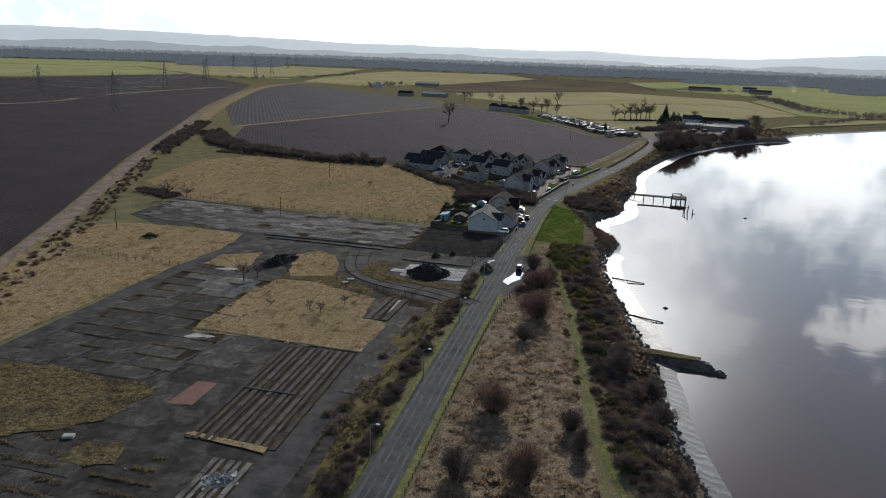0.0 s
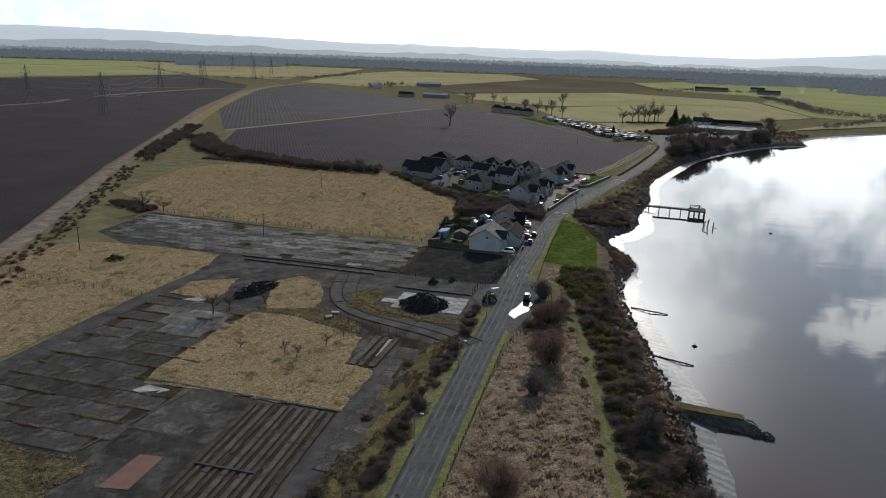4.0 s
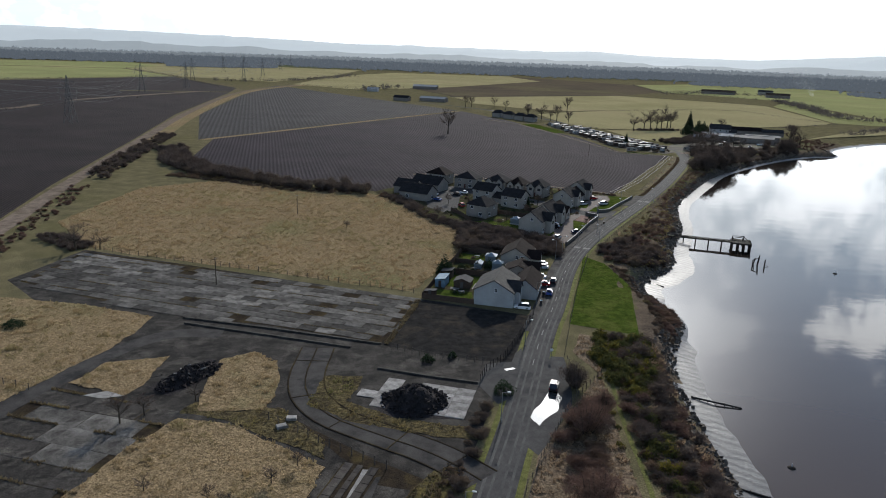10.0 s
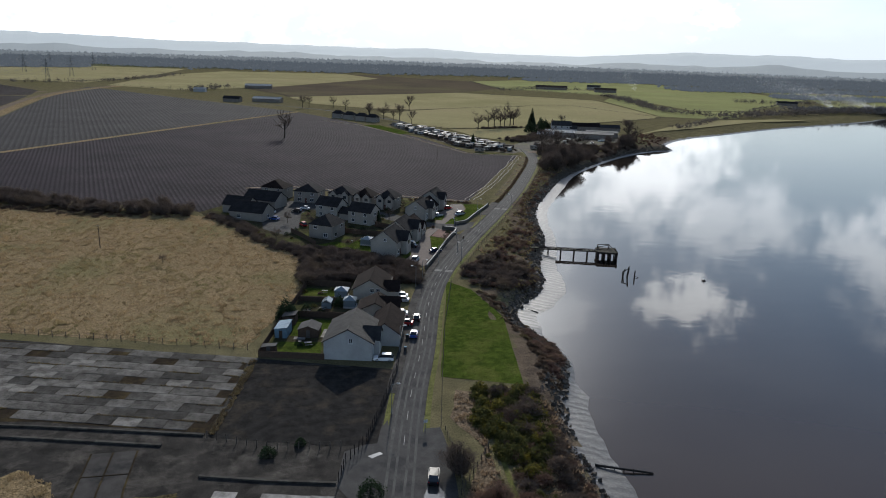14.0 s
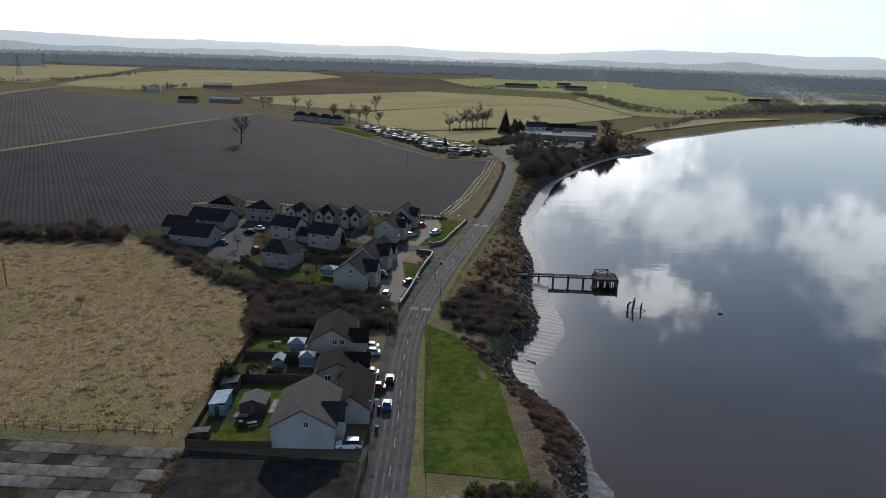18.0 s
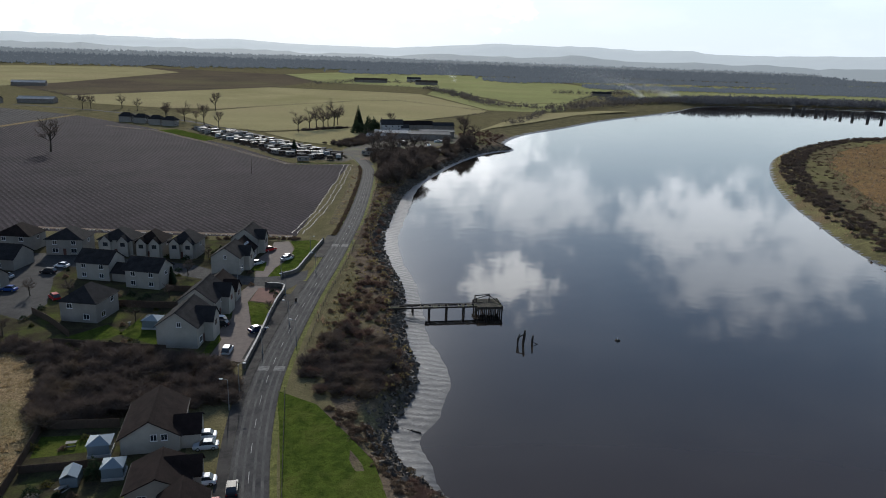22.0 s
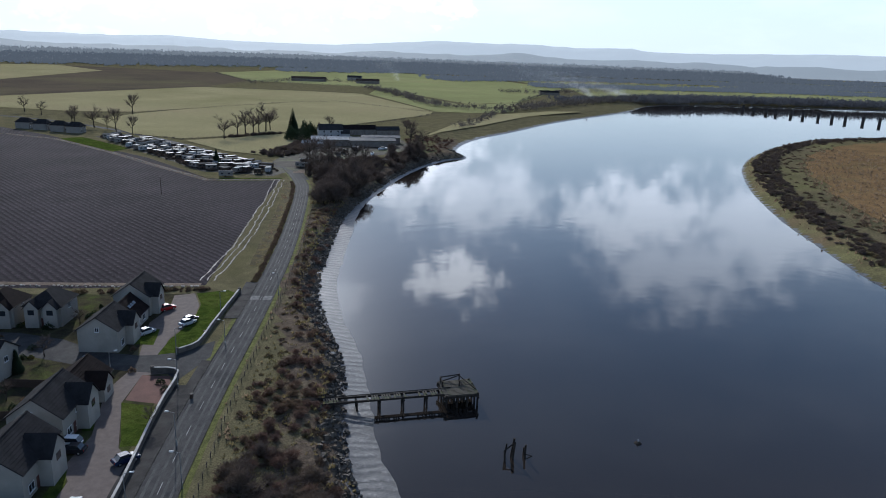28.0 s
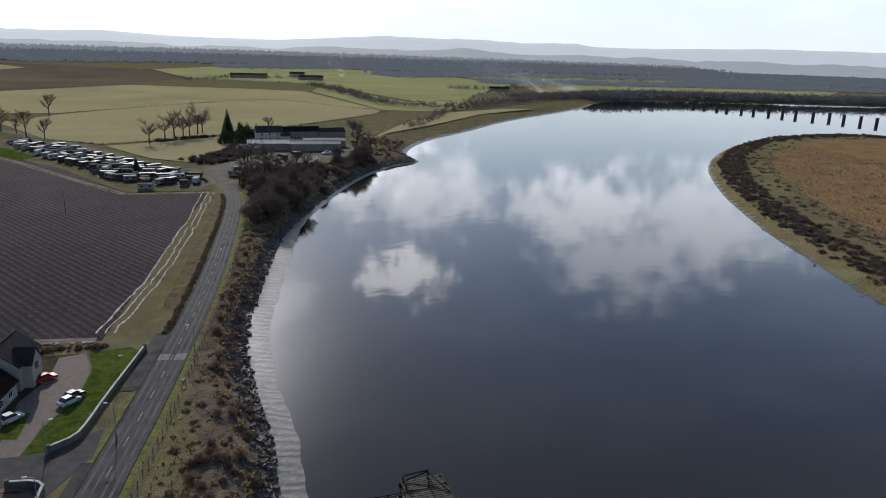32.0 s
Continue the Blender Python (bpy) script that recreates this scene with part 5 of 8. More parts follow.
def house(name, x, y, turn, w, d, eave, ridge, wall_m, roof_m, label, hip0=0.0, hip1=0.0, windows=(), door=None, chimney=None, porch=None, wing=None, group="", tiles=True, lights=()):
    """A house of w by d metres, its ridge along its own y. Windows: (face, along, sill, w, h)."""
    FOOT.append((x, y, 0.5 * math.hypot(w, d) + 0.6))
    h = thing(name, x, y, 0, turn, label, "house", group)
    bm = bmesh.new()
    walls(bm, w, d, eave, ridge if not hip0 and not hip1 else None)
    if hip0 and not hip1 or hip1 and not hip0:
        bm.free()
        bm = bmesh.new()
        walls(bm, w, d, eave, None)
        s = 1 if hip0 else -1
        a, b, c = bm.verts.new((-w / 2, s * d / 2, eave)), bm.verts.new((w / 2, s * d / 2, eave)), bm.verts.new((0, s * d / 2, ridge))
        bm.faces.new((b, a, c) if s > 0 else (a, b, c))
    body = part("wall", bm, wall_m, h)
    bm = bmesh.new()
    roof_gable(bm, w, d, eave, ridge, 0.35, 0.16, hip0, hip1)
    roof = part("roof", bm, roof_m, h)
    if not hip0 and not hip1 and tiles:
        tile_rows(roof, w, d, eave, ridge, roof_m)
    if not hip0 and not hip1:
        part("ridge_tile", boxed(-0.14, -d / 2 - 0.36, ridge + 0.12, 0.14, d / 2 + 0.36, ridge + 0.27, 0.03), roof_m, roof)
    for side in (-1, 1):
        xx = side * (w / 2 + 0.38)
        part("gutter", boxed(xx - 0.07, -d / 2 - 0.3, eave - (ridge - eave) * 0.35 / (w / 2) - 0.02, xx + 0.07, d / 2 + 0.3, eave - (ridge - eave) * 0.35 / (w / 2) + 0.1), M_fascia, roof)
    for face, along, sill, ww, hh in windows:
        px, py = {"s": (along, -d / 2 - 0.015), "n": (along, d / 2 + 0.015), "e": (w / 2 + 0.015, along), "w": (-w / 2 - 0.015, along)}[face]
        window_at(h, px, py, sill, ww, hh, face)
    if door:
        face, along = door
        px, py = {"s": (along, -d / 2 - 0.02), "n": (along, d / 2 + 0.02), "e": (w / 2 + 0.02, along), "w": (-w / 2 - 0.02, along)}[face]
        dr = new("door")
        dr.parent = h
        dr.matrix_basis = pose(px, py, 0, 0, 0, {"s": 0, "e": 90, "n": 180, "w": 270}[face])
        part("leaf", boxed(-0.45, -0.03, 0.05, 0.45, 0.03, 2.05), M_door, dr)
        part("handle", boxed(0.32, -0.08, 1.0, 0.38, -0.03, 1.12), M_frame, dr)
    if chimney:
        cx, cy, ch = chimney
        st = part("chimney", boxed(cx - 0.45, cy - 0.35, ridge - 1.6, cx + 0.45, cy + 0.35, ridge + ch, 0.03), M_brick, h)
        for px in (-0.22, 0.22):
            part("chimney_pot", stick((cx + px, cy, ridge + ch), (cx + px, cy, ridge + ch + 0.5), 0.14, 0.11, 8), M_brick, st)
    for gx, gy, gw, gd, ge, gr, axis in (wing or ()):
        wg = new("wing")
        wg.parent = h
        wg.matrix_basis = pose(gx, gy, 0, 0, 0, 90 if axis == "x" else 0)
        bm = bmesh.new()
        walls(bm, gw, gd, ge, gr)
        part("wall", bm, wall_m, wg)
        bm = bmesh.new()
        roof_gable(bm, gw, gd, ge, gr, 0.3, 0.14)
        part("roof", bm, roof_m, wg)
        for face, sgn in (("s", -1), ("n", 1)):
            if abs(gx) + abs(gy) > 0.1:
                wn = new("window")
                wn.parent = wg
                wn.matrix_basis = pose(0, sgn * (gd / 2 + 0.015), max(0.9, ge - 1.7), 0, 0, 0 if sgn < 0 else 180)
                wn_m = part("pane", boxed(-0.7, -0.02, 0, 0.7, 0.03, 1.2), M_glass, wg)
                wn_m.matrix_basis = wn.matrix_basis
                bpy.data.objects.remove(wn)
    for lx, lz0, ly, side in lights:
        slope = math.atan2(ridge - eave, w / 2)
        part("roof_light", boxed(-0.4, -0.55, 0, 0.4, 0.55, 0.1, 0.02), M_glass, roof).matrix_basis = pose(side * lx, ly, ridge - (ridge - eave) * lx / (w / 2) + 0.26, 0, side * math.degrees(slope), 0)
    return h


sides = (("e", -1.5, 0.9, 1.3, 1.2), ("e", 1.8, 3.5, 1.0, 1.0), ("w", -1.0, 3.5, 1.0, 1.0), ("w", 1.5, 0.9, 1.2, 1.2))
# the four houses by the road
house("cottage", 14.6, 259.2, -13.5, 10.4, 13.0, 4.1, 7.0, M_white, M_slate, "white rendered gabled house with a grey slate roof", windows=(("s", 0.6, 3.9, 0.7, 1.0), ("e", -3.5, 0.9, 1.3, 1.3), ("w", 2, 0.9, 1.2, 1.2), ("w", -3, 0.9, 1.2, 1.2)),
      door=("e", -1.5), wing=((4.6, -1.4, 5.0, 3.6, 4.0, 6.0, "x"),), lights=())
house("cottage", 23.4, 266.0, -13.5, 6.6, 13.5, 3.0, 5.4, M_white, M_roof_brown, "low white gabled house with a dark brown roof", windows=(("e", -3, 0.9, 1.3, 1.2), ("e", 1.5, 0.9, 1.3, 1.2), ("e", 4.5, 0.9, 1.0, 1.2)), door=("e", -0.6))
house("cottage", 22.4, 279.0, -13.5, 8.5, 8.0, 2.6, 4.6, M_buff, M_roof_brown, "small bungalow with a dark brown roof", windows=(("s", -2, 0.9, 1.2, 1.1), ("e", 1, 0.9, 1.4, 1.2), ("e", -2, 0.9, 1.2, 1.2)), wing=((3.2, 1.6, 4.5, 5.0, 2.6, 4.6, "x"),))
house("bungalow", 23.4, 296.5, -13.5, 9.0, 12.5, 2.9, 5.6, M_cream, M_roof_brown, "cream gabled bungalow with a brown tiled roof", windows=(("s", 0.6, 2.2, 0.9, 1.0), ("s", 2.2, 2.2, 0.9, 1.0), ("e", -1, 0.9, 1.4, 1.2), ("e", 4, 0.9, 1.2, 1.2)), door=("e", 2),
      wing=((5.6, -2.6, 6.2, 4.0, 2.7, 4.6, "x"),))
# the estate
EST = "houses of the estate"
house("house", 33.6, 337.2, -27, 8.8, 11.5, 5.0, 8.2, M_cream, M_roof, "cream two-storey house with ribbed grey roof tiles", windows=(("s", 0.6, 5.0, 0.8, 0.9), ("e", -3.6, 0.9, 1.5, 1.2), ("e", 0, 3.4, 1.2, 1.1), ("e", 3.4, 0.9, 1.4, 1.2)), door=("e", -1.6), group=EST,
      wing=((4.3, 1.0, 4.6, 4.2, 4.9, 7.4, "x"),))
house("house", 39.6, 351.6, -27, 8.6, 11.0, 5.0, 8.2, M_cream, M_roof, "cream two-storey house with ribbed grey roof tiles", windows=(("s", -0.6, 5.0, 0.8, 0.9), ("e", -3.4, 0.9, 1.5, 1.2), ("e", 0, 3.4, 1.2, 1.1)), door=("e", -1.4), group=EST,
      wing=((4.2, 2.0, 4.6, 4.0, 4.9, 7.4, "x"),))
house("house", 44.8, 362.6, -27, 8.0, 9.0, 3.0, 6.0, M_cream, M_roof_brown, "low cream house with a brown tiled roof", windows=(("e", 0, 0.9, 1.5, 1.2), ("e", 2.8, 0.9, 1.2, 1.2)), group=EST, wing=((3.8, -1.0, 4.2, 3.6, 2.9, 5.2, "x"),))
house("house", 14.6, 360.0, -33, 9.0, 9.4, 5.0, 7.9, M_buff, M_roof, "buff two-storey house with a hipped grey roof", hip0=3.6, hip1=3.6, windows=(("e", -2, 0.9, 1.4, 1.2), ("e", 2, 3.4, 1.2, 1.1), ("s", -2, 3.4, 1.2, 1.1), ("s", 2, 0.9, 1.4, 1.2)), group=EST)
house("house", 18.0, 391.4, 54, 7.4, 9.8, 5.0, 7.6, M_cream, M_roof, "cream two-storey house with a dark roof", windows=(("w", -2.6, 0.9, 1.2, 1.1), ("w", 2.6, 0.9, 1.2, 1.1), ("w", -2.6, 3.4, 1.2, 1.1), ("w", 2.6, 3.4, 1.2, 1.1), ("s", 0, 3.4, 1.0, 1.0)), group=EST)
house("house", 29.6, 379.2, 54, 7.4, 9.6, 5.0, 7.6, M_cream, M_roof, "cream two-storey house with a dark roof", windows=(("w", -2.6, 0.9, 1.2, 1.1), ("w", 2.6, 0.9, 1.2, 1.1), ("w", -2.6, 3.4, 1.2, 1.1), ("w", 2.6, 3.4, 1.2, 1.1), ("s", 0, 3.4, 1.0, 1.0)), group=EST)
house("garage_block", 24.4, 386.4, 54, 6.0, 5.4, 2.6, 4.4, M_buff, M_roof, "low garage with a dark pitched roof", group=EST)
for x, y, turn, w, d, roof_m, wall_m in ((24.6, 415.4, -28, 10.6, 8.0, M_roof, M_cream), (33.6, 409.4, -28, 8.0, 8.0, M_roof_brown, M_cream), (42.8, 405.6, -28, 8.2, 8.4, M_roof, M_cream), (10.4, 421.0, -24, 11, 8.4, M_roof, M_buff), (-3.4, 430.4, -30, 11, 8.2, M_roof_brown, M_buff)):
    house("house", x, y, turn, w, d, 5.0, 7.8, wall_m, roof_m, "cream two-storey house with two small front gables" if wall_m is M_cream else "buff house with a dark hipped roof", hip0=3.0, hip1=3.0,
          windows=(("s", -w / 4, 0.8, 1.6, 1.3), ("s", w / 4, 0.8, 1.6, 1.3), ("s", -w / 4, 3.4, 1.2, 1.1), ("s", w / 4, 3.4, 1.2, 1.1), ("e", 0, 3.4, 1.0, 1.0)), door=("s", 0), group=EST,
          wing=((-w / 4, -d / 2, 3.0, 2.0, 4.8, 6.4, "y"), (w / 4, -d / 2, 3.0, 2.0, 4.8, 6.4, "y")) if wall_m is M_cream else None)
house("house", 52.2, 385.6, -28, 8.2, 9.6, 5.0, 7.8, M_cream, M_roof, "cream gabled two-storey house beside the junction", windows=(("s", 0, 4.6, 0.7, 0.9), ("e", -2.4, 0.9, 1.4, 1.2), ("e", 2, 3.4, 1.2, 1.1)), door=("e", 0.2), group=EST, wing=((4.0, 1.6, 4.2, 3.4, 4.8, 7.0, "x"),))
house("house", 57.0, 395.4, -28, 7.6, 8.6, 3.0, 6.2, M_cream, M_roof_brown, "low cream house with roof windows", windows=(("e", -2, 0.9, 1.3, 1.2), ("e", 1.6, 0.9, 1.3, 1.2)), group=EST, lights=((1.8, 0, -1.4, 1), (1.8, 0, 0.0, 1), (1.8, 0, 1.4, 1)))
house("house", 61.6, 404.8, -28, 8.4, 9.6, 5.0, 8.0, M_cream, M_roof, "cream gabled two-storey house at the field edge", windows=(("s", 0, 4.8, 0.7, 0.9), ("e", -2.4, 0.9, 1.4, 1.2), ("e", 2, 3.4, 1.2, 1.1)), door=("e", 0.2), group=EST, wing=((4.1, -1.2, 4.2, 3.4, 4.8, 7.2, "x"),))
house("house", -8.0, 412.5, 58, 9.0, 15.0, 3.4, 6.4, M_buff, M_roof, "long buff house with a dark roof", windows=(("w", -3, 0.9, 1.3, 1.2), ("w", 3, 0.9, 1.3, 1.2)), group=EST)
house("house", -12.5, 390.0, 62, 9.0, 14.0, 3.4, 6.4, M_buff, M_roof, "long buff house with a dark roof", windows=(("s", 0, 0.9, 1.3, 1.2), ("w", 3, 0.9, 1.3, 1.2)), group=EST)
house("house", -17.5, 402.0, 62, 8.0, 11.0, 3.4, 6.2, M_buff, M_roof, "buff house with a dark roof", group=EST)

# ---- garden sheds, fences, conservatories ----
M_blue = mat("blue_shed_paint", (0.16, 0.24, 0.31), (0.12, 0.19, 0.25), 0.8, 0.7)
M_boards = mat("brown_boards", (0.085, 0.06, 0.045), (0.06, 0.045, 0.035), 1.2, 0.9, 0.2, 0.1, 5.0)
M_felt = mat("grey_felt", (0.10, 0.095, 0.09), (0.075, 0.07, 0.068), 0.8, 0.9)


def shed(name, x, y, turn, w, d, tall, ridge, wall_m, roof_m, label, flat=False):
    s = thing(name, x, y, 0, turn, label, "shed")
    bm = bmesh.new()
    walls(bm, w, d, tall, None if flat else ridge)
    part("wall", bm, wall_m, s)
    bm = bmesh.new()
    if flat:
        v = box(bm, -w / 2 - 0.15, -d / 2 - 0.15, tall, w / 2 + 0.15, d / 2 + 0.15, tall + 0.1)
        for q in v:
            if q.co.x > 0:
                q.co.z += ridge - tall
    else:
        roof_gable(bm, w, d, tall, ridge, 0.2, 0.08)
    part("roof", bm, roof_m, s)
    part("door", boxed(-0.4, -d / 2 - 0.05, 0, 0.4, -d / 2 - 0.01, 1.9), M_boards if wall_m is not M_boards else M_felt, s)
    return s


shed("blue_shed", -0.4, 269.5, -13.5, 2.8, 5.2, 2.2, 2.6, M_blue, mat("pale_blue_roof", (0.26, 0.33, 0.38), (0.18, 0.23, 0.27), 1.0, 0.7), "pale blue flat-roofed garden shed", True)
shed("garden_shed", 5.6, 268.4, -13.5, 4.6, 4.2, 2.0, 2.9, M_boards, M_felt, "brown garden shed with a grey felt roof")
shed("garden_shed", -3.4, 259.3, -13.5, 3.0, 1.6, 1.5, 1.9, M_boards, M_felt, "small garden store with a sloping roof", True)
shed("garden_shed", 1.2, 276.5, -13.5, 3.0, 3.0, 2.1, 2.6, M_boards, M_felt, "dark garden shed by the fence", True)
M_conserv = mat("conservatory_glass", (0.14, 0.17, 0.19), None, 1.0, 0.15, spec=0.5)
for x, y, t, s in ((16.4, 286.0, -13.5, 1.0), (14.8, 293.8, -13.5, 1.1), (27.4, 346.8, -27, 1.2)):
    c = thing("conservatory", x, y, 0, t, "white-framed glass conservatory beside a house", "conservatory", "conservatories")
    part("glazing", boxed(-1.5 * s, -1.5 * s, 0.5, 1.5 * s, 1.5 * s, 2.2), M_conserv, c)
    part("plinth", boxed(-1.6 * s, -1.6 * s, -0.1, 1.6 * s, 1.6 * s, 0.5), M_white, c)
    bm = bmesh.new()
    tip = bm.verts.new((0, 0, 3.1))
    ring = [bm.verts.new((1.7 * s * a, 1.7 * s * b, 2.2)) for a, b in ((-1, -1), (1, -1), (1, 1), (-1, 1))]
    for i in range(4):
        bm.faces.new((ring[i], ring[(i + 1) % 4], tip))
    part("roof", bm, M_conserv, c)


def board_fence(line, tall, label, material=M_boards, group="garden fences"):
    f = tagged(new("board_fence"), label, "fence", group)
    for (ax, ay), (bx, by) in zip(line, line[1:]):
        n = max(1, round(math.hypot(bx - ax, by - ay) / 1.9))
        a = math.degrees(math.atan2(by - ay, bx - ax))
        for i in range(n):
            t0 = (i + 0.5) / n
            L = math.hypot(bx - ax, by - ay) / n
            p = part("panel", boxed(-L / 2 + 0.06, -0.03, 0.02, L / 2 - 0.06, 0.03, tall), material, f)
            p.matrix_basis = pose(ax + (bx - ax) * t0, ay + (by - ay) * t0, 0, 0, rnd.uniform(-0.6, 0.6), a)
            p = part("post", boxed(-0.06, -0.06, -0.1, 0.06, 0.06, tall + 0.08), material, f)
            p.matrix_basis = pose(ax + (bx - ax) * i / n, ay + (by - ay) * i / n, 0, 0, 0, a)
    return f


board_fence([(-5.6, 257), (-0.6, 278.5), (2.9, 291.8), (6.0, 305.2), (18, 301)], 1.7, "brown board fence round the gardens")
board_fence([(2.9, 280.4), (17, 277)], 1.6, "brown board fence between gardens")
board_fence([(3.4, 292), (16, 289)], 1.4, "brown board fence between gardens")
board_fence([(-5.6, 257), (8.2, 253.6)], 1.5, "brown board fence beside the empty plot")
board_fence([(7, 343), (22, 334), (28.6, 330.5)], 1.8, "tall brown board fence behind the estate")
board_fence([(19, 365), (28, 360), (35, 357)], 1.8, "tall brown board fence between estate gardens")
board_fence([(33, 372), (40, 368), (47, 372)], 1.7, "brown board fence between estate gardens")
board_fence([(10, 347), (6, 358), (2, 366)], 1.7, "brown board fence between estate gardens")
board_fence([(18.5, 301), (29.5, 298)], 1.0, "low fence beside the bungalow")


# ---- small garden things ----
for x, y in ((3.2, 262.6), (12.6, 372), (22.5, 349.5)):
    b = thing("bird_bath", x, y, 0.05, 0, "pale stone bird bath on a lawn", "bird bath", "bird baths")
    part("pedestal", stick((0, 0, -0.05), (0, 0, 0.75), 0.16, 0.1, 8), M_pale, b)
    part("bowl", stick((0, 0, 0.72), (0, 0, 0.86), 0.25, 0.45, 12), M_pale, b)
for x, y, t in ((5.0, 262.0, 10), (9.4, 284.6, 40), (10.5, 297.5, -10), (29.0, 346.0, 20)):
    b = thing("garden_table", x, y, 0.05, t, "pale wooden garden table with benches", "table", "garden tables")
    part("tabletop", boxed(-0.8, -0.4, 0.7, 0.8, 0.4, 0.76, 0.02), M_pale, b)
    for sx in (-0.65, 0.65):
        for sy in (-0.3, 0.3):
            part("leg", boxed(sx - 0.04, sy - 0.04, 0, sx + 0.04, sy + 0.04, 0.7), M_boards, b)
    for sy in (-0.75, 0.75):
        part("bench", boxed(-0.8, sy - 0.14, 0.38, 0.8, sy + 0.14, 0.44, 0.02), M_pale, b)
for x, y, t, w, d in ((9.2, 268.6, -13.5, 1.6, 5.0), (3.2, 266.4, -13.5, 2.6, 1.6), (5.0, 283.2, -13.5, 2.0, 5.0), (12.0, 291.0, -13.5, 3.0, 2.4), (35.4, 346.0, -27, 2.5, 4.0)):
    p = thing("patio", x, y, 0.05, t, "pale paved patio with flat slabs", "patio", "garden patios")
    n, m_ = max(1, round(w / 0.9)), max(1, round(d / 0.9))
    for i in range(n):
        for j in range(m_):
            part("slab", boxed(-w / 2 + i * w / n + 0.03, -d / 2 + j * d / m_ + 0.03, -0.04, -w / 2 + (i + 1) * w / n - 0.03, -d / 2 + (j + 1) * d / m_ - 0.03, 0.04, 0.01), M_pale, p)
gh = thing("greenhouse", 10.6, 286.4, 0.05, -13.5, "small glass greenhouse with white frame", "greenhouse")
part("glazing", boxed(-1.2, -1.6, 0.1, 1.2, 1.6, 1.7), M_conserv, gh)
bm = bmesh.new()
roof_gable(bm, 2.4, 3.2, 1.7, 2.4, 0.05, 0.04)
part("roof", bm, M_conserv, gh)
for x, y in ((26.0, 256.0), (27.6, 263), (16.8, 275.2), (28.2, 283.5), (54.0, 384.6), (38.6, 352.4), (47.0, 378.2)):
    b = thing("wheelie_bin", x, y, 0.05, rnd.uniform(0, 90), "dark plastic wheeled bin by a wall", "bin", "wheeled bins")
    part("tub", boxed(-0.27, -0.3, 0.05, 0.27, 0.3, 0.95, 0.03), M_fascia, b)
    part("lid", boxed(-0.29, -0.34, 0.95, 0.29, 0.32, 1.03, 0.02), M_blue, b)

# ---- cars ----
M_tyre = mat("tyre_rubber", (0.02, 0.02, 0.02), None, 1.0, 0.9)
M_rim = mat("alloy_rim", (0.45, 0.45, 0.46), None, 1.0, 0.35, metal=0.8)
M_light = mat("lamp_glass", (0.55, 0.52, 0.48), None, 1.0, 0.1)
M_tail = mat("tail_light", (0.35, 0.02, 0.02), None, 1.0, 0.2)


def paint(name, c):
    m = mat(name, c, tuple(0.9 * v for v in c), 0.7, 0.4, spec=0.08)
    m.node_tree.nodes["Principled BSDF"].inputs["Coat Weight"].default_value = 0.0
    return m


def lofted(sections):
    """A skin over rings of the same number of points."""
    bm = bmesh.new()
    rings = [[bm.verts.new(p) for p in ring] for ring in sections]
    n = len(rings[0])
    for a, b in zip(rings, rings[1:]):
        for i in range(n):
            bm.faces.new((a[i], a[(i + 1) % n], b[(i + 1) % n], b[i]))
    bm.faces.new(rings[0][::-1])
    bm.faces.new(rings[-1])
    bmesh.ops.recalc_face_normals(bm, faces=bm.faces[:])
    return bm


def car(name, x, y, turn, body_m, label, length=4.3, tall=1.5, boxy=0.0, z=0.05):
    """A car that points along its own +y."""
    c = thing(name, x, y, z, turn, label, "car", "parked cars")
    L, w = length / 2, 0.88
    prof = [(-L, 0.45, 0.78), (-L + 0.15, 0.28, 0.92), (-L + 0.9, 0.24, 0.98), (0, 0.24, 0.96), (L - 1.0, 0.24, 0.9), (L - 0.2, 0.27, 0.74), (L, 0.4, 0.62)]
    part("body", lofted([[(-w * k, yy, lo), (w * k, yy, lo), (w * k * 1.02, yy, (lo + hi) / 2), (w * k * 0.95, yy, hi), (-w * k * 0.95, yy, hi), (-w * k * 1.02, yy, (lo + hi) / 2)] for (yy, lo, hi), k in zip(prof, (0.86, 0.96, 1, 1, 1, 0.95, 0.82))]), body_m, c)
    back = -L + 0.12 if boxy else -L + 0.55
    cab = [(back - 0.1, 0.92, 0.86), (back + 0.45, tall, 0.74), (0.1, tall + 0.03, 0.74), (0.55, tall - 0.1, 0.74), (L - 1.05, 0.9, 0.84)]
    part("glasshouse", lofted([[(-k, yy, 0.85), (k, yy, 0.85), (k * 0.92, yy, h), (-k * 0.92, yy, h)] for yy, h, k in cab]), M_glass, c)
    part("roof", boxed(-0.66, back + 0.42, tall - 0.01, 0.66, 0.35, tall + 0.05, 0.04), body_m, c)
    for sx in (-1, 1):
        for yy in (-L + 0.8, L - 0.85):
            wh = new("wheel")
            wh.parent = c
            wh.matrix_basis = pose(sx * 0.8, yy, 0.31)
            part("tyre", stick((-0.1, 0, 0), (0.1, 0, 0), 0.31, 0.31, 14), M_tyre, wh)
            part("rim", stick((sx * 0.09, 0, 0), (sx * 0.115, 0, 0), 0.2, 0.18, 10), M_rim, wh)
        part("headlight", boxed(sx * 0.62 - 0.16, L - 0.16, 0.55, sx * 0.62 + 0.16, L - 0.02, 0.7, 0.02), M_light, c)
        part("tail_light", boxed(sx * 0.68 - 0.1, -L + 0.0, 0.62, sx * 0.68 + 0.1, -L + 0.1, 0.84, 0.02), M_tail, c)
        part("mirror", boxed(sx * 0.98 - 0.08, L - 1.55, 0.92, sx * 0.98 + 0.08, L - 1.43, 1.06, 0.02), body_m, c)
    return c


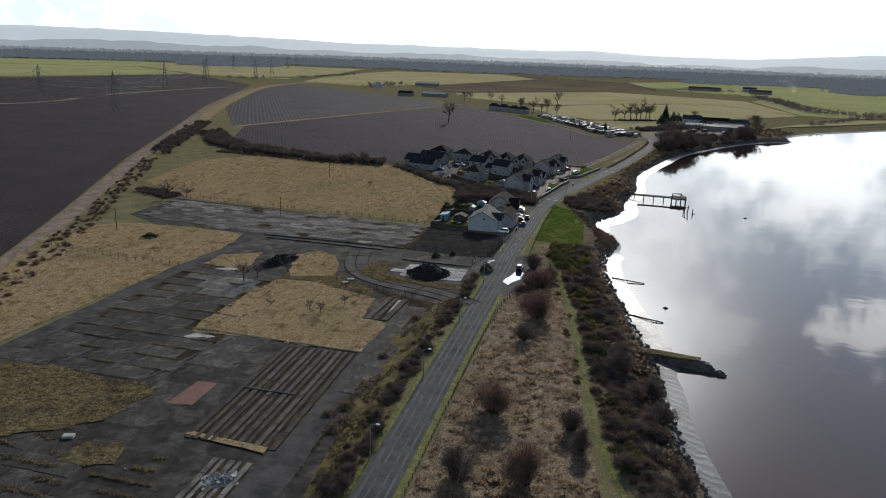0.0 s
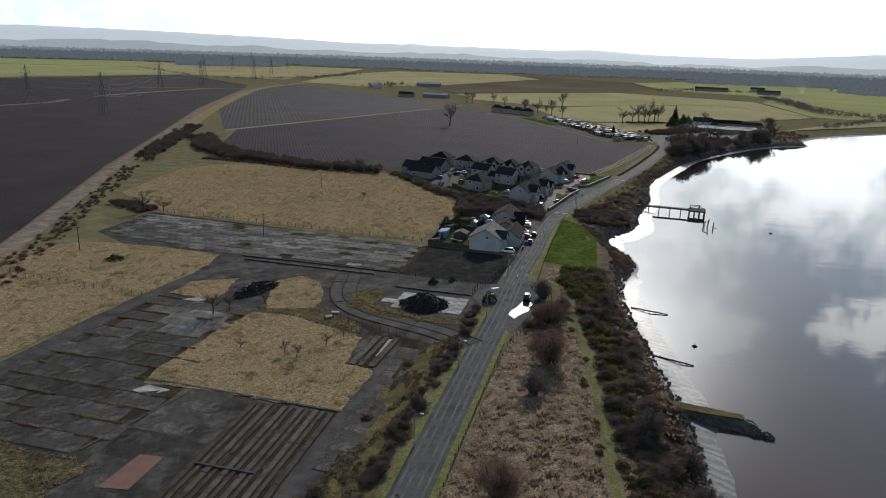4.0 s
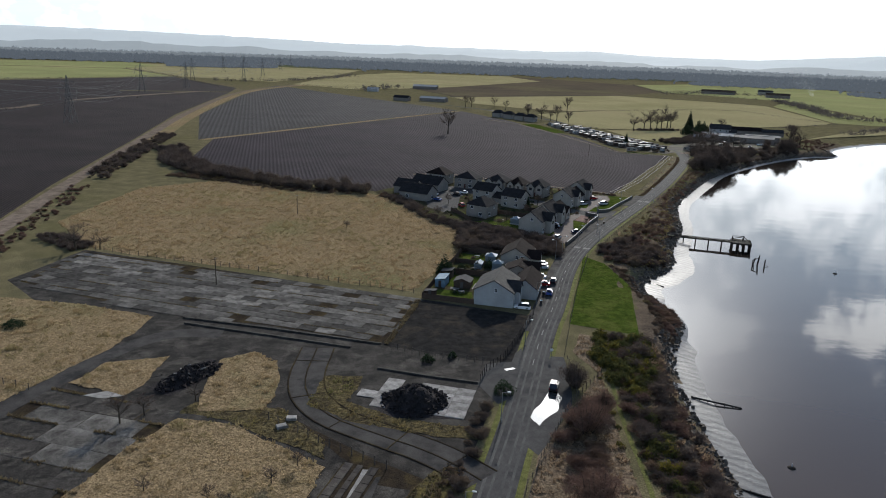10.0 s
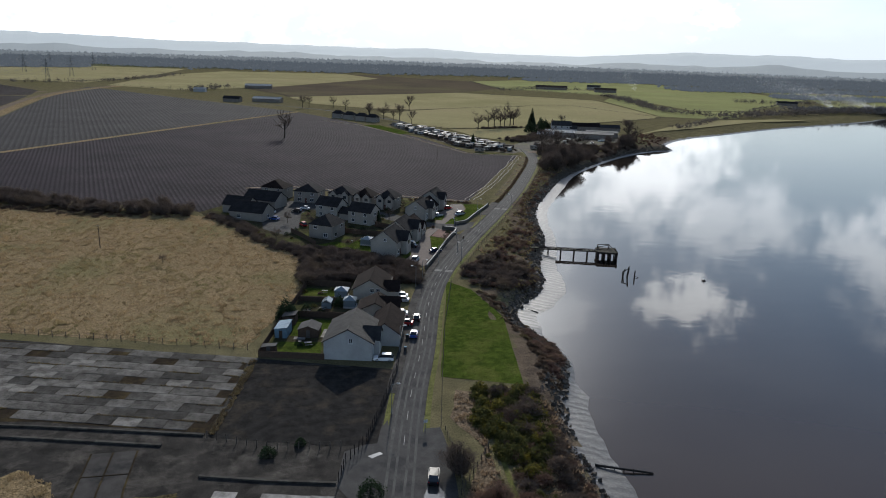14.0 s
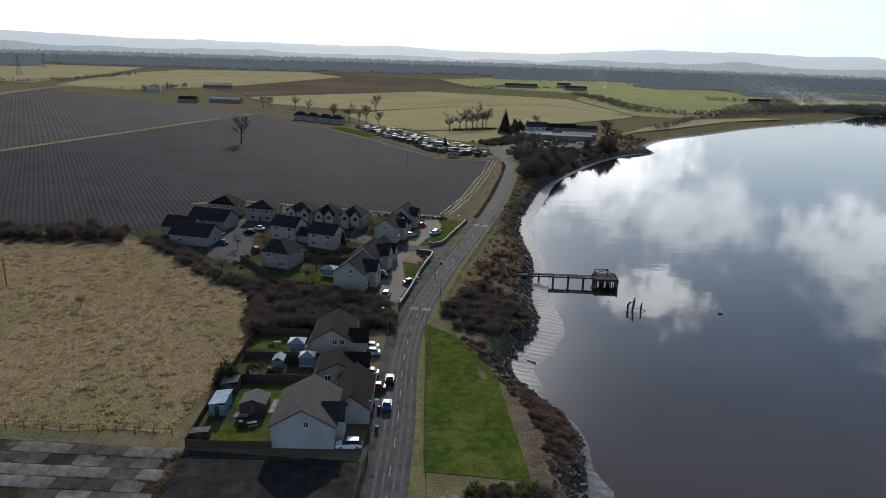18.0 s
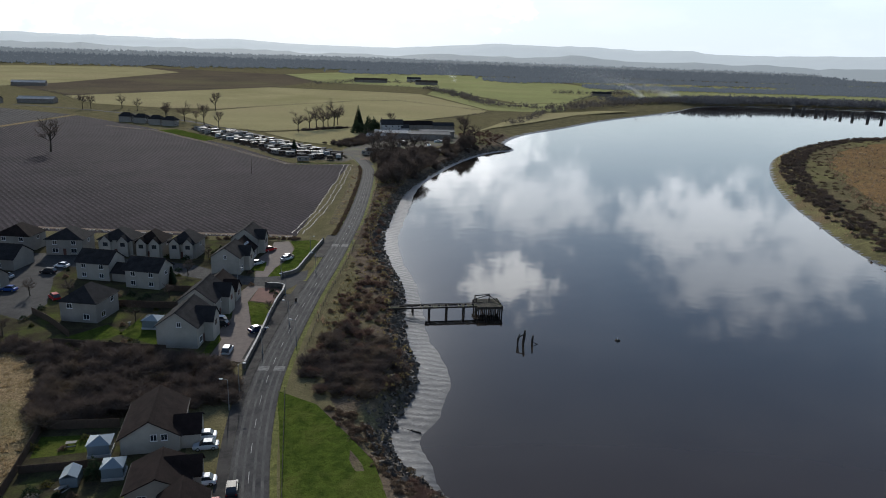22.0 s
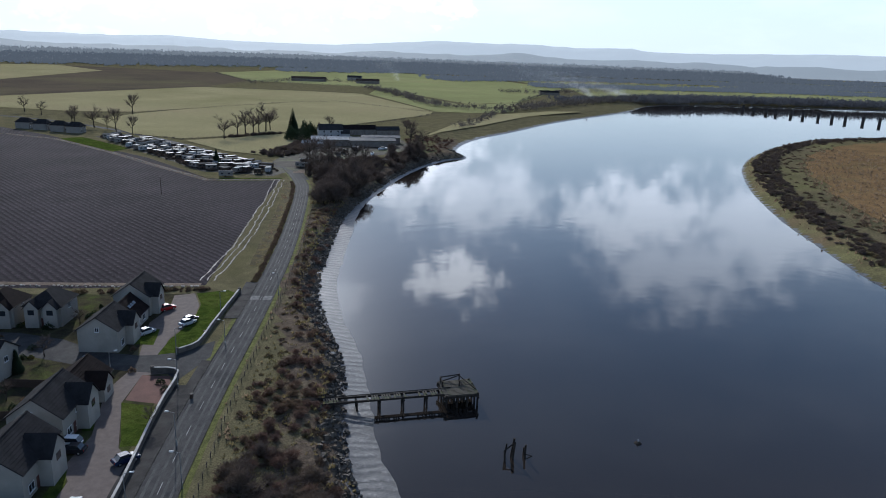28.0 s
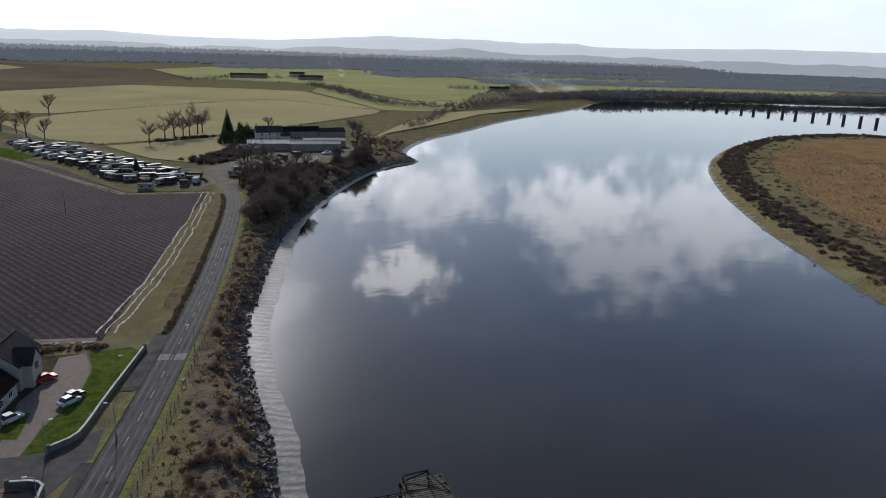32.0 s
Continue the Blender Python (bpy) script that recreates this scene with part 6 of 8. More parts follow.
P_white, P_silver, P_black = paint("white_car_paint", (0.7, 0.7, 0.7)), paint("silver_car_paint", (0.38, 0.40, 0.42)), paint("black_car_paint", (0.02, 0.02, 0.024))
P_blue, P_red, P_navy = paint("blue_car_paint", (0.03, 0.07, 0.24)), paint("red_car_paint", (0.30, 0.02, 0.02)), paint("navy_car_paint", (0.02, 0.03, 0.07))
for x, y, t, m, words, boxy in ((22.6, 206.5, -14, P_black, "dark estate car parked in the lay-by", 1), (29.3, 264.1, -14, P_blue, "blue hatchback parked at the kerb", 0), (31.8, 274.6, -14, P_black, "black hatchback parked at the kerb", 0),
                                (30.4, 291.6, 75, P_white, "white car parked on a drive", 0), (30.2, 288.4, 75, P_silver, "silver car parked on a drive", 0), (20.6, 251.6, 78, P_white, "white estate car parked by the house", 1),
                                (28.4, 271.6, 75, P_red, "red car parked on a drive", 0), (28.2, 278.4, 75, P_white, "white car parked on a drive", 0),
                                (40.4, 325.8, -25, P_silver, "silver people carrier on the paved drive", 1), (48.8, 335.2, -75, P_navy, "navy hatchback on the paved drive", 0), (41.4, 344.4, 60, P_white, "white van-like car beside a house", 1),
                                (41.9, 341.8, 60, P_black, "black car beside a house", 0), (70.6, 391.0, -60, P_black, "black car on the north drive", 0), (69.6, 389.2, -60, P_silver, "silver car on the north drive", 0), (60.4, 387.6, -62, P_silver, "silver car by a front door", 0),
                                (67.4, 401.2, -70, P_red, "red car by a front door", 0), (8.0, 404.0, 60, P_white, "white car in the parking square", 0), (4.6, 399.0, 60, P_black, "black car in the parking square", 1), (6.6, 375.4, 20, P_red, "dark red car in the parking square", 1),
                                (-5.6, 398.0, 62, P_silver, "silver car in the parking square", 0), (-4.0, 386.0, 62, P_blue, "blue car in the parking square", 0), (14.4, 410.0, 62, P_white, "white car on the estate street", 0), (20.6, 405.6, 62, P_silver, "silver car on the estate street", 0)):
    car("car", x, y, t, m, words, 4.4 if boxy else 4.1, 1.62 if boxy else 1.46, boxy, 0.06 if x > 27 and y < 285 or x < 27 else 0.06)

# ---- lamp posts, poles ----
M_steel = mat("galvanised_steel", (0.24, 0.25, 0.25), (0.18, 0.18, 0.18), 2.0, 0.55, metal=0.6)
M_pole = mat("creosoted_pole", (0.07, 0.055, 0.045), (0.05, 0.04, 0.034), 1.5, 0.9)


def street_lamp(x, y, turn, tall=6.0):
    s = thing("street_lamp", x, y, 0, turn, "grey steel street lamp with a pale head", "street lamp", "street lamps")
    part("post", stick((0, 0, -0.2), (0, 0, tall), 0.09, 0.06, 8), M_steel, s)
    part("base", stick((0, 0, -0.1), (0, 0, 1.1), 0.14, 0.13, 8), M_steel, s)
    part("arm", stick((0, 0, tall - 0.05), (1.0, 0, tall + 0.2), 0.045, 0.04, 6), M_steel, s)
    hd = part("head", boxed(0.85, -0.14, tall + 0.14, 1.5, 0.14, tall + 0.3, 0.05), M_frame, s)
    part("lens", boxed(0.95, -0.1, tall + 0.09, 1.45, 0.1, tall + 0.14), M_light, hd)


def pole(x, y, tall=8.0):
    s = thing("telegraph_pole", x, y, 0, rnd.uniform(0, 90), "dark wooden telegraph pole", "pole", "telegraph poles")
    part("shaft", stick((0, 0, -0.4), (0, 0, tall), 0.15, 0.1, 8), M_pole, s)
    part("cross_bar", boxed(-0.7, -0.05, tall - 0.7, 0.7, 0.05, tall - 0.55), M_pole, s)
    for xx in (-0.55, -0.2, 0.2, 0.55):
        part("insulator", stick((xx, 0, tall - 0.55), (xx, 0, tall - 0.38), 0.04, 0.03, 6), M_light, s)


for x, y, t in ((-10.9, 101, -10), (-3.6, 131, -10), (4.0, 162, -10), (11.1, 192, -10), (19.0, 228, -10), (24.8, 256, -10), (36, 300, 160), (39.0, 306, -20), (54.9, 323.9, 150), (56.6, 336.5, 150), (74.1, 373.1, 150), (47, 322, -20), (63.9, 372.9, -20), (61, 357, 160), (95, 400, 160), (78, 392, -20), (50.5, 366, 0)):
    street_lamp(x, y, t)
for x, y in ((-112, 236), (-62, 262), (92, 545), (-58, 350)):
    pole(x, y)
post_fence("roadside_fence", [(17.6, 182), (24.8, 200), (33.5, 214)], 2.0, 1.2, 0.09, M_wood, "timber rail fence beside the lay-by", 2)
post_fence("roadside_fence", [(2.5, 125), (9.4, 154), (17, 181)], 2.6, 1.1, 0.07, M_wood, "wire fence along the road", 2)
post_fence("roadside_fence", [(27, 222), (31.7, 243), (38, 270), (47, 303)], 2.6, 1.1, 0.07, M_wood, "wire fence beside the green lawn", 2)
post_fence("roadside_fence", [(52, 312), (68, 346), (92, 392), (118, 444), (152, 520)], 3.0, 1.1, 0.08, M_wood, "post and rail fence above the bank", 2)
sg = thing("road_sign", 24.0, 221.0, 0, 10, "small white road sign on a grey post", "sign")
part("post", stick((0, 0, -0.2), (0, 0, 2.3), 0.04, 0.04, 6), M_steel, sg)
part("plate", boxed(-0.35, -0.03, 1.7, 0.35, 0.0, 2.3, 0.02), M_frame, sg)
for x, y in ((71.8, 381.6), (62.4, 352)):
    b = thing("litter_bin", x, y, 0, 20, "small brown litter bin on the pavement", "bin")
    part("barrel", stick((0, 0, 0), (0, 0, 0.9), 0.3, 0.33, 10), M_boards, b)
    part("rim", stick((0, 0, 0.88), (0, 0, 0.95), 0.35, 0.35, 10), M_fascia, b)

# ---- pier, mooring piles, buoy, spit, rocks ----
M_pile = mat("dark_tarred_timber", (0.045, 0.038, 0.032), (0.028, 0.024, 0.021), 1.2, 0.85, 0.25, 0.15, 5.0)
M_deck = mat("rotten_deck", (0.095, 0.085, 0.07), (0.06, 0.054, 0.045), 1.0, 0.9, 0.25, 0.15, 5.0, third=(0.07, 0.085, 0.04), third_scale=0.5)
pier = thing("timber_pier", 79.3, 342.7, 0, -17.0, "derelict dark timber pier with missing deck boards", "pier")
DECK = -0.75
for v in (-0.95, 0.95):
    part("beam", boxed(-1.0, v - 0.16, DECK - 0.4, 31, v + 0.16, DECK, 0.03), M_pile, pier)
for k in range(64):
    u = -0.6 + k * 0.48
    if u < 5 and k % 3 == 1 or 8 < u < 14 and rnd.random() < 0.8 or rnd.random() < 0.22:
        continue
    w = 1.25 if rnd.random() < 0.8 else 0.7
    p = part("deck_board", boxed(-0.17, -w, 0, 0.17, w, 0.07), M_deck, pier)
    p.matrix_basis = pose(u, rnd.uniform(-0.1, 0.1), DECK + 0.002, rnd.uniform(-1.5, 1.5), 0, rnd.uniform(-4, 4))
part("rail", stick((0, 1.0, DECK + 0.15), (30, 1.0, DECK + 0.2), 0.1, 0.08, 5), M_pile, pier)
for u in (2.2, 6.8, 11.2, 15.6, 20.2, 24.8):
    for v in (-0.9, 0.9):
        part("timber_post", stick((u, v * 1.2, -5.6), (u, v, DECK - 0.1), 0.2, 0.17, 7), M_pile, pier)
    part("cap", boxed(u - 0.16, -1.4, DECK - 0.72, u + 0.16, 1.4, DECK - 0.4), M_pile, pier)
    if u > 10:
        part("brace", stick((u, -1.05, -3.2), (u, 0.9, DECK - 0.7), 0.09, 0.09, 4), M_pile, pier)
for v in (-2.2, 0.8, 4.0):
    part("head_beam", boxed(28.0, v - 0.18, DECK - 0.5, 35.0, v + 0.18, DECK - 0.02, 0.03), M_pile, pier)
for u in (28.2, 31.5, 34.8):
    part("head_beam", boxed(u - 0.18, -2.6, DECK - 0.9, u + 0.18, 4.4, DECK - 0.5, 0.03), M_pile, pier)
for i in range(4):
    for j in range(4):
        part("timber_post", stick((28.4 + 2.1 * i, -2.2 + 2.05 * j, -5.6), (28.4 + 2.1 * i + rnd.uniform(-0.1, 0.1), -2.2 + 2.05 * j, DECK + (0.1 if i < 3 else 0.35)), 0.22, 0.19, 7), M_pile, pier)
for k in range(14):
    v = -2.4 + k * 0.5
    if rnd.random() < 0.15:
        continue
    p = part("deck_board", boxed(-3.4, -0.19, 0, 3.4, 0.19, 0.08), M_deck, pier)
    p.matrix_basis = pose(31.6, v, DECK + 0.003, 0, 0, rnd.uniform(-1.5, 1.5))
for u, v, z in ((28.6, 3.8, 1.3), (32.6, 4.0, 1.6), (32.0, 1.6, 1.2), (28.6, 1.8, 1.2)):
    part("frame_post", stick((u, v, DECK), (u, v, DECK + z), 0.17, 0.14, 6), M_pile, pier)
for a, b in (((28.6, 3.8, 1.2), (32.6, 4.0, 1.4)), ((28.6, 1.8, 1.1), (28.6, 3.8, 1.2)), ((32.6, 4.0, 1.1), (32.0, 1.6, 0.3)), ((28.6, 3.8, 0.2), (32.6, 4.0, 1.2)), ((32.6, 4.0, 1.1), (34.6, -0.5, 0.3))):
    part("frame_rail", stick((a[0], a[1], DECK + a[2]), (b[0], b[1], DECK + b[2]), 0.12, 0.12, 5), M_pile, pier)
dolphin = thing("mooring_piles", 107.4, 312.0, WATER, 0, "cluster of leaning dark timber piles in the river", "mooring")
for a, b, r in (((-2.5, -0.7, -2), (-2.2, 0.1, 1.9), 0.2), ((-1.9, 0.8, -2), (-1.2, 0.9, 2.4), 0.18), ((-1.0, -0.4, -2), (-0.2, -0.1, 2.9), 0.22), ((-0.6, 0.6, -2), (0.0, 0.4, 3.4), 0.24), ((1.3, -1.0, -2), (1.6, -0.8, 2.3), 0.22), ((1.9, 0.2, -2), (1.9, 0.0, 1.3), 0.17)):
    part("timber_post", stick(a, b, r, r * 0.85, 7), M_pile, dolphin)
part("waling", stick((-2.3, 0.1, 1.8), (0.1, 0.2, 2.7), 0.15, 0.13, 5), M_pile, dolphin)
part("brace", stick((1.5, -0.8, 0.6), (3.4, -1.4, -0.3), 0.09, 0.07, 5), M_pile, dolphin)
buoy = thing("mooring_buoy", 129.9, 305.2, WATER - 0.1, 0, "small dark mooring buoy on the water", "buoy", "buoys")
bm = bmesh.new()
bmesh.ops.create_uvsphere(bm, u_segments=14, v_segments=9, radius=0.55)
bmesh.ops.scale(bm, verts=bm.verts[:], vec=(1.3, 1.3, 0.8))
part("float", bm, M_pile, buoy)
part("eye", stick((0, 0, 0.35), (0, 0, 0.95), 0.1, 0.06, 6), M_frame, buoy)
copy_thing(buoy, pose(61.0, 186.0, WATER - 0.1, 0, 0, 40))
# stone spit
rngs = np.random.default_rng(4)
spit = tagged(new("stone_spit"), "old grassy stone jetty running into the river", "jetty", kind="structure")
bm = bmesh.new()
bmesh.ops.create_grid(bm, x_segments=40, y_segments=14, size=1.0)
for v in bm.verts:
    u, w = v.co.x, v.co.y
    k = (1 - abs(w) ** 3.0) * (1 - max(0, (u - 0.75) / 0.25) ** 2 * 0.9)
    v.co = (53.0 + u * 7.6 - w * 0.9, 149.6 - u * 3.4 + w * 2.6, -4.6 + 3.1 * k - 0.3 * (u + 1) * 0.5 + 0.3 * noise.noise(Vector((u * 9, w * 6, 2))))
part("core", bm, M_rock, spit)
sheet("spit_turf", [(46, 154), (52, 151.6), (58, 148.8), (57.5, 147.2), (52, 148.8), (45.5, 151.2)], -1.5, M_moss, "thin turf on the stone jetty", "grass", 0.4, 1.0)
cube6 = np.array([(sx, sy, sz) for sx in (-1, 1) for sy in (-1, 1) for sz in (-1, 1)], float)


def lumps(rng, x, y, z, size):
    v = cube6 * rng.uniform(0.35, 1, 3) * size + rng.normal(0, 0.14 * size, (8, 3))
    q, _r = np.linalg.qr(rng.normal(size=(3, 3)))
    return v @ q + np.array([x, y, z])


pile = Pile()
shore_pts = smooth_line(SHORE, 2)
cand = []
for (ax, ay), (bx, by) in zip(shore_pts, shore_pts[1:]):
    if by < 40 or ay > 640:
        continue
    L = math.hypot(bx - ax, by - ay)
    many = 14 if 235 < ay < 520 else 9
    for _ in range(int(L * many)):
        t = rngs.uniform()
        off = max(rngs.normal(1.9, 1.5), rngs.uniform(-0.4, 0.5))
        cand.append((ax + (bx - ax) * t - (by - ay) / L * off, ay + (by - ay) * t + (bx - ax) / L * off))
cand = np.array(cand)
cz = height(cand[:, 0], cand[:, 1])
for (x, y), z in zip(cand, cz):
    pile.add(lumps(rngs, x, y, z + 0.05, rngs.uniform(0.2, 0.72) ** 1.7), quads)
for _ in range(300):
    u = rngs.uniform(-1, 1)
    w = rngs.choice((-1, 1)) * rngs.uniform(0.75, 1.05)
    pile.add(lumps(rngs, 53.0 + u * 7.6 - w * 0.9, 149.6 - u * 3.4 + w * 2.6, -3.2, rngs.uniform(0.3, 0.8)), quads)
pile.object("shore_rocks", M_rock, "dark wet boulders along the river bank", "rocks")
for (ax, ay), (bx, by) in (((51.5, 210), (60.5, 207)), ((49, 178), (57, 174.5)), ((59, 291), (67, 284))):
    g = thing("timber_groyne", ax, ay, 0, 0, "low dark timber groyne across the mud", "groyne", "groynes")
    n = 7
    part("plank", stick((0, 0, -2.6), (bx - ax, by - ay, -3.15), 0.2, 0.16, 5), M_pile, g)
    for i in range(n):
        t = i / (n - 1)
        part("stake", stick(((bx - ax) * t, (by - ay) * t, -4.2), ((bx - ax) * t + rnd.uniform(-0.1, 0.1), (by - ay) * t, -2.4 - 0.6 * t + rnd.uniform(-0.2, 0.2)), 0.12, 0.1, 5), M_pile, g)

# ---- far country ----
laid = [0]


def field(name, outline, material, label, z=0.03):
    laid[0] += 1
    return sheet(name, outline, z + 0.03 * laid[0], material, label, "field")


field("field_far_west", [(-670, 1095), (-506, 1410), (-310, 1140), (-292, 1052), (-420, 1010), (-388, 790), (-430, 735), (-900, 660)], M_fieldA, "dark ploughed field below the pylons", 0.035)
field("field_green_west", [(-988, 1621), (-723, 1698), (-506, 1422), (-690, 1125), (-1300, 1000)], M_meadow_green, "bright green field far off", 0.03)
field("field_olive_west", [(-500, 1425), (-305, 1349), (-256, 1718), (-251, 2120), (-668, 2209), (-900, 1990), (-720, 1705)], M_meadow, "dull green field crossed by power lines", 0.03)
field("field_green_back", [(-1000, 1640), (-1320, 1900), (-900, 2150), (-730, 1930), (-725, 1710)], M_meadow_green, "bright green field far off", 0.03)
field("field_strip", [(-260, 1290), (-251, 1684), (-147, 2024), (160, 2060), (210, 1790), (0, 1375), (-60, 1290), (-144, 1205)], M_meadow, "pale olive field", 0.03)
field("field_brown_back", [(-60, 1280), (0, 1370), (210, 1780), (150, 2050), (414, 1760), (393, 1450), (280, 1290), (10, 1100)], M_stubble, "brown stubble field", 0.03)
field("field_meadow_back", [(2, 1098), (276, 1285), (400, 1200), (461, 1148), (424, 895), (300, 1008), (141, 922), (90, 935), (30, 990)], M_meadow, "olive green pasture", 0.03)
field("field_meadow", [(95, 862), (142, 910), (211, 962), (300, 1002), (365, 1000), (424, 885), (400, 850), (240, 756), (190, 735), (138, 725), (112, 760)], M_meadow, "olive green pasture with bare trees", 0.03)
field("field_paddock", [(138, 716), (187, 727), (232, 741), (215, 700), (186, 660), (165, 640), (150, 660)], M_meadow, "olive green paddock by the farm", 0.03)
field("field_green_far", [(420, 1756), (760, 2080), (1000, 1700), (918, 1252), (609, 984), (520, 967), (549, 1297), (400, 1450)], M_meadow_green, "bright green field beyond the hedge", 0.03)
field("field_green_near", [(424, 880), (455, 860), (510, 860), (600, 975), (505, 960), (530, 1240), (470, 1140)], M_meadow_green, "green field above the river", 0.03)
field("salt_marsh", [(290, 680), (333, 716), (394, 750), (496, 816), (600, 852), (560, 862), (470, 838), (380, 770), (310, 700)], M_meadow, "olive salt marsh beside the river", 0.02)
field("field_south_bank", [(760, 1000), (960, 1010), (1300, 900), (1800, 1100), (1500, 1700), (1050, 1700), (930, 1260)], M_meadow_green, "green fields beyond the river woods", 0.03)
ribbon("field_headland", smooth_line([(-166, 560), (-70, 730), (14, 876)], 1), -2.6, 2.6, 0.06, M_dry, "pale grass strip between ploughed fields", "grass")
ribbon("track_verge", [p for p in TRACK if p[1] > 500], 3.0, 13, 0.04, M_dry, "pale grass verge beside the track", "grass")
ribbon("field_lane", smooth_line([(-900, 620), (-430, 650), (-388, 735), (-405, 800), (-360, 960), (-297, 1120)], 2), -5, 5, 0.06, M_track, "pale farm lane between ploughed fields", "lane")

rngf = np.random.default_rng(21)


def spire(rng, tall, wide, n=11, lump=1.0):
    """A far tree: a thin stem and a broken crown of small ragged clumps."""
    v, f = [(-0.02, 0, 0), (0.02, 0, 0), (0, 0.02, 0.6 * tall)], [(0, 1, 2)]
    for k in range(1, n + 1):
        a, r, h = rng.uniform(0, 2 * np.pi), wide * np.sqrt(rng.uniform(0, 1)), tall * rng.uniform(0.3, 0.9)
        c = np.array([r * np.cos(a), r * np.sin(a), h - 0.25 * tall * (r / wide) ** 2 * (h > 0.5 * tall)])
        for _ in range(3):
            d = rng.normal(size=3)
            v.append(tuple(c + d / np.linalg.norm(d) * wide * lump * rng.uniform(0.3, 0.62)))
        f.append((3 * k, 3 * k + 1, 3 * k + 2))
    return np.array(v), np.array(f)


fars = [spire(rngf, 1.0, 0.38) for _ in range(12)]
masses = [spire(rngf, 0.95, 0.5, 9, 2.1) for _ in range(12)]
# Emission here stands in for the haze of distance; the surface itself gives no light.
def haze_glow_material(name, base, glow, amount):
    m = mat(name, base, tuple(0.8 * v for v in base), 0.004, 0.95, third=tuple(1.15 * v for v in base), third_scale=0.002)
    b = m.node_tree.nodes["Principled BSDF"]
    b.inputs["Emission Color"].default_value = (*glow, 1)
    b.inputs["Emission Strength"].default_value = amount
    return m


# near-black woods whose blue-grey emission paints the haze in front of them
M_backwood_haze = haze_glow_material("distant_wood_haze_glow", (0.02, 0.022, 0.024), (0.105, 0.12, 0.138), 0.9)
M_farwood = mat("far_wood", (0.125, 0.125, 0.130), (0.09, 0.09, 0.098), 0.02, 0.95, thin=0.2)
M_farwood_hazy = haze_glow_material("far_wood_haze_glow", (0.035, 0.038, 0.039), (0.195, 0.215, 0.23), 0.9)
M_hedge = mat("far_hedge", (0.135, 0.115, 0.10), (0.09, 0.08, 0.07), 0.1, 0.95, thin=0.2)
M_pier = mat("bridge_masonry", (0.07, 0.065, 0.062), (0.05, 0.046, 0.045), 0.3, 0.9)


def belt(name, line, wide, per_m, tall, material, label, seed, forms=fars, even=0.0):
    rng = np.random.default_rng(seed)
    pile = Pile()
    for (ax, ay), (bx, by) in zip(line, line[1:]):
        L = math.hypot(bx - ax, by - ay)
        for _ in range(max(1, int(L * per_m))):
            t, o = rng.uniform(), rng.normal(0, wide / 2)
            x, y = ax + (bx - ax) * t - (by - ay) / L * o, ay + (by - ay) * t + (bx - ax) / L * o
            h = tall * rng.uniform(0.55 + 0.3 * even, 1.25 - 0.15 * even)
            pile.add(*placed(forms[rng.integers(12)], x, y, -0.2, rng.uniform(0, 6.3), h * 0.9, h))
    return pile.object(name, material, label, "trees")


HW = "bare winter hedge of dark scrub"
for k, (line, wide, per, tall) in enumerate((([(35, 903), (142, 918), (304, 1010), (375, 1024), (418, 866)], 2, 0.8, 1.6), ([(28, 1000), (2, 1102), (134, 1212), (276, 1290), (400, 1205), (461, 1148)], 2, 0.7, 1.8),
                                             ([(112, 757), (138, 722), (187, 731), (237, 752), (330, 800), (418, 862)], 2.5, 0.9, 1.8), ([(526, 1248), (500, 1100), (459, 942), (480, 895), (520, 870)], 14, 0.9, 8.0),
                                             ([(366, 740), (420, 790), (470, 840), (521, 873)], 8, 0.9, 5.0), ([(521, 873), (667, 940), (813, 985)], 16, 1.0, 9.0), ([(549, 1297), (393, 1450), (414, 1750)], 4, 0.5, 3.0),
                                             ([(-690, 1120), (-506, 1418), (-340, 1150)], 3, 0.5, 2.4), ([(-400, 1300), (-305, 1349), (-250, 1480), (-220, 1700)], 16, 0.5, 7.0), ([(-250, 1290), (-144, 1208), (-60, 1285), (10, 1100)], 3, 0.4, 2.4),
                                             ([(-720, 1700), (-500, 1424)], 4, 0.4, 3), ([(609, 984), (760, 1120), (918, 1252)], 4, 0.5, 4), ([(-390, 700), (-372, 830), (-330, 960), (-300, 1060)], 6, 0.35, 2.2),
                                             ([(700, 1150), (826, 1135), (960, 1180)], 18, 0.5, 8), ([(-138, 1161), (-110, 1230), (-80, 1290)], 20, 0.5, 8), ([(373, 1364), (420, 1400), (509, 1487), (578, 1378)], 14, 0.3, 8))):
    belt("hedgerow", line, wide, per, tall, M_hedge, HW if tall < 4 else "belt of bare dark trees between fields", 50 + k)
belt("river_woods", [(797, 962), (911, 968), (1037, 912), (1255, 800), (1700, 610), (2200, 380)], 40, 5.0, 10.5, M_farwood, "dark bare woods on the far river bank", 90)
belt("river_woods", [(680, 985), (800, 990), (950, 1010), (1150, 900)], 30, 2.6, 9, M_farwood, "dark bare woods on the far river bank", 91)
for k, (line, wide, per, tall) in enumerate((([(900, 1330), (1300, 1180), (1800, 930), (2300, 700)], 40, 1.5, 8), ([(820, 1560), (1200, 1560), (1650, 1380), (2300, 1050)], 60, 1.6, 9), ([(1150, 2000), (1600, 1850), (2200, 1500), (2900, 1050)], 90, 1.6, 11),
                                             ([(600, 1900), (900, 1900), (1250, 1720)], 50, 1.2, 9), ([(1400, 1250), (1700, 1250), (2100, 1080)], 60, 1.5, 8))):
    belt("backdrop_woods", line, wide, per, tall, M_backwood_haze, "dark woodland belts beyond the river with haze painted as glow", 130 + k, masses, 1.0)
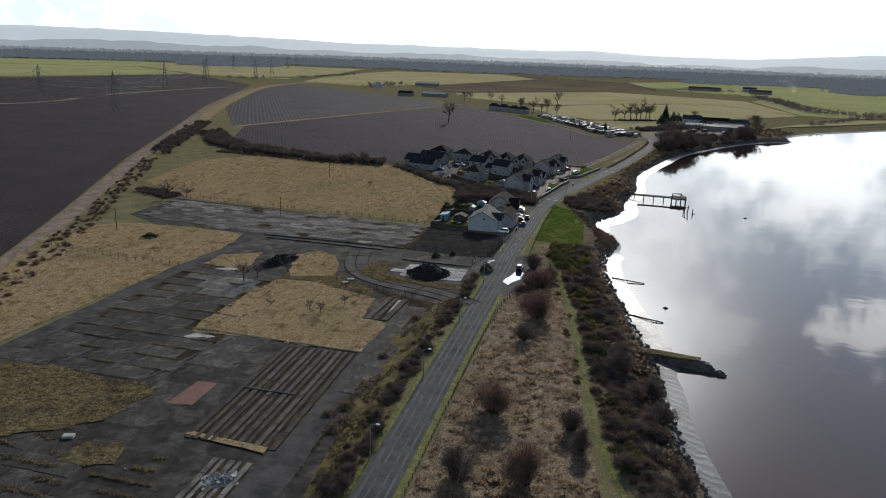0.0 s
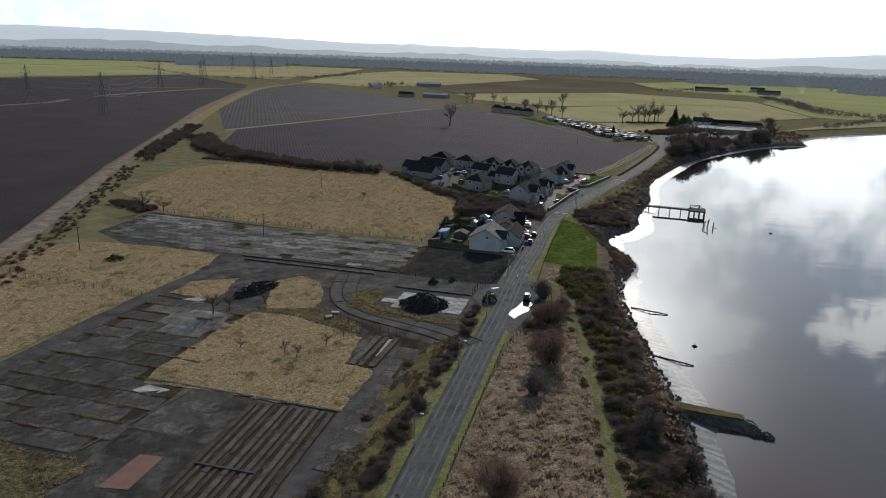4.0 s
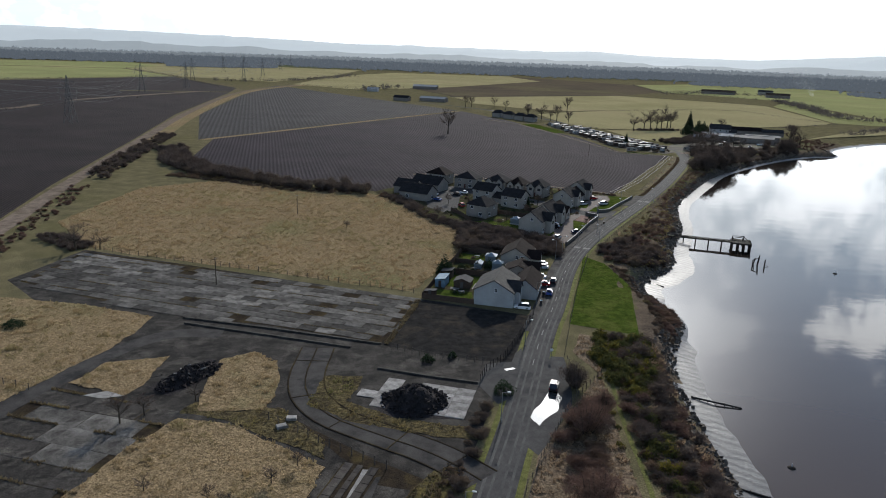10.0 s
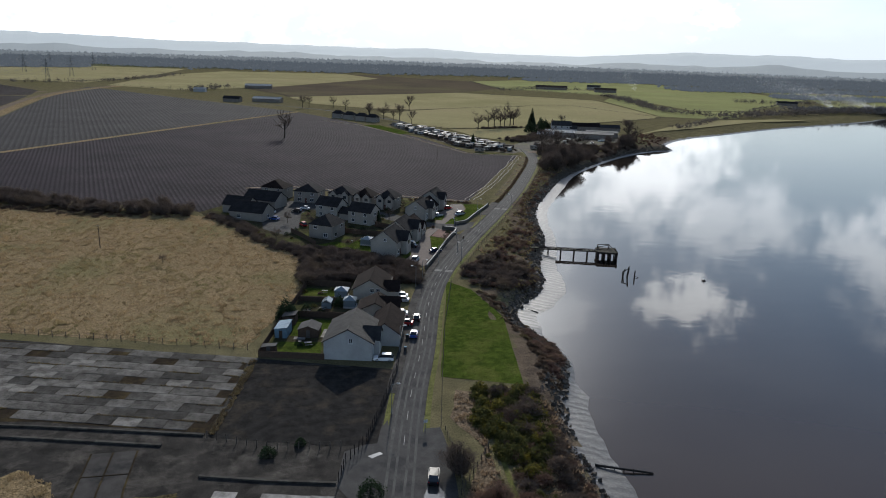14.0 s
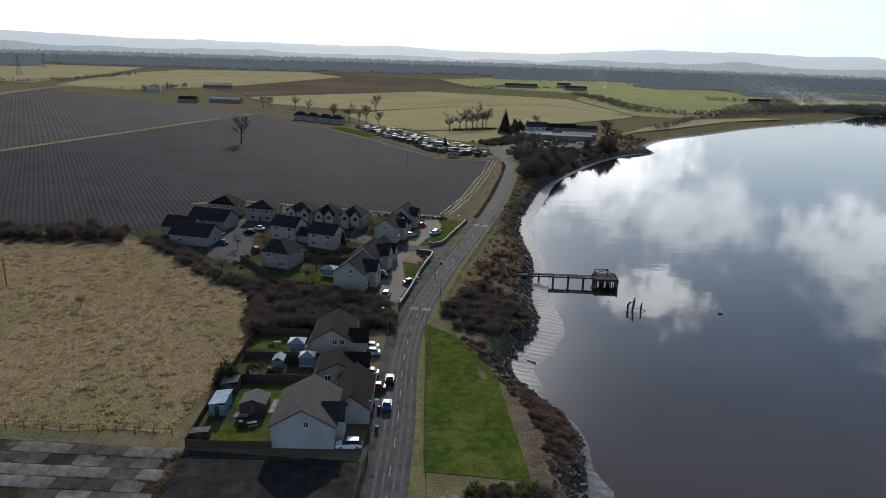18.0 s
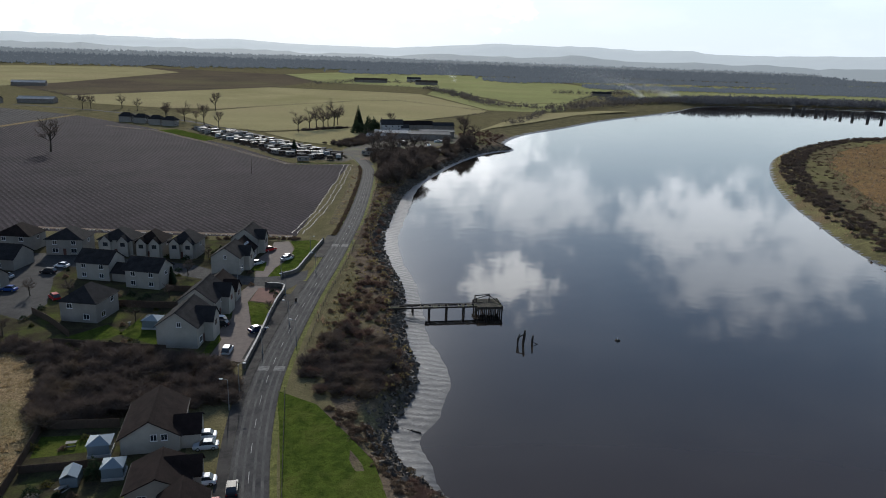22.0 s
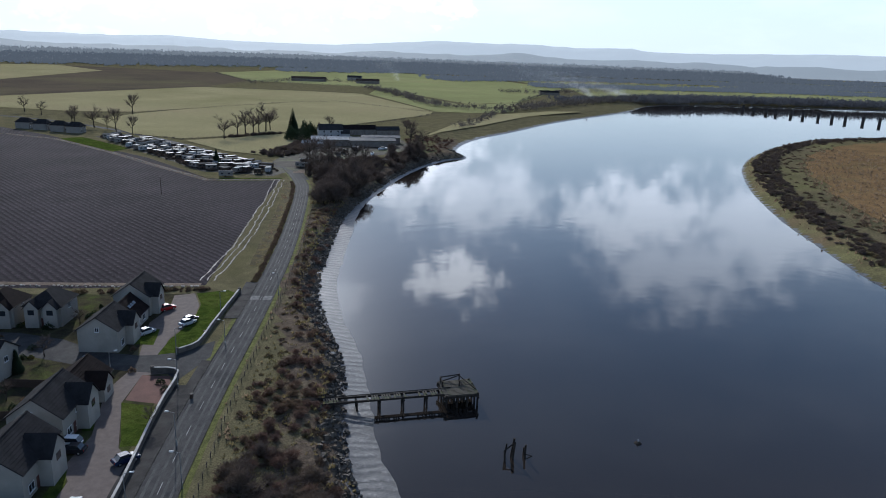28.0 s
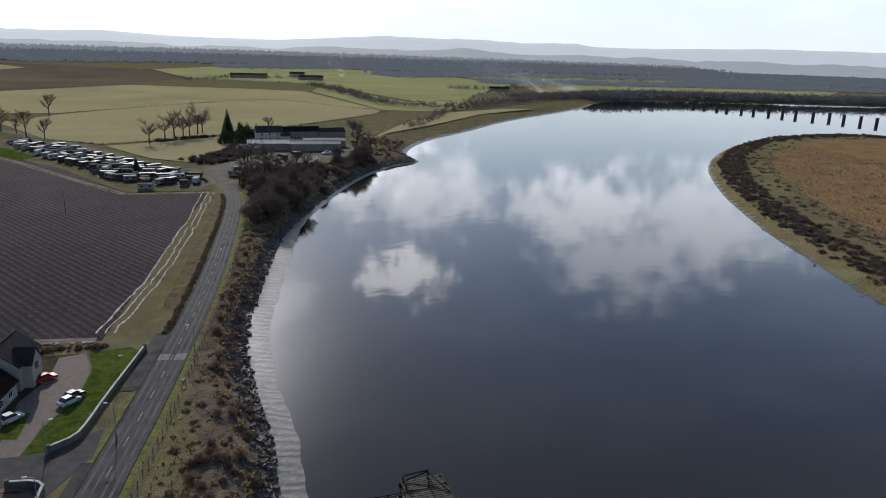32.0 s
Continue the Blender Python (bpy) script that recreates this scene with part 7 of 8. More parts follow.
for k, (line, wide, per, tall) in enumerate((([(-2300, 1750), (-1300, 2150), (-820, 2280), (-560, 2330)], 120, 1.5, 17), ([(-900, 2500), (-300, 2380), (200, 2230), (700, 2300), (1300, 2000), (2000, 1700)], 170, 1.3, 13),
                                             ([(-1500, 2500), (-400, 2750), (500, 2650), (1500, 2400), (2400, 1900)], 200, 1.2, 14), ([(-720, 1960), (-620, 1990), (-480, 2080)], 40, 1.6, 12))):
    belt("backdrop_woods", line, wide, per, tall, M_backwood_haze, "dark woodland belts across the plain with haze painted as glow", 100 + k, masses, 1.0)
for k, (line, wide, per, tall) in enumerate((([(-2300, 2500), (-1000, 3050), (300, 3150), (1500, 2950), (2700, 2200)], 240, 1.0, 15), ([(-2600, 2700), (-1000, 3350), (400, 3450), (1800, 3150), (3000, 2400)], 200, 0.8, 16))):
    belt("backdrop_hazy_woods", line, wide, per, tall, M_farwood_hazy, "woodland at the foot of the hills with haze painted as glow", 110 + k, masses, 1.0)
ribbon("backdrop_plain", [(-3400, 2300), (-1200, 2900), (300, 3000), (1700, 2750), (3200, 1900)], -330, 330, 0.25, M_farwood_hazy, "wooded plain far off with haze painted as glow", "ground")
M_farfield = mat("far_farmland", (0.11, 0.12, 0.06), (0.085, 0.085, 0.055), 0.003, 0.95, third=(0.065, 0.07, 0.06), third_scale=0.002, spec=0.0)
ribbon("far_farmland", [(-2600, 1900), (-1000, 2450), (300, 2450), (1400, 2200), (2500, 1500)], -230, 260, 0.2, M_farfield, "patchwork of dull farmland far off", "ground")
for k, o in enumerate(([(-900, 2600), (-300, 2560), (-250, 2700), (-850, 2760)], [(250, 2560), (700, 2480), (820, 2600), (300, 2700)], [(1000, 2200), (1500, 1950), (1600, 2080), (1100, 2330)], [(1600, 1500), (2100, 1250), (2250, 1380), (1720, 1640)], [(1100, 1500), (1500, 1380), (1560, 1500), (1180, 1620)])):
    field("field_distant", o, M_meadow_green if k % 2 else M_meadow, "pale green field far off", 0.5)

# hills on the horizon, their haze put into the surface as a pale glow
RIDGE = [(-75, 0.7), (-45, 0.62), (-31, 0.58), (-24, 0.54), (-17, 0.44), (-8.5, 0.21), (0, 0.15), (8, 0.09), (11, 0.22), (15, 0.0), (22, -0.03), (25, 0.19), (30, 0.55), (33, 0.46), (36, 0.48), (40, 0.36), (43, 0.46), (45, 0.24), (50, 0.3), (56, 0.5), (62, 0.49), (70, 0.6), (95, 0.7), (120, 0.6)]


M_hill = haze_glow_material("far_hills_haze_glow", (0.09, 0.10, 0.10), (0.53, 0.575, 0.605), 0.9)
M_hill_near = haze_glow_material("nearer_hills_haze_glow", (0.07, 0.078, 0.08), (0.29, 0.32, 0.34), 0.9)
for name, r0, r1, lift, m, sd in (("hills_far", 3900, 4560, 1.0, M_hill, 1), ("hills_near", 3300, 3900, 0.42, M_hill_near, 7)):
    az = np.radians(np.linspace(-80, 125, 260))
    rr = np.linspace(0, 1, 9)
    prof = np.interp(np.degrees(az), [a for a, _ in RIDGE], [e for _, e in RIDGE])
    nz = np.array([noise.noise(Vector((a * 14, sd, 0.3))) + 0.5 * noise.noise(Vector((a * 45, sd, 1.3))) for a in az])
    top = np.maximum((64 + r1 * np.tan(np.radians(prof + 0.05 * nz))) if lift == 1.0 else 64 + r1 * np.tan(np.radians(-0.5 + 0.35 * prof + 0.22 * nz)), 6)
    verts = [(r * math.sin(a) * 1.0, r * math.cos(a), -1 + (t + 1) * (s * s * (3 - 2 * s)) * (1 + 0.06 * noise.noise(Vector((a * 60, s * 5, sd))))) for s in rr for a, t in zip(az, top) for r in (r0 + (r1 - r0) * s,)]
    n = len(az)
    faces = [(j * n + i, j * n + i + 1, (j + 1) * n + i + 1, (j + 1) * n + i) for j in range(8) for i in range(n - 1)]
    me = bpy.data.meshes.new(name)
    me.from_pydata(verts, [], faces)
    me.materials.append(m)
    tagged(new(name, me), "pale hills along the horizon with haze painted as glow", "hills", kind="structure")

# bridge piers in the far reach
for k in range(15):
    p = thing("bridge_pier", 905 + rnd.uniform(-4, 4), 612 + k * 18.5, WATER, 25, "tall dark masonry pier of a vanished bridge", "bridge pier", "old bridge piers")
    part("shaft", boxed(-0.9, -1.7, -3, 0.9, 1.7, 6.4, 0.2), M_pier, p)
    part("cap", boxed(-1.1, -2.0, 6.4, 1.1, 2.0, 7.0, 0.1), M_pier, p)

# pylons and wires
M_lattice = mat("pylon_steel", (0.11, 0.115, 0.12), (0.08, 0.083, 0.086), 1.0, 0.8)


def pylon_at(x, y, turn, tall=36):
    p = thing("pylon", x, y, 0, turn, "grey steel lattice pylon with three cross arms", "pylon", "pylons")
    levels = [(0, 3.6), (8, 2.7), (16, 1.8), (23, 1.1), (30, 0.8), (tall, 0.12)]
    for sx in (-1, 1):
        for sy in (-1, 1):
            bm = bmesh.new()
            for (z0, a0), (z1, a1) in zip(levels, levels[1:]):
                prism(bm, (sx * a0, sy * a0, z0), (sx * a1, sy * a1, z1), 0.17, 0.15, 3)
            part("leg", bm, M_lattice, p)
    for (z0, a0), (z1, a1) in zip(levels[:-1], levels[1:]):
        for s in (-1, 1):
            for flip in (False, True):
                bm = bmesh.new()
                for q in (-1, 1):
                    p0, p1 = (-q * a0, s * a0, z0), (q * a1, s * a1, z1)
                    prism(bm, (p0[1], p0[0], z0) if flip else p0, (p1[1], p1[0], z1) if flip else p1, 0.09, 0.09, 3)
                part("brace", bm, M_lattice, p)
    for z, half in ((20, 6.5), (25.5, 7.4), (31, 5.6)):
        bm = bmesh.new()
        for s in (-1, 1):
            prism(bm, (s * 0.9, 0.5, z), (s * half, 0, z + 0.2), 0.14, 0.1, 3)
            prism(bm, (s * 0.9, -0.5, z), (s * half, 0, z + 0.2), 0.14, 0.1, 3)
            prism(bm, (s * 0.7, 0, z + 1.8), (s * half, 0, z + 0.2), 0.12, 0.08, 3)
        arm = part("cross_arm", bm, M_lattice, p)
        for s in (-1, 1):
            part("insulator", stick((s * half, 0, z - 2.4), (s * half, 0, z + 0.2), 0.2, 0.16, 6), M_pale, arm)
    return p


for line in ([(-470, 300), (-289, 628), (-386, 993), (-440, 1330), (-500, 1700), (-560, 2080)], [(-620, 420), (-400, 712), (-364, 1089), (-347, 1312), (-378, 1560), (-420, 1900), (-460, 2200)]):
    for i, (x, y) in enumerate(line):
        a, b = line[max(0, i - 1)], line[min(len(line) - 1, i + 1)]
        pylon_at(x, y, math.degrees(math.atan2(b[1] - a[1], b[0] - a[0])) - 90)
    wires = tagged(new("power_lines"), "sagging power lines between pylons", "cables")
    for z, half in ((17.7, 6.5), (23.2, 7.4), (28.7, 5.6)):
        for s in (-1, 1):
            bm = bmesh.new()
            ring = None
            for (ax, ay), (bx, by) in zip(line, line[1:]):
                L = math.hypot(bx - ax, by - ay)
                nx, ny = (by - ay) / L, -(bx - ax) / L
                for k in range(11):
                    u = k / 10
                    cz = z - L * 0.11 * 0.28 * 4 * u * (1 - u)
                    cx, cy = ax + (bx - ax) * u + nx * s * half, ay + (by - ay) * u + ny * s * half
                    step = [bm.verts.new((cx + nx * o, cy + ny * o, cz + h)) for o, h in ((-0.07, -0.04), (0.07, -0.04), (0, 0.08))]
                    if ring:
                        for q in range(3):
                            bm.faces.new((ring[q], ring[(q + 1) % 3], step[(q + 1) % 3], step[q]))
                    ring = step
            part("cable", bm, M_lattice, wires)

# ---- village, farm and boatyard ----
M_tin = mat("pale_sheet_roof", (0.34, 0.34, 0.33), (0.22, 0.22, 0.22), 0.3, 0.7, 0.1, 0.05, 3.0, spec=0.04)
M_tin_dark = mat("grey_sheet_roof", (0.10, 0.103, 0.105), (0.07, 0.07, 0.07), 0.3, 0.65, 0.1, 0.05, 3.0, spec=0.1)
M_stone = mat("rubble_stone", (0.22, 0.195, 0.17), (0.15, 0.13, 0.115), 0.6, 0.9, 0.3, 0.2, 3.0)
house("farmhouse", 236, 708, -14 + 90, 8.5, 17, 6.0, 9.4, M_white, M_slate, "white two-storey farmhouse with gable chimneys", windows=(("w", -5, 1.0, 1.1, 1.5), ("w", 0, 1.0, 1.1, 1.5), ("w", 5, 1.0, 1.1, 1.5), ("w", -5, 3.9, 1.1, 1.4), ("w", 0, 3.9, 1.1, 1.4), ("w", 5, 3.9, 1.1, 1.4)), door=("w", 2.4), chimney=(0, 7.9, 1.2), tiles=False,
      wing=((-3.0, -10.0, 6.0, 6.0, 3.6, 6.0, "y"),))
for x, y, t, w, d, e, r, wm, rm, words in ((222, 672, 70, 12, 26, 4.0, 5.6, M_stone, M_tin, "long boatyard shed with a pale sheet roof"), (246, 660, 70, 12, 30, 4.0, 5.6, M_stone, M_tin_dark, "long boatyard shed with a grey sheet roof"),
                                           (258, 672, 70, 10, 26, 4.0, 5.2, M_stone, M_tin_dark, "long boatyard shed with a grey sheet roof"), (206, 664, 62, 7, 13, 3.0, 4.4, M_stone, M_tin, "small boatyard shed with a pale roof"),
                                           (262, 722, 80, 9, 30, 4.0, 6.6, M_stone, M_roof_brown, "stone farm barn with a brown roof"), (285, 716, 80, 8, 18, 3.4, 5.6, M_stone, M_slate, "stone farm barn with a slate roof"),
                                           (-40, 1288, 80, 14, 40, 4.5, 7, M_stone, M_tin, "pale farm shed far off"), (-20, 1004, 70, 12, 34, 4, 6.2, M_stone, M_tin, "pale farm shed beside the lane"), (-60, 1000, 70, 9, 20, 4, 6.5, M_stone, M_roof, "dark farm building beside the lane"),
                                           (505, 1462, 70, 16, 60, 5, 8, M_stone, M_roof_brown, "long dark farm steading"), (590, 1400, 70, 16, 40, 5, 8, M_stone, M_roof_brown, "long dark farm steading"), (610, 1500, 60, 12, 26, 6, 9, M_cream, M_slate, "farmhouse among bare trees"),
                                           (-115, 1175, 80, 10, 16, 4, 6, M_white, M_tin, "small white farm building far off"), (770, 1120, 60, 10, 30, 4, 6.4, M_stone, M_roof, "dark farm sheds by the river woods")):
    house("farm_shed", x, y, t, w, d, e, r, wm, rm, words, tiles=False)
for x, y, t in ((50, 812, 35), (60, 800, 35), (70, 787, 35), (79, 777, 35)):
    house("lane_house", x, y, t + 20, 7.5, 10, 4.6, 7.2, M_buff, M_roof, "grey harled house in a row by the lane", hip0=2.6, hip1=2.6, windows=(("s", -2, 0.9, 1.2, 1.2), ("s", 2, 0.9, 1.2, 1.2), ("s", -2, 3.2, 1.2, 1.1), ("s", 2, 3.2, 1.2, 1.1)), group="houses by the lane")


M_felt_pale = mat("pale_felt_roof", (0.15, 0.15, 0.15), (0.08, 0.08, 0.08), 0.3, 0.9, spec=0.0)


M_tin_wet = mat("wet_sheet_roof", (0.22, 0.22, 0.22), (0.12, 0.12, 0.12), 0.3, 0.75, 0.1, 0.05, 3.0, spec=0.06)


def caravan(x, y, turn, L, m, roof_m, label):
    c = thing("caravan", x, y, 0, turn, label, "caravan", "caravans on the plots")
    part("body", boxed(-1.25, -L / 2, 0.45, 1.25, L / 2, 2.5, 0.12), m, c)
    part("roof", boxed(-1.32, -L / 2 - 0.05, 2.5, 1.32, L / 2 + 0.05, 2.68, 0.05), roof_m, c)
    for s in (-1, 1):
        for yy in (-L / 4, L / 4):
            part("window", boxed(s * 1.24 - 0.03, yy - 0.6, 1.3, s * 1.24 + 0.03, yy + 0.6, 2.0), M_glass, c)
        part("wheel", stick((s * 1.2 - 0.1, 0, 0.33), (s * 1.2 + 0.1, 0, 0.33), 0.33, 0.33, 10), M_tyre, c)
    return c


PLOTS = [(92, 745), (102, 690), (114, 640), (122, 598), (150, 573), (158, 585), (152, 612), (136, 650), (122, 705), (102, 752)]
made = [caravan(0, 0, 0, L, m, r, w) for L, m, r, w in ((6.5, M_buff, M_felt_pale, "grey static caravan with a pale roof"), (4.8, M_white, M_tin_wet, "white touring caravan with a shining roof"), (3.4, M_boards, M_felt, "low dark shed with a felt roof"), (5.4, M_stone, M_tin_wet, "grey hut with a shining sheet roof"), (7.5, M_boards, M_tin_dark, "brown static caravan with a dull roof"), (4.6, M_boards, M_tin_dark, "small dark hut with a sheet roof"), (6.0, M_boards, M_felt, "dark timber hut with felt roof"))]
rngc = np.random.default_rng(12)
cx, cy = scatter_in(rngc, PLOTS, 1500)
taken = []
for x, y in zip(cx, cy):
    if len(taken) < 96 and all(math.hypot(x - a, y - b) > 4.7 for a, b in taken):
        taken.append((x, y))
        copy_thing(made[rngc.integers(7)], pose(x, y, 0.02, 0, 0, rngc.choice((20, 65, 110, 155)) + rngc.uniform(-20, 20)))
for k, (x, y) in enumerate(((172, 592), (178, 604), (184, 598), (206, 622), (214, 634), (225, 640))):
    copy_thing(made[k % 6], pose(x, y, 0.02, 0, 0, 40 + 37 * k))
for k, ob in enumerate(made):
    ob.matrix_basis = pose(*((128, 578), (147, 596), (104, 700), (118, 660), (98, 735), (108, 668), (130, 590))[k], 0.02, 0, 0, 70 + 20 * k)
M_plot = mat("muddy_plots", (0.075, 0.065, 0.05), (0.045, 0.04, 0.032), 0.15, 0.9, 0.4, 0.4, 1.0, third=(0.09, 0.10, 0.04), third_scale=0.05)
sheet("plot_ground", [(88, 752), (100, 690), (112, 640), (120, 596), (150, 571), (163, 584), (155, 614), (140, 652), (126, 708), (106, 758)], 0.055, M_plot, "muddy plots among caravans", "ground", 1.0, 4)
sheet("yard_ground", [(164, 580), (190, 604), (240, 622), (268, 640), (282, 690), (250, 700), (205, 690), (186, 650), (162, 612)], 0.074, M_plot, "muddy boatyard ground", "ground", 1.0, 4)
M_hull = paint("boat_hull_paint", (0.60, 0.62, 0.64))
for k, (x, y, t) in enumerate(((248, 606, 20), (254, 612, 40), (222, 592, 10), (262, 628, 60), (244, 640, 100), (228, 622, 150))):
    b = thing("boat", x, y, 0.0 if y > 608 else float(height(x, y)) + 0.1, t, "small pale boat laid up by the shore", "boat", "boats laid up")
    part("hull", lofted([[(-w_, yy, 1.3), (w_, yy, 1.3), (w_ * 0.7, yy, 0.4), (0, yy, 0.05), (-w_ * 0.7, yy, 0.4)] for yy, w_ in ((-3.2, 0.9), (-1.5, 1.15), (1.0, 1.1), (2.6, 0.6), (3.6, 0.06))]), M_hull, b)
    part("cabin", boxed(-0.7, -1.4, 1.3, 0.7, 0.9, 2.1, 0.1), M_buff, b)

# ---- trees and shrubs ----
def bare_tree_mesh(seed, tall=1.0, spread=0.42, forks=(7, 5, 5, 4), trunk=0.035):
    """A leafless tree one metre high: trunk and limbs as tapered sticks, and a crown of fine twigs. Returns the two meshes."""
    rng = random.Random(seed)
    wood, tw_v, tw_f = bmesh.new(), [], []
    top = Vector((rng.uniform(-0.04, 0.04), rng.uniform(-0.04, 0.04), 0.62 * tall))
    prism(wood, (0, 0, -0.02), (top.x * 0.4, top.y * 0.4, 0.3 * tall), trunk, trunk * 0.75, 7)
    prism(wood, (top.x * 0.4, top.y * 0.4, 0.3 * tall), top, trunk * 0.75, trunk * 0.35, 6)
    def grow(p, d, length, r, level):
        q = p + d * length
        if level <= 2:
            prism(wood, p, q, r, r * 0.55, 4 if level else 5)
        else:
            s = d.orthogonal().normalized() * max(r, 0.0018)
            k = len(tw_v)
            tw_v.extend([p - s, p + s, q])
            tw_f.append((k, k + 1, k + 2))
        if level < len(forks) :
            for _ in range(forks[level] if level < len(forks) else 0):
                t = rng.uniform(0.35, 1.0)
                nd = (d + Vector((rng.gauss(0, 0.55), rng.gauss(0, 0.55), rng.gauss(0.18, 0.35)))).normalized()
                grow(p + d * length * t, nd, length * rng.uniform(0.42, 0.68), r * 0.5, level + 1)
    for i in range(forks[0]):
        a = 2 * math.pi * i / forks[0] + rng.uniform(-0.4, 0.4)
        z = rng.uniform(0.28, 0.62) * tall
        up = 0.55 + 0.9 * (z / tall)
        d = Vector((math.cos(a) * spread * 2, math.sin(a) * spread * 2, up)).normalized()
        grow(Vector((top.x * z / tall, top.y * z / tall, z)), d, rng.uniform(0.24, 0.36) * tall, trunk * 0.42, 1)
    out = []
    for name, m in (("trunk", M_bark), ("crown", M_twig)):
        me = bpy.data.meshes.new(name)
        if name == "trunk":
            wood.to_mesh(me)
            wood.free()
        else:
            me.from_pydata([tuple(v) for v in tw_v], [], tw_f)
        me.materials.append(m)
        out.append(me)
    return out


TREES = [bare_tree_mesh(k, 1.0, sp, (10, 6, 6, 5), 0.026) for k, sp in ((1, 0.42), (2, 0.5), (3, 0.36), (4, 0.55))]


def bare_tree(x, y, tall, label="bare spreading winter tree", group="", kind_of=None, wide=1.0, z=None):
    k = rnd.randrange(4) if kind_of is None else kind_of
    t = thing("tree", x, y, float(height(x, y)) if z is None else z, 0, label, "tree", group)
    s = tall * 1.05
    for name, me in zip(("trunk", "crown"), TREES[k]):
        ob = new(name, me)
        ob.parent = t
        ob.matrix_basis = Matrix.LocRotScale((0, 0, 0), None, (s * wide, s * wide, s))
    t.matrix_basis = t.matrix_basis @ pose(0, 0, 0, 0, 0, rnd.uniform(0, 360))
    return t


def conifer(x, y, tall, label):
    t = thing("conifer", x, y, 0, rnd.uniform(0, 360), label, "tree")
    part("trunk", stick((0, 0, -0.3), (0, 0, tall * 0.95), 0.25, 0.05, 7), M_bark, t)
    rng = np.random.default_rng(int(x * 7 + y))
    pile = Pile()
    for i in range(26):
        z = tall * (0.12 + 0.86 * i / 26)
        r = 0.24 * tall * (1 - i / 27) + 0.2
        for _ in range(40):
            a = rng.uniform(0, 6.28)
            p = np.array([0.15 * r * math.cos(a), 0.15 * r * math.sin(a), z])
            q = np.array([r * rng.uniform(0.7, 1.1) * math.cos(a), r * rng.uniform(0.7, 1.1) * math.sin(a), z - 0.25 * r + rng.normal(0, 0.1)])
            s = np.array([-math.sin(a), math.cos(a), 0.3]) * 0.22 * r
            pile.add([p, q - s, q + s], [(0, 1, 2)])
    pile.object("crown", M_ever, "", "", t, "")
    return t


def dome_bush(name, x, y, rx, rz, material, label, seed=1, n=900, size=0.22, category="shrub", group=""):
    t = thing(name, x, y, float(height(x, y)) - 0.05, 0, label, category, group)
    rng = np.random.default_rng(seed)
    pile = Pile()
    pile.add(*leafy(rng, n, rx, rz, size))
    pile.object("crown", material, "", "", t, "")
    part("stem", stick((0, 0, -0.1), (0.05, 0.02, rz * 0.6), 0.12, 0.06, 6), M_bark, t)
    return t


# single trees
bare_tree(-0.5, 647, 19, "large lone bare tree in the ploughed field", kind_of=1, wide=1.1)
bare_tree(132.5, 897, 17, "lone bare tree in the pasture", kind_of=2)
for x, y, h in ((80, 818, 13), (93, 806, 15), (100, 792, 10), (104, 777, 16), (112, 758, 12), (84, 850, 12), (64, 904, 12), (53, 937, 13), (19, 926, 14), (26, 930, 13)):
    bare_tree(x, y, h, "bare roadside tree along the lane", "bare trees along the lane")
for x, y, h in ((163, 716, 15), (176, 730, 16), (184, 738, 18), (190, 740, 15), (196, 746, 17), (203, 752, 20), (209, 760, 16)):
    bare_tree(x, y, h, "tall bare tree in a hedge by the pasture", "bare trees in the hedge")
for x, y, h in ((-114.8, 290.5, 8), (-108, 292, 5.5), (-45, 196, 3.5), (-55, 187, 5), (-52, 190, 4), (-30, 164, 3.2), (-33, 166, 2.6), (-43, 168, 2.4), (-36, 330, 3), (-25, 171, 3), (-22, 176, 2.6)):
    bare_tree(x, y, h, "small bare bushy tree in rough grass", "small bare trees", wide=1.35)
for x, y, h in ((172, 566, 12), (180, 575, 13), (176, 585, 14), (188, 590, 15), (196, 585, 12), (204, 592, 13), (192, 602, 14), (184, 612, 13), (168, 575, 10), (166, 552, 9), (172, 545, 8), (212, 598, 10), (198, 640, 10), (190, 628, 11),
                (276, 644, 12), (284, 676, 14), (276, 662, 13), (292, 690, 12), (300, 712, 11), (270, 640, 9), (252, 748, 11)):
    bare_tree(x, y, h, "bare dark tree crowding the boatyard shore", "trees round the boatyard", wide=1.15)
conifer(214, 722, 17, "tall dark conifer beside the farmhouse")
conifer(219, 738, 19, "tall dark conifer beside the farmhouse")
conifer(132, 612, 9, "dark conifer among the caravans")
conifer(35, 378, 5, "small dark conifer in a garden")
for x, y, rx, rz in ((224, 726, 6, 11), (206, 704, 6, 10), (210, 690, 5.5, 10), (230, 730, 5, 9)):
    dome_bush("evergreen_tree", x, y, rx, rz, M_ever, "large dark evergreen tree by the farm", int(x), 2200, 0.55, "tree")
dome_bush("round_bush", 0.4, 279.5, 3.4, 5.4, M_ever, "large dark rounded garden evergreen", 3, 2600, 0.3)
dome_bush("round_bush", 13.8, 287.0, 2.0, 3.2, M_ever, "dark rounded garden evergreen", 4, 1200, 0.22)
dome_bush("round_bush", 5.2, 285.0, 1.6, 1.8, M_ever, "clipped dark garden bush", 5, 800, 0.18)
dome_bush("gorse_clump", -97.7, 228.2, 3.2, 1.7, M_ever, "dark gorse clump in dry grass", 6, 1200, 0.22)
dome_bush("gorse_clump", 12.5, 204.0, 2.6, 2.8, M_ever, "dark evergreen bush at the site entrance", 7, 1200, 0.22)
dome_bush("gorse_clump", -2.8, 217.5, 1.8, 1.6, M_ever, "dark bush by the old fence", 8, 700, 0.2)
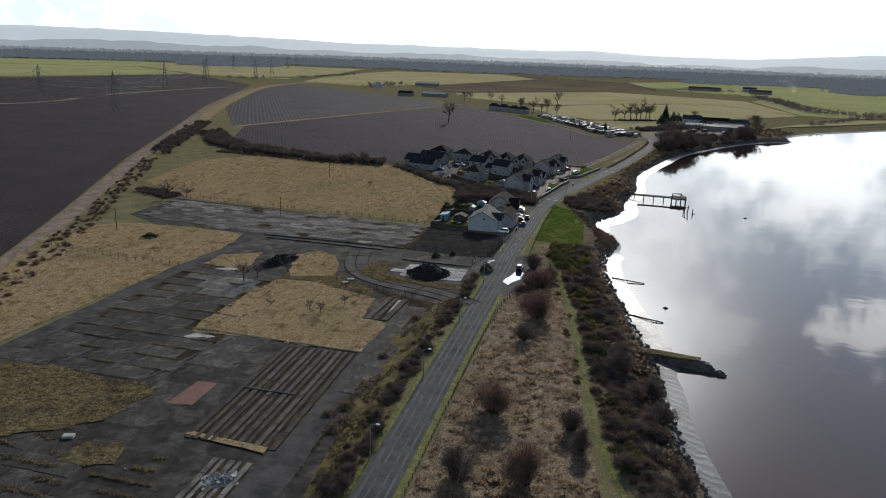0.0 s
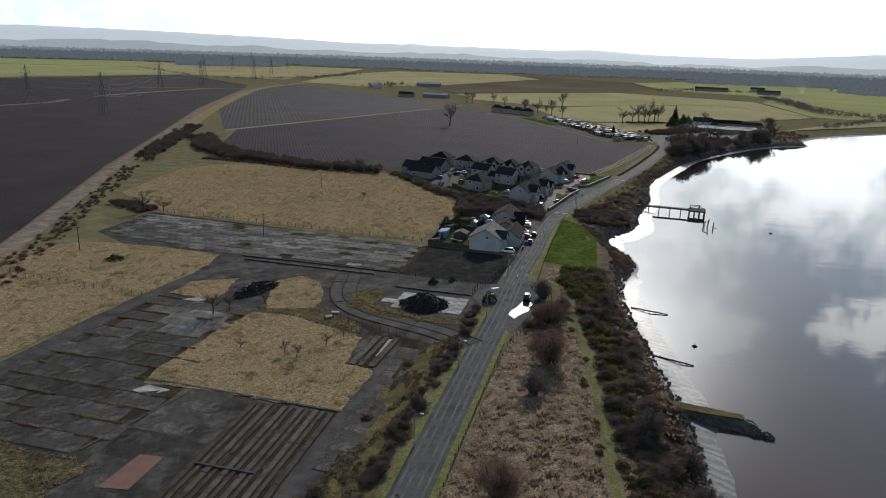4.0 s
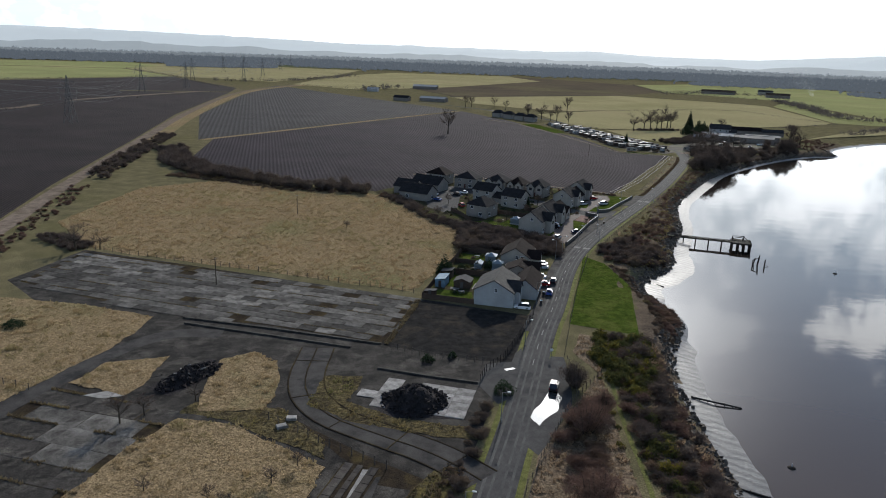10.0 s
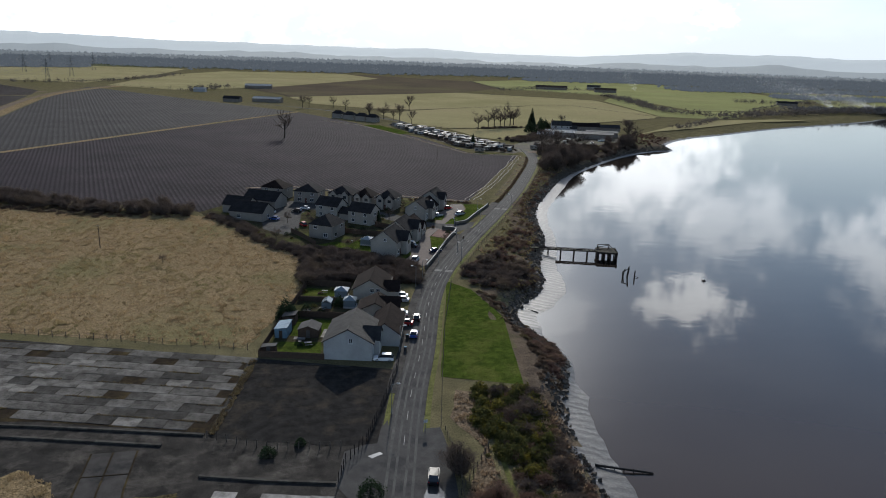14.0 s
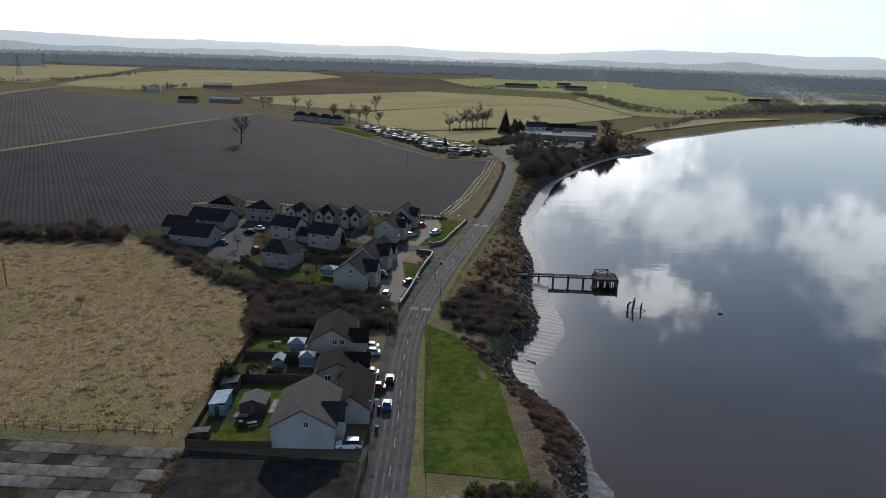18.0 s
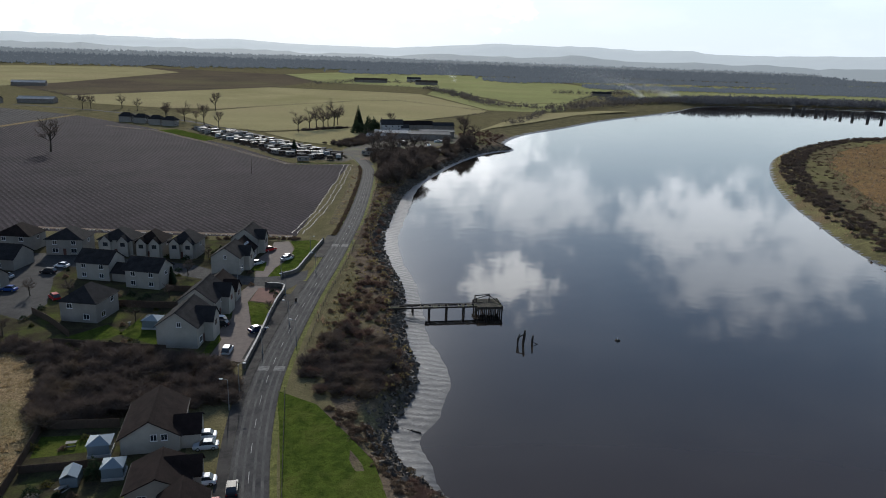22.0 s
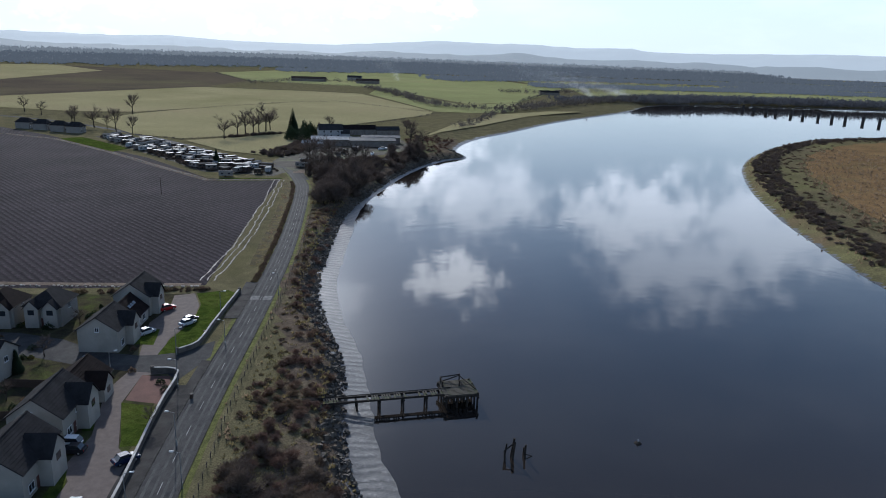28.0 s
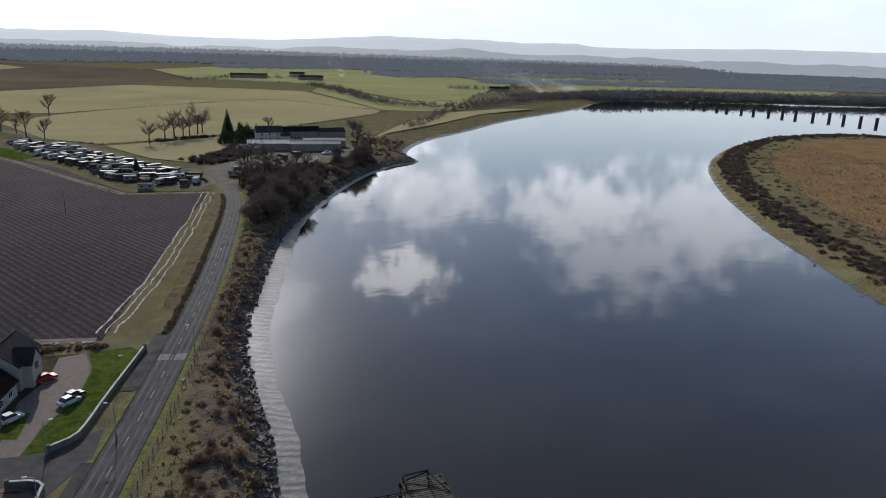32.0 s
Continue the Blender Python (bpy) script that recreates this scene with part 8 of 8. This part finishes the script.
dome_bush("gorse_clump", 2.5, 220, 1.2, 1.4, M_ever, "dark bush by the old fence", 9, 500, 0.2)
for k, (x, y) in enumerate(((47.5, 366), (49, 362.5), (47.2, 360.5), (54.5, 368.6), (58.5, 361), (58.8, 357.5), (45.4, 366.8), (26, 366), (30, 354), (21, 350), (34, 362), (38, 389), (32, 399))):
    dome_bush("garden_shrub", x, y, 1.0 + 0.2 * (k % 3), 1.1 + 0.2 * (k % 2), M_ever if k % 3 else M_bramble, "small dark garden shrub", 20 + k, 320, 0.17, group="garden shrubs")



SPRAYS = [twiggy(np.random.default_rng(900 + k), 5, 0.9, 1.0, 0.014) for k in range(24)]


def big_shrub(x, y, rad, tall, material, label, seed):
    """A wide leafless shrub: many stems from one stool and a haze of thin twigs."""
    rng = np.random.default_rng(seed)
    t = thing("bare_shrub", x, y, float(height(x, y)) - 0.05, 0, label, "shrub", "large bare shrubs")
    stems, twigs = bmesh.new(), Pile()
    for _ in range(30):
        a, lean = rng.uniform(0, 6.3), rng.uniform(0.1, 1)
        f = Vector((0.3 * rad * lean * math.cos(a), 0.3 * rad * lean * math.sin(a), 0))
        q = Vector((0.8 * rad * lean * math.cos(a), 0.8 * rad * lean * math.sin(a), tall * rng.uniform(0.6, 0.95) * (1.1 - 0.35 * lean)))
        prism(stems, f, q, 0.10, 0.03, 4)
        for _k in range(10):
            s = rng.uniform(0.25, 1.0)
            p = f.lerp(q, s)
            out = 1.0 + 0.55 * (1 - abs(2 * s - 1.1))
            twigs.add(*placed(SPRAYS[rng.integers(24)], p.x * out, p.y * out, p.z - 0.06 * tall, rng.uniform(0, 6.3), rad * rng.uniform(0.4, 0.62), tall * rng.uniform(0.16, 0.3)))
    part("trunk", stems, M_bark, t)
    twigs.object("crown", material, "", "", t, "")
    return t


for k, (x, y, r, h, m) in enumerate(((9.6, 118.0, 4.6, 7.0, M_twig_red), (23.4, 166.0, 5.0, 7.2, M_twig_red), (27.0, 207.5, 3.4, 5.4, M_twig), (2.8, 96.0, 3.6, 5.6, M_twig), (13.2, 95.5, 4.4, 7.0, M_twig_red), (18.4, 152.0, 2.4, 4.2, M_twig),
                                     (22.8, 112.0, 2.2, 4.6, M_twig), (23.6, 105.5, 2.2, 4.4, M_twig), (36.6, 137.5, 3.2, 5.2, M_twig), (41.4, 128.0, 2.6, 5.0, M_twig), (40.6, 118.0, 2.8, 5.0, M_twig), (30.6, 197.5, 2.6, 4.6, M_twig_red), (26.0, 190.0, 4.2, 6.0, M_twig_red))):
    big_shrub(x, y, r, h, m, "wide leafless shrub in matted grass", 300 + k)

for k, (x, y) in enumerate([(148.5, 503.0), (156.5, 514.5), (154.5, 502.0), (162.8, 517.8), (168.5, 520.2), (167.0, 545.0), (170.8, 538.7), (178.6, 541.0), (166.0, 530.0), (178.0, 530.9)]):
    big_shrub(x, y, 6.5, 9.0 + 1.3 * (k % 4), M_twig, "tall dark leafless thorn tree crowding the shore", 330 + k)
for k, (x, y) in enumerate([(240.5, 598.0), (249.0, 606.0), (237.7, 615.0), (256.0, 612.0), (231.0, 602.0), (213.0, 584.0)]):
    big_shrub(x, y, 5.0 if k < 2 else 3.6, (11, 12, 9, 8, 7, 6)[k], M_twig, "bare bushy tree by the boatyard", 350 + k)
for k, (x, y, r) in enumerate(((-19.7, 114.6, 1.8), (-17.2, 117.8, 2.2), (-16.4, 112.9, 2.6), (-18.5, 109.5, 2.0), (-12.4, 140, 1.4), (-6.5, 163, 1.6))):
    dome_bush("bramble_clump", x, y, r, 0.9 + 0.2 * (k % 2), M_bramble, "brown bramble clump over broken paving", 400 + k, 420, 0.2, group="bramble clumps")

# ---- thickets, scrub, rough growth ----
rngp = np.random.default_rng(77)
TW = [twiggy(rngp, 120, 1.0, 1.0, 0.018) for _ in range(5)]
LF = [leafy(rngp, 420, 1.0, 1.0, 0.15) for _ in range(4)]


def thicket(name, outline, n, size, material, label, templates, seed, squash=1.0, lift=0.0, over=4):
    """Overlapping shrubs that fill a stretch of ground, as one mass."""
    rng = np.random.default_rng(seed)
    px, py = scatter_in(rng, outline, n, over)
    pz = height(px, py)
    pile = Pile()
    for x, y, z in zip(px, py, pz):
        s = size * rng.uniform(0.55, 1.35)
        pile.add(*placed(templates[rng.integers(len(templates))], x, y, z - 0.1 + lift, rng.uniform(0, 6.3), s, s * squash * rng.uniform(0.75, 1.25)))
    return pile.object(name, material, label, "scrub")


def along(line, wide):
    return ribbon_points(line, -wide) + ribbon_points(line, wide)[::-1]


PATHLINE = smooth_line([(29.5, 60)] + [(26.7, 111.1), (29.0, 131.5), (30.6, 148.2), (31.7, 161.9), (33.1, 174.1), (33.3, 193.2), (35.6, 217.3), (37.9, 235.8)], 2)
ribbon("footpath", PATHLINE, -0.42, 0.38, 0.07, M_verge, "narrow green trodden path through scrub", "path")
REEDY = [(-5, 60)] + [(x + 5.2, y) for x, y in ROAD if 62 < y < 182] + [(26, 200), (33, 214), (29.5, 225), (33, 236), (41, 232), (33.6, 216), (32, 195), (31, 172), (29.5, 150), (27.5, 131), (25.6, 114), (23, 60)]
sheet("reedy_grass", REEDY, 0.05, M_dry_pale, "pale brown matted grass beside the road", "grass", 0.4, 3)
tufts("matted_grass", [REEDY], 5.0, M_tuss_brown, "matted pale brown grass tussocks", 0.34, 31, 6, 0.10, 0.3)
EAST = ribbon_points(PATHLINE, 1.2) + [(40, 234), (47, 234)] + [p for p in ribbon_points(shore_pts, -3.0) if 60 < p[1] < 232][::-1]
tufts("bank_matted_grass", [EAST], 2.6, M_tuss_brown, "matted brown grass between the bushes", 0.4, 35, 6, 0.11, 0.4)
thicket("bramble_scrub", EAST, 560, 1.0, M_bramble, "dark tangled bramble scrub on the bank", LF, 1, 0.8)
thicket("bare_scrub", EAST, 170, 1.7, M_twig_red, "ruddy leafless thorn scrub on the bank", TW, 12, 0.8)
thicket("bare_scrub", EAST, 150, 2.2, M_twig, "leafless thorn scrub on the bank", TW, 2, 0.95)
thicket("gorse_scrub", ribbon_points(PATHLINE, 2.0)[4:] + ribbon_points(PATHLINE, 6.5)[4:][::-1], 120, 1.5, M_gorse, "gorse bushes in yellow flower", LF, 3, 0.95)
thicket("gorse_scrub", ribbon_points(PATHLINE, -2.4)[8:] + ribbon_points(PATHLINE, -0.9)[8:][::-1], 46, 0.9, M_gorse, "low gorse beside the path", LF, 14, 0.9)
thicket("bare_scrub", [(19, 184), (25, 196), (29, 202), (28, 180), (25, 170), (20, 172)], 46, 1.9, M_twig_red, "ruddy leafless scrub beside the lay-by", TW, 4)
thicket("bramble_scrub", [(38, 236), (33, 226), (36, 206), (42, 206), (47, 220), (47, 235)], 200, 1.5, M_gorse, "dense dark gorse thicket", LF, 6, 1.0)
BANK1 = [(51, 236), (55, 258), (53, 276), (52, 294), (57, 290), (62, 262), (59, 245), (55, 234)]
thicket("bank_growth", BANK1, 260, 0.9, M_bramble, "low brown growth on the lower bank", LF, 7, 0.6)
thicket("bank_growth", [(56, 240), (60, 246), (63, 258), (58, 272), (56, 262)], 90, 1.5, M_twig_red, "ruddy bare scrub on the point", TW, 8, 0.7)
BANK2 = [(50, 306), (54, 297), (60, 292), (72, 300), (78, 312), (78, 326), (91, 355), (101, 400), (118, 434), (146, 484), (162, 506), (158, 524), (145, 506), (118, 446), (96, 396), (72, 350), (56, 316)]
thicket("bank_growth", BANK2, 560, 0.9, M_bramble, "tangled brown growth on the steep bank", LF, 9, 0.7)
thicket("bank_scrub", [(50, 307), (54, 298), (62, 294), (73, 303), (76, 318), (66, 332), (58, 320)], 100, 2.2, M_twig, "dense leafless scrub above the shore", TW, 10)
thicket("bank_scrub", [(50, 307), (54, 298), (62, 294), (73, 303), (76, 318), (66, 332), (58, 320)], 60, 1.6, M_twig_red, "ruddy leafless scrub above the shore", TW, 13)
thicket("bank_scrub", [(66, 332), (78, 326), (92, 356), (84, 362), (74, 352)], 70, 1.4, M_twig_red, "ruddy leafless scrub on the bank", TW, 11)
thicket("bank_scrub", [(86, 362), (94, 360), (104, 402), (122, 436), (150, 488), (146, 500), (110, 430)], 130, 1.4, M_twig_red, "ruddy leafless scrub on the bank", TW, 12)
tufts("bank_grass", [BANK2], 5.0, M_rank_blades, "brown dead grass on the bank", 0.42, 33, 5, 0.10, 0.4)
for nm, o, n, s, m, tp, sq, words in (("hedge_scrub", [(-16, 84), (-11, 104), (-7.5, 123), (-2, 147), (3.2, 167), (10.5, 197), (8, 198), (0, 168), (-5.5, 147), (-10.5, 123), (-14.5, 104), (-19, 84)], 220, 1.5, M_twig, TW, 1.0, "leafless hedge scrub between site and road"),
                                      ("hedge_scrub", [(-16, 84), (-11, 104), (-7.5, 123), (-2, 147), (3.2, 167), (10.5, 197), (7, 198), (-1, 168), (-6.5, 147), (-11.5, 123), (-15.5, 104), (-20, 84)], 160, 0.9, M_bramble, LF, 0.8, "dark bramble under the hedge"),
                                      ("house_thicket", [(3, 306), (20, 304), (40, 302), (40, 312), (34, 326), (22, 333), (6, 342), (4, 325)], 330, 2.3, M_twig, TW, 1.15, "dark leafless thicket behind the gardens"),
                                      ("house_thicket", [(3, 306), (18, 304), (38, 303), (38, 312), (33, 325), (22, 332), (6, 341), (4, 325)], 220, 1.3, M_bramble, LF, 0.9, "dark bramble thicket behind the gardens"),
                                      ("hedge_estate", along([(5, 336), (-8, 355), (-18, 378), (-30, 396)], 2.5), 170, 1.8, M_twig, TW, 1.0, "bare hedge between meadow and estate"),
                                      ("hedge_estate", along([(5, 336), (-8, 355), (-18, 378), (-30, 396)], 2.0), 120, 1.2, M_bramble, LF, 0.9, "bramble hedge between meadow and estate"),
                                      ("field_thicket", along([(-34, 400), (-70, 408), (-105, 425), (-128, 440), (-150, 470)], 6), 330, 2.9, M_twig, TW, 1.3, "tall leafless thicket along the ploughed field"),
                                      ("field_thicket", along([(-110, 428), (-128, 442), (-150, 470), (-172, 520)], 9), 240, 2.6, M_twig, TW, 1.1, "tall leafless thicket along the ploughed field"),
                                      ("field_thicket", along([(-40, 398), (-75, 402), (-100, 416), (-135, 428)], 6), 260, 1.4, M_bramble, LF, 0.8, "bramble along the ploughed field"),
                                      ("track_hedge", along([(-100, 90), (-111, 160), (-118, 200), (-130, 255), (-148, 330), (-162, 390)], 4.2), 620, 1.2, M_twig_red, TW, 0.9, "low leafless scrub beside the track"),
                                      ("track_hedge", along([(-100, 90), (-111, 160), (-118, 200), (-130, 255), (-148, 330), (-162, 390)], 4.2), 620, 0.8, M_bramble, LF, 0.7, "brown bramble beside the track"),
                                      ("track_hedge", along([(-166, 410), (-176, 460), (-190, 540), (-196, 580)], 6), 170, 2.4, M_twig, TW, 0.95, "leafless scrub beside the track"),
                                      ("track_hedge", along([(-114, 292), (-124, 300), (-132, 305)], 4), 70, 1.6, M_twig, TW, 0.9, "leafless scrub at the meadow corner"),
                                      ("boatyard_scrub", [(152, 512), (172, 516), (222, 574), (262, 610), (255, 622), (226, 604), (200, 608), (176, 600), (164, 560)], 330, 2.6, M_twig, TW, 1.2, "dark leafless scrub on the boatyard shore"),
                                      ("boatyard_scrub", [(268, 612), (292, 640), (330, 690), (300, 700), (280, 680), (268, 640)], 130, 1.6, M_twig_red, TW, 0.9, "rusty scrub on the headland"),
                                      ("lane_hedge", along([(163, 720), (184, 732), (210, 738), (236, 746)], 2), 90, 2.2, M_twig, TW, 0.9, "bare hedge by the farm"),
                                      ("paddock_scrub", [(160, 650), (186, 664), (204, 690), (214, 672), (196, 645), (172, 628)], 130, 2.4, M_twig, TW, 1.0, "leafless scrub by the paddock"),
                                      ("plot_scrub", [(88, 752), (100, 690), (112, 640), (120, 600), (148, 575), (158, 586), (150, 614), (134, 652), (121, 708), (104, 754)], 260, 1.5, M_twig, TW, 0.9, "dark scrub between the caravan plots"),
                                      ("estate_hedge", along([(80, 412), (66, 417), (48, 424)], 1.2), 60, 1.0, M_bramble, LF, 0.9, "low dark hedge at the estate edge")):
    thicket(nm, o, n, s, m, words, tp, len(nm) * 7 + n, sq)
rim = smooth_line([p for p in ISLE if p[1] > 300 and p[0] < 800], 3)
for a, b, n, s, m, tp, sq, words in ((5, 20, 1100, 1.9, M_twig, TW, 0.8, "continuous leafless scrub along the island's rim"), (6, 19, 650, 1.4, M_bramble, LF, 0.8, "dark bramble along the island's rim"), (20, 36, 300, 1.6, M_bramble, LF, 0.5, "scattered rank growth on the island")):
    thicket("island_scrub", ribbon_points(rim, a) + ribbon_points(rim, b)[::-1], n, s, m, words, tp, n + 1, sq, over=30)
ISLE_IN = ribbon_points(rim, 38)[6:-4] + [(780, 450), (700, 330), (520, 250), (380, 250)]
sheet("reed_bed", ISLE_IN, -0.42, M_reed, "flat rust-brown reed bed on the island", "reeds", 8.0, 10)
tufts("marsh_tufts", [ribbon_points(rim, 2) + ribbon_points(rim, 13)[::-1]], 0.5, M_tuss_brown, "olive rough grass on the island's shore", 0.7, 43, 4, 0.25, 0.3).location.z = -1.2
tufts("reed_tufts", [[(300, 330), (340, 385), (400, 440), (470, 500), (560, 545), (600, 540), (560, 470), (460, 400), (380, 330)]], 0.3, M_tuss_brown, "rust-brown reeds on the island", 0.8, 41, 4, 0.3, 0.3).location.z = -0.6

# gardens between the estate houses
M_garden = mat("garden_ground", (0.060, 0.055, 0.030), (0.035, 0.030, 0.022), 0.35, 0.95, 0.4, 0.4, 2.0, third=(0.075, 0.09, 0.024), third_scale=0.12, spec=0.0)
GARDENS = [(-12, 356), (5, 339), (30, 332), (41, 318), (60, 362), (56, 377), (75, 411), (60, 417), (40, 427), (-10, 434), (-34, 402)]
sheet("estate_gardens", GARDENS, 0.03, M_garden, "dark garden beds and patchy grass between houses", "garden", 0.5, 3)
sheet("cottage_gardens", [(-5.4, 257), (19, 252), (29, 297), (6, 305)], 0.028, M_garden, "dark garden beds and patchy grass round cottages", "garden", 0.3, 3)
rngg = np.random.default_rng(64)
OPEN = [[(57, 376), (50, 381.5), (44, 392), (36, 400), (22, 409), (6, 420), (-12, 428), (-14, 420), (0, 411), (9, 404), (18, 399), (30, 393), (36, 386.5), (46, 376), (54, 369)], [(9, 404), (6, 394), (5, 372), (0, 362), (-8, 372), (-9, 395), (0, 411)],
        [(60.5, 364.5), (54, 369), (49, 362), (45, 346), (40.2, 338), (36.5, 325), (43, 318.5), (49.5, 334.5), (51, 356)], [(57, 376), (61, 374.5), (75, 401), (76, 410.5), (71, 411), (62, 394)]]
gxs, gys = scatter_in(rngg, GARDENS, 300)
n = 0
for x, y in zip(gxs, gys):
    if n >= 64 or any(math.hypot(x - a, y - b) < r * 0.85 for a, b, r in FOOT) or any(inside(x, y, o) for o in OPEN):
        continue
    r = rngg.uniform(0.6, 1.5)
    kind_m = (M_ever, M_bramble, M_gorse, M_ever)[n % 4]
    dome_bush("garden_shrub", float(x), float(y), float(r), float(r * rngg.uniform(0.8, 1.5)), kind_m, "dark evergreen garden shrub" if kind_m is M_ever else "brown leafless garden shrub" if kind_m is M_bramble else "olive green bushy garden shrub", 500 + n, 260, 0.2, group="garden shrubs")
    n += 1
for k, (x, y, h) in enumerate(((24, 352, 4.5), (33, 366, 4), (10, 378, 4), (40, 384, 4.5), (48, 400, 4), (54, 345, 3.5), (-3, 352, 5), (1, 380, 4.5))):
    bare_tree(x, y, h, "small bare garden tree", "garden trees", wide=1.2)
for k, (x, y) in enumerate(((8.5, 283.5), (10.5, 282.4), (7.2, 287.2), (11, 289.5), (9.3, 297), (12.6, 299), (4.2, 283), (12.4, 269.5), (14.8, 273.5), (3.2, 262), (9.6, 264.8), (5.0, 299.2))):
    dome_bush("garden_shrub", x, y, 0.7 + 0.25 * (k % 3), 0.9 + 0.3 * (k % 2), (M_ever, M_bramble, M_gorse)[k % 3], ("dark evergreen garden shrub", "brown leafless garden shrub", "olive green bushy garden shrub")[k % 3], 600 + k, 260, 0.17, group="garden shrubs")

thicket("roadside_hedge", along(ribbon_points([p for p in ROAD if 408 < p[1] < 556], -4.1), 0.5), 620, 0.7, M_bramble, "low dark hedge between bank and road", LF, 61, 0.9, 0.0, 60)
# the rough bank between the ploughed field and the road
side = [p for p in ROAD if 418 < p[1] < 556]
ROUGH = ribbon_points(side, -4.3) + ribbon_points(side, -8.5)[::-1]
sheet("field_bank", ROUGH, 0.085, M_moss, "mossy brown bank beside the road", "grass", 0.5, 3)
tufts("bank_tussocks", [ROUGH], 2.2, M_tuss_brown, "rough tawny grass beside the road", 0.5, 71, 5, 0.11, 0.4)
tufts("verge_tussocks", [ribbon_points([p for p in ROAD if 330 < p[1] < 520], 4.2) + ribbon_points([p for p in ROAD if 330 < p[1] < 520], 7.5)[::-1]], 2.2, M_tuss_brown, "rough brown grass above the bank", 0.5, 72, 5, 0.11, 0.4)


# smoke from bonfires beyond the river bend: fine pale motes that thin out as they drift
M_smoke = mat("pale_smoke", (0.8, 0.8, 0.8), None, 1.0, 0.9, thin=0.5, spec=0.0)
rngk = np.random.default_rng(88)
for x0, y0, n, rise, drift in ((822, 1000, 5200, 34, 150), (800, 1060, 2600, 70, 330), (700, 1500, 1200, 60, 60)):
    u = rngk.uniform(0, 1, n) ** 1.6
    wide = 2.5 + 26 * u
    c = np.stack([x0 - drift * u ** 1.3 + rngk.normal(0, 1, n) * wide, y0 + 40 * u + rngk.normal(0, 1, n) * wide, 1 + rise * u ** 0.7 + rngk.normal(0, 1, n) * wide * 0.35], 1)
    c[:, 2] = np.maximum(c[:, 2], 0.6)
    d = rngk.normal(size=(n, 3, 3))
    d *= (0.30 + 0.16 * (1 - u))[:, None, None] / np.linalg.norm(d, axis=2)[:, :, None]
    smoke = Pile()
    smoke.add((c[:, None, :] + d).reshape(-1, 3), np.arange(3 * n).reshape(-1, 3))
    smoke.object("smoke_plume", M_smoke, "thin pale smoke drifting from a bonfire", "smoke")
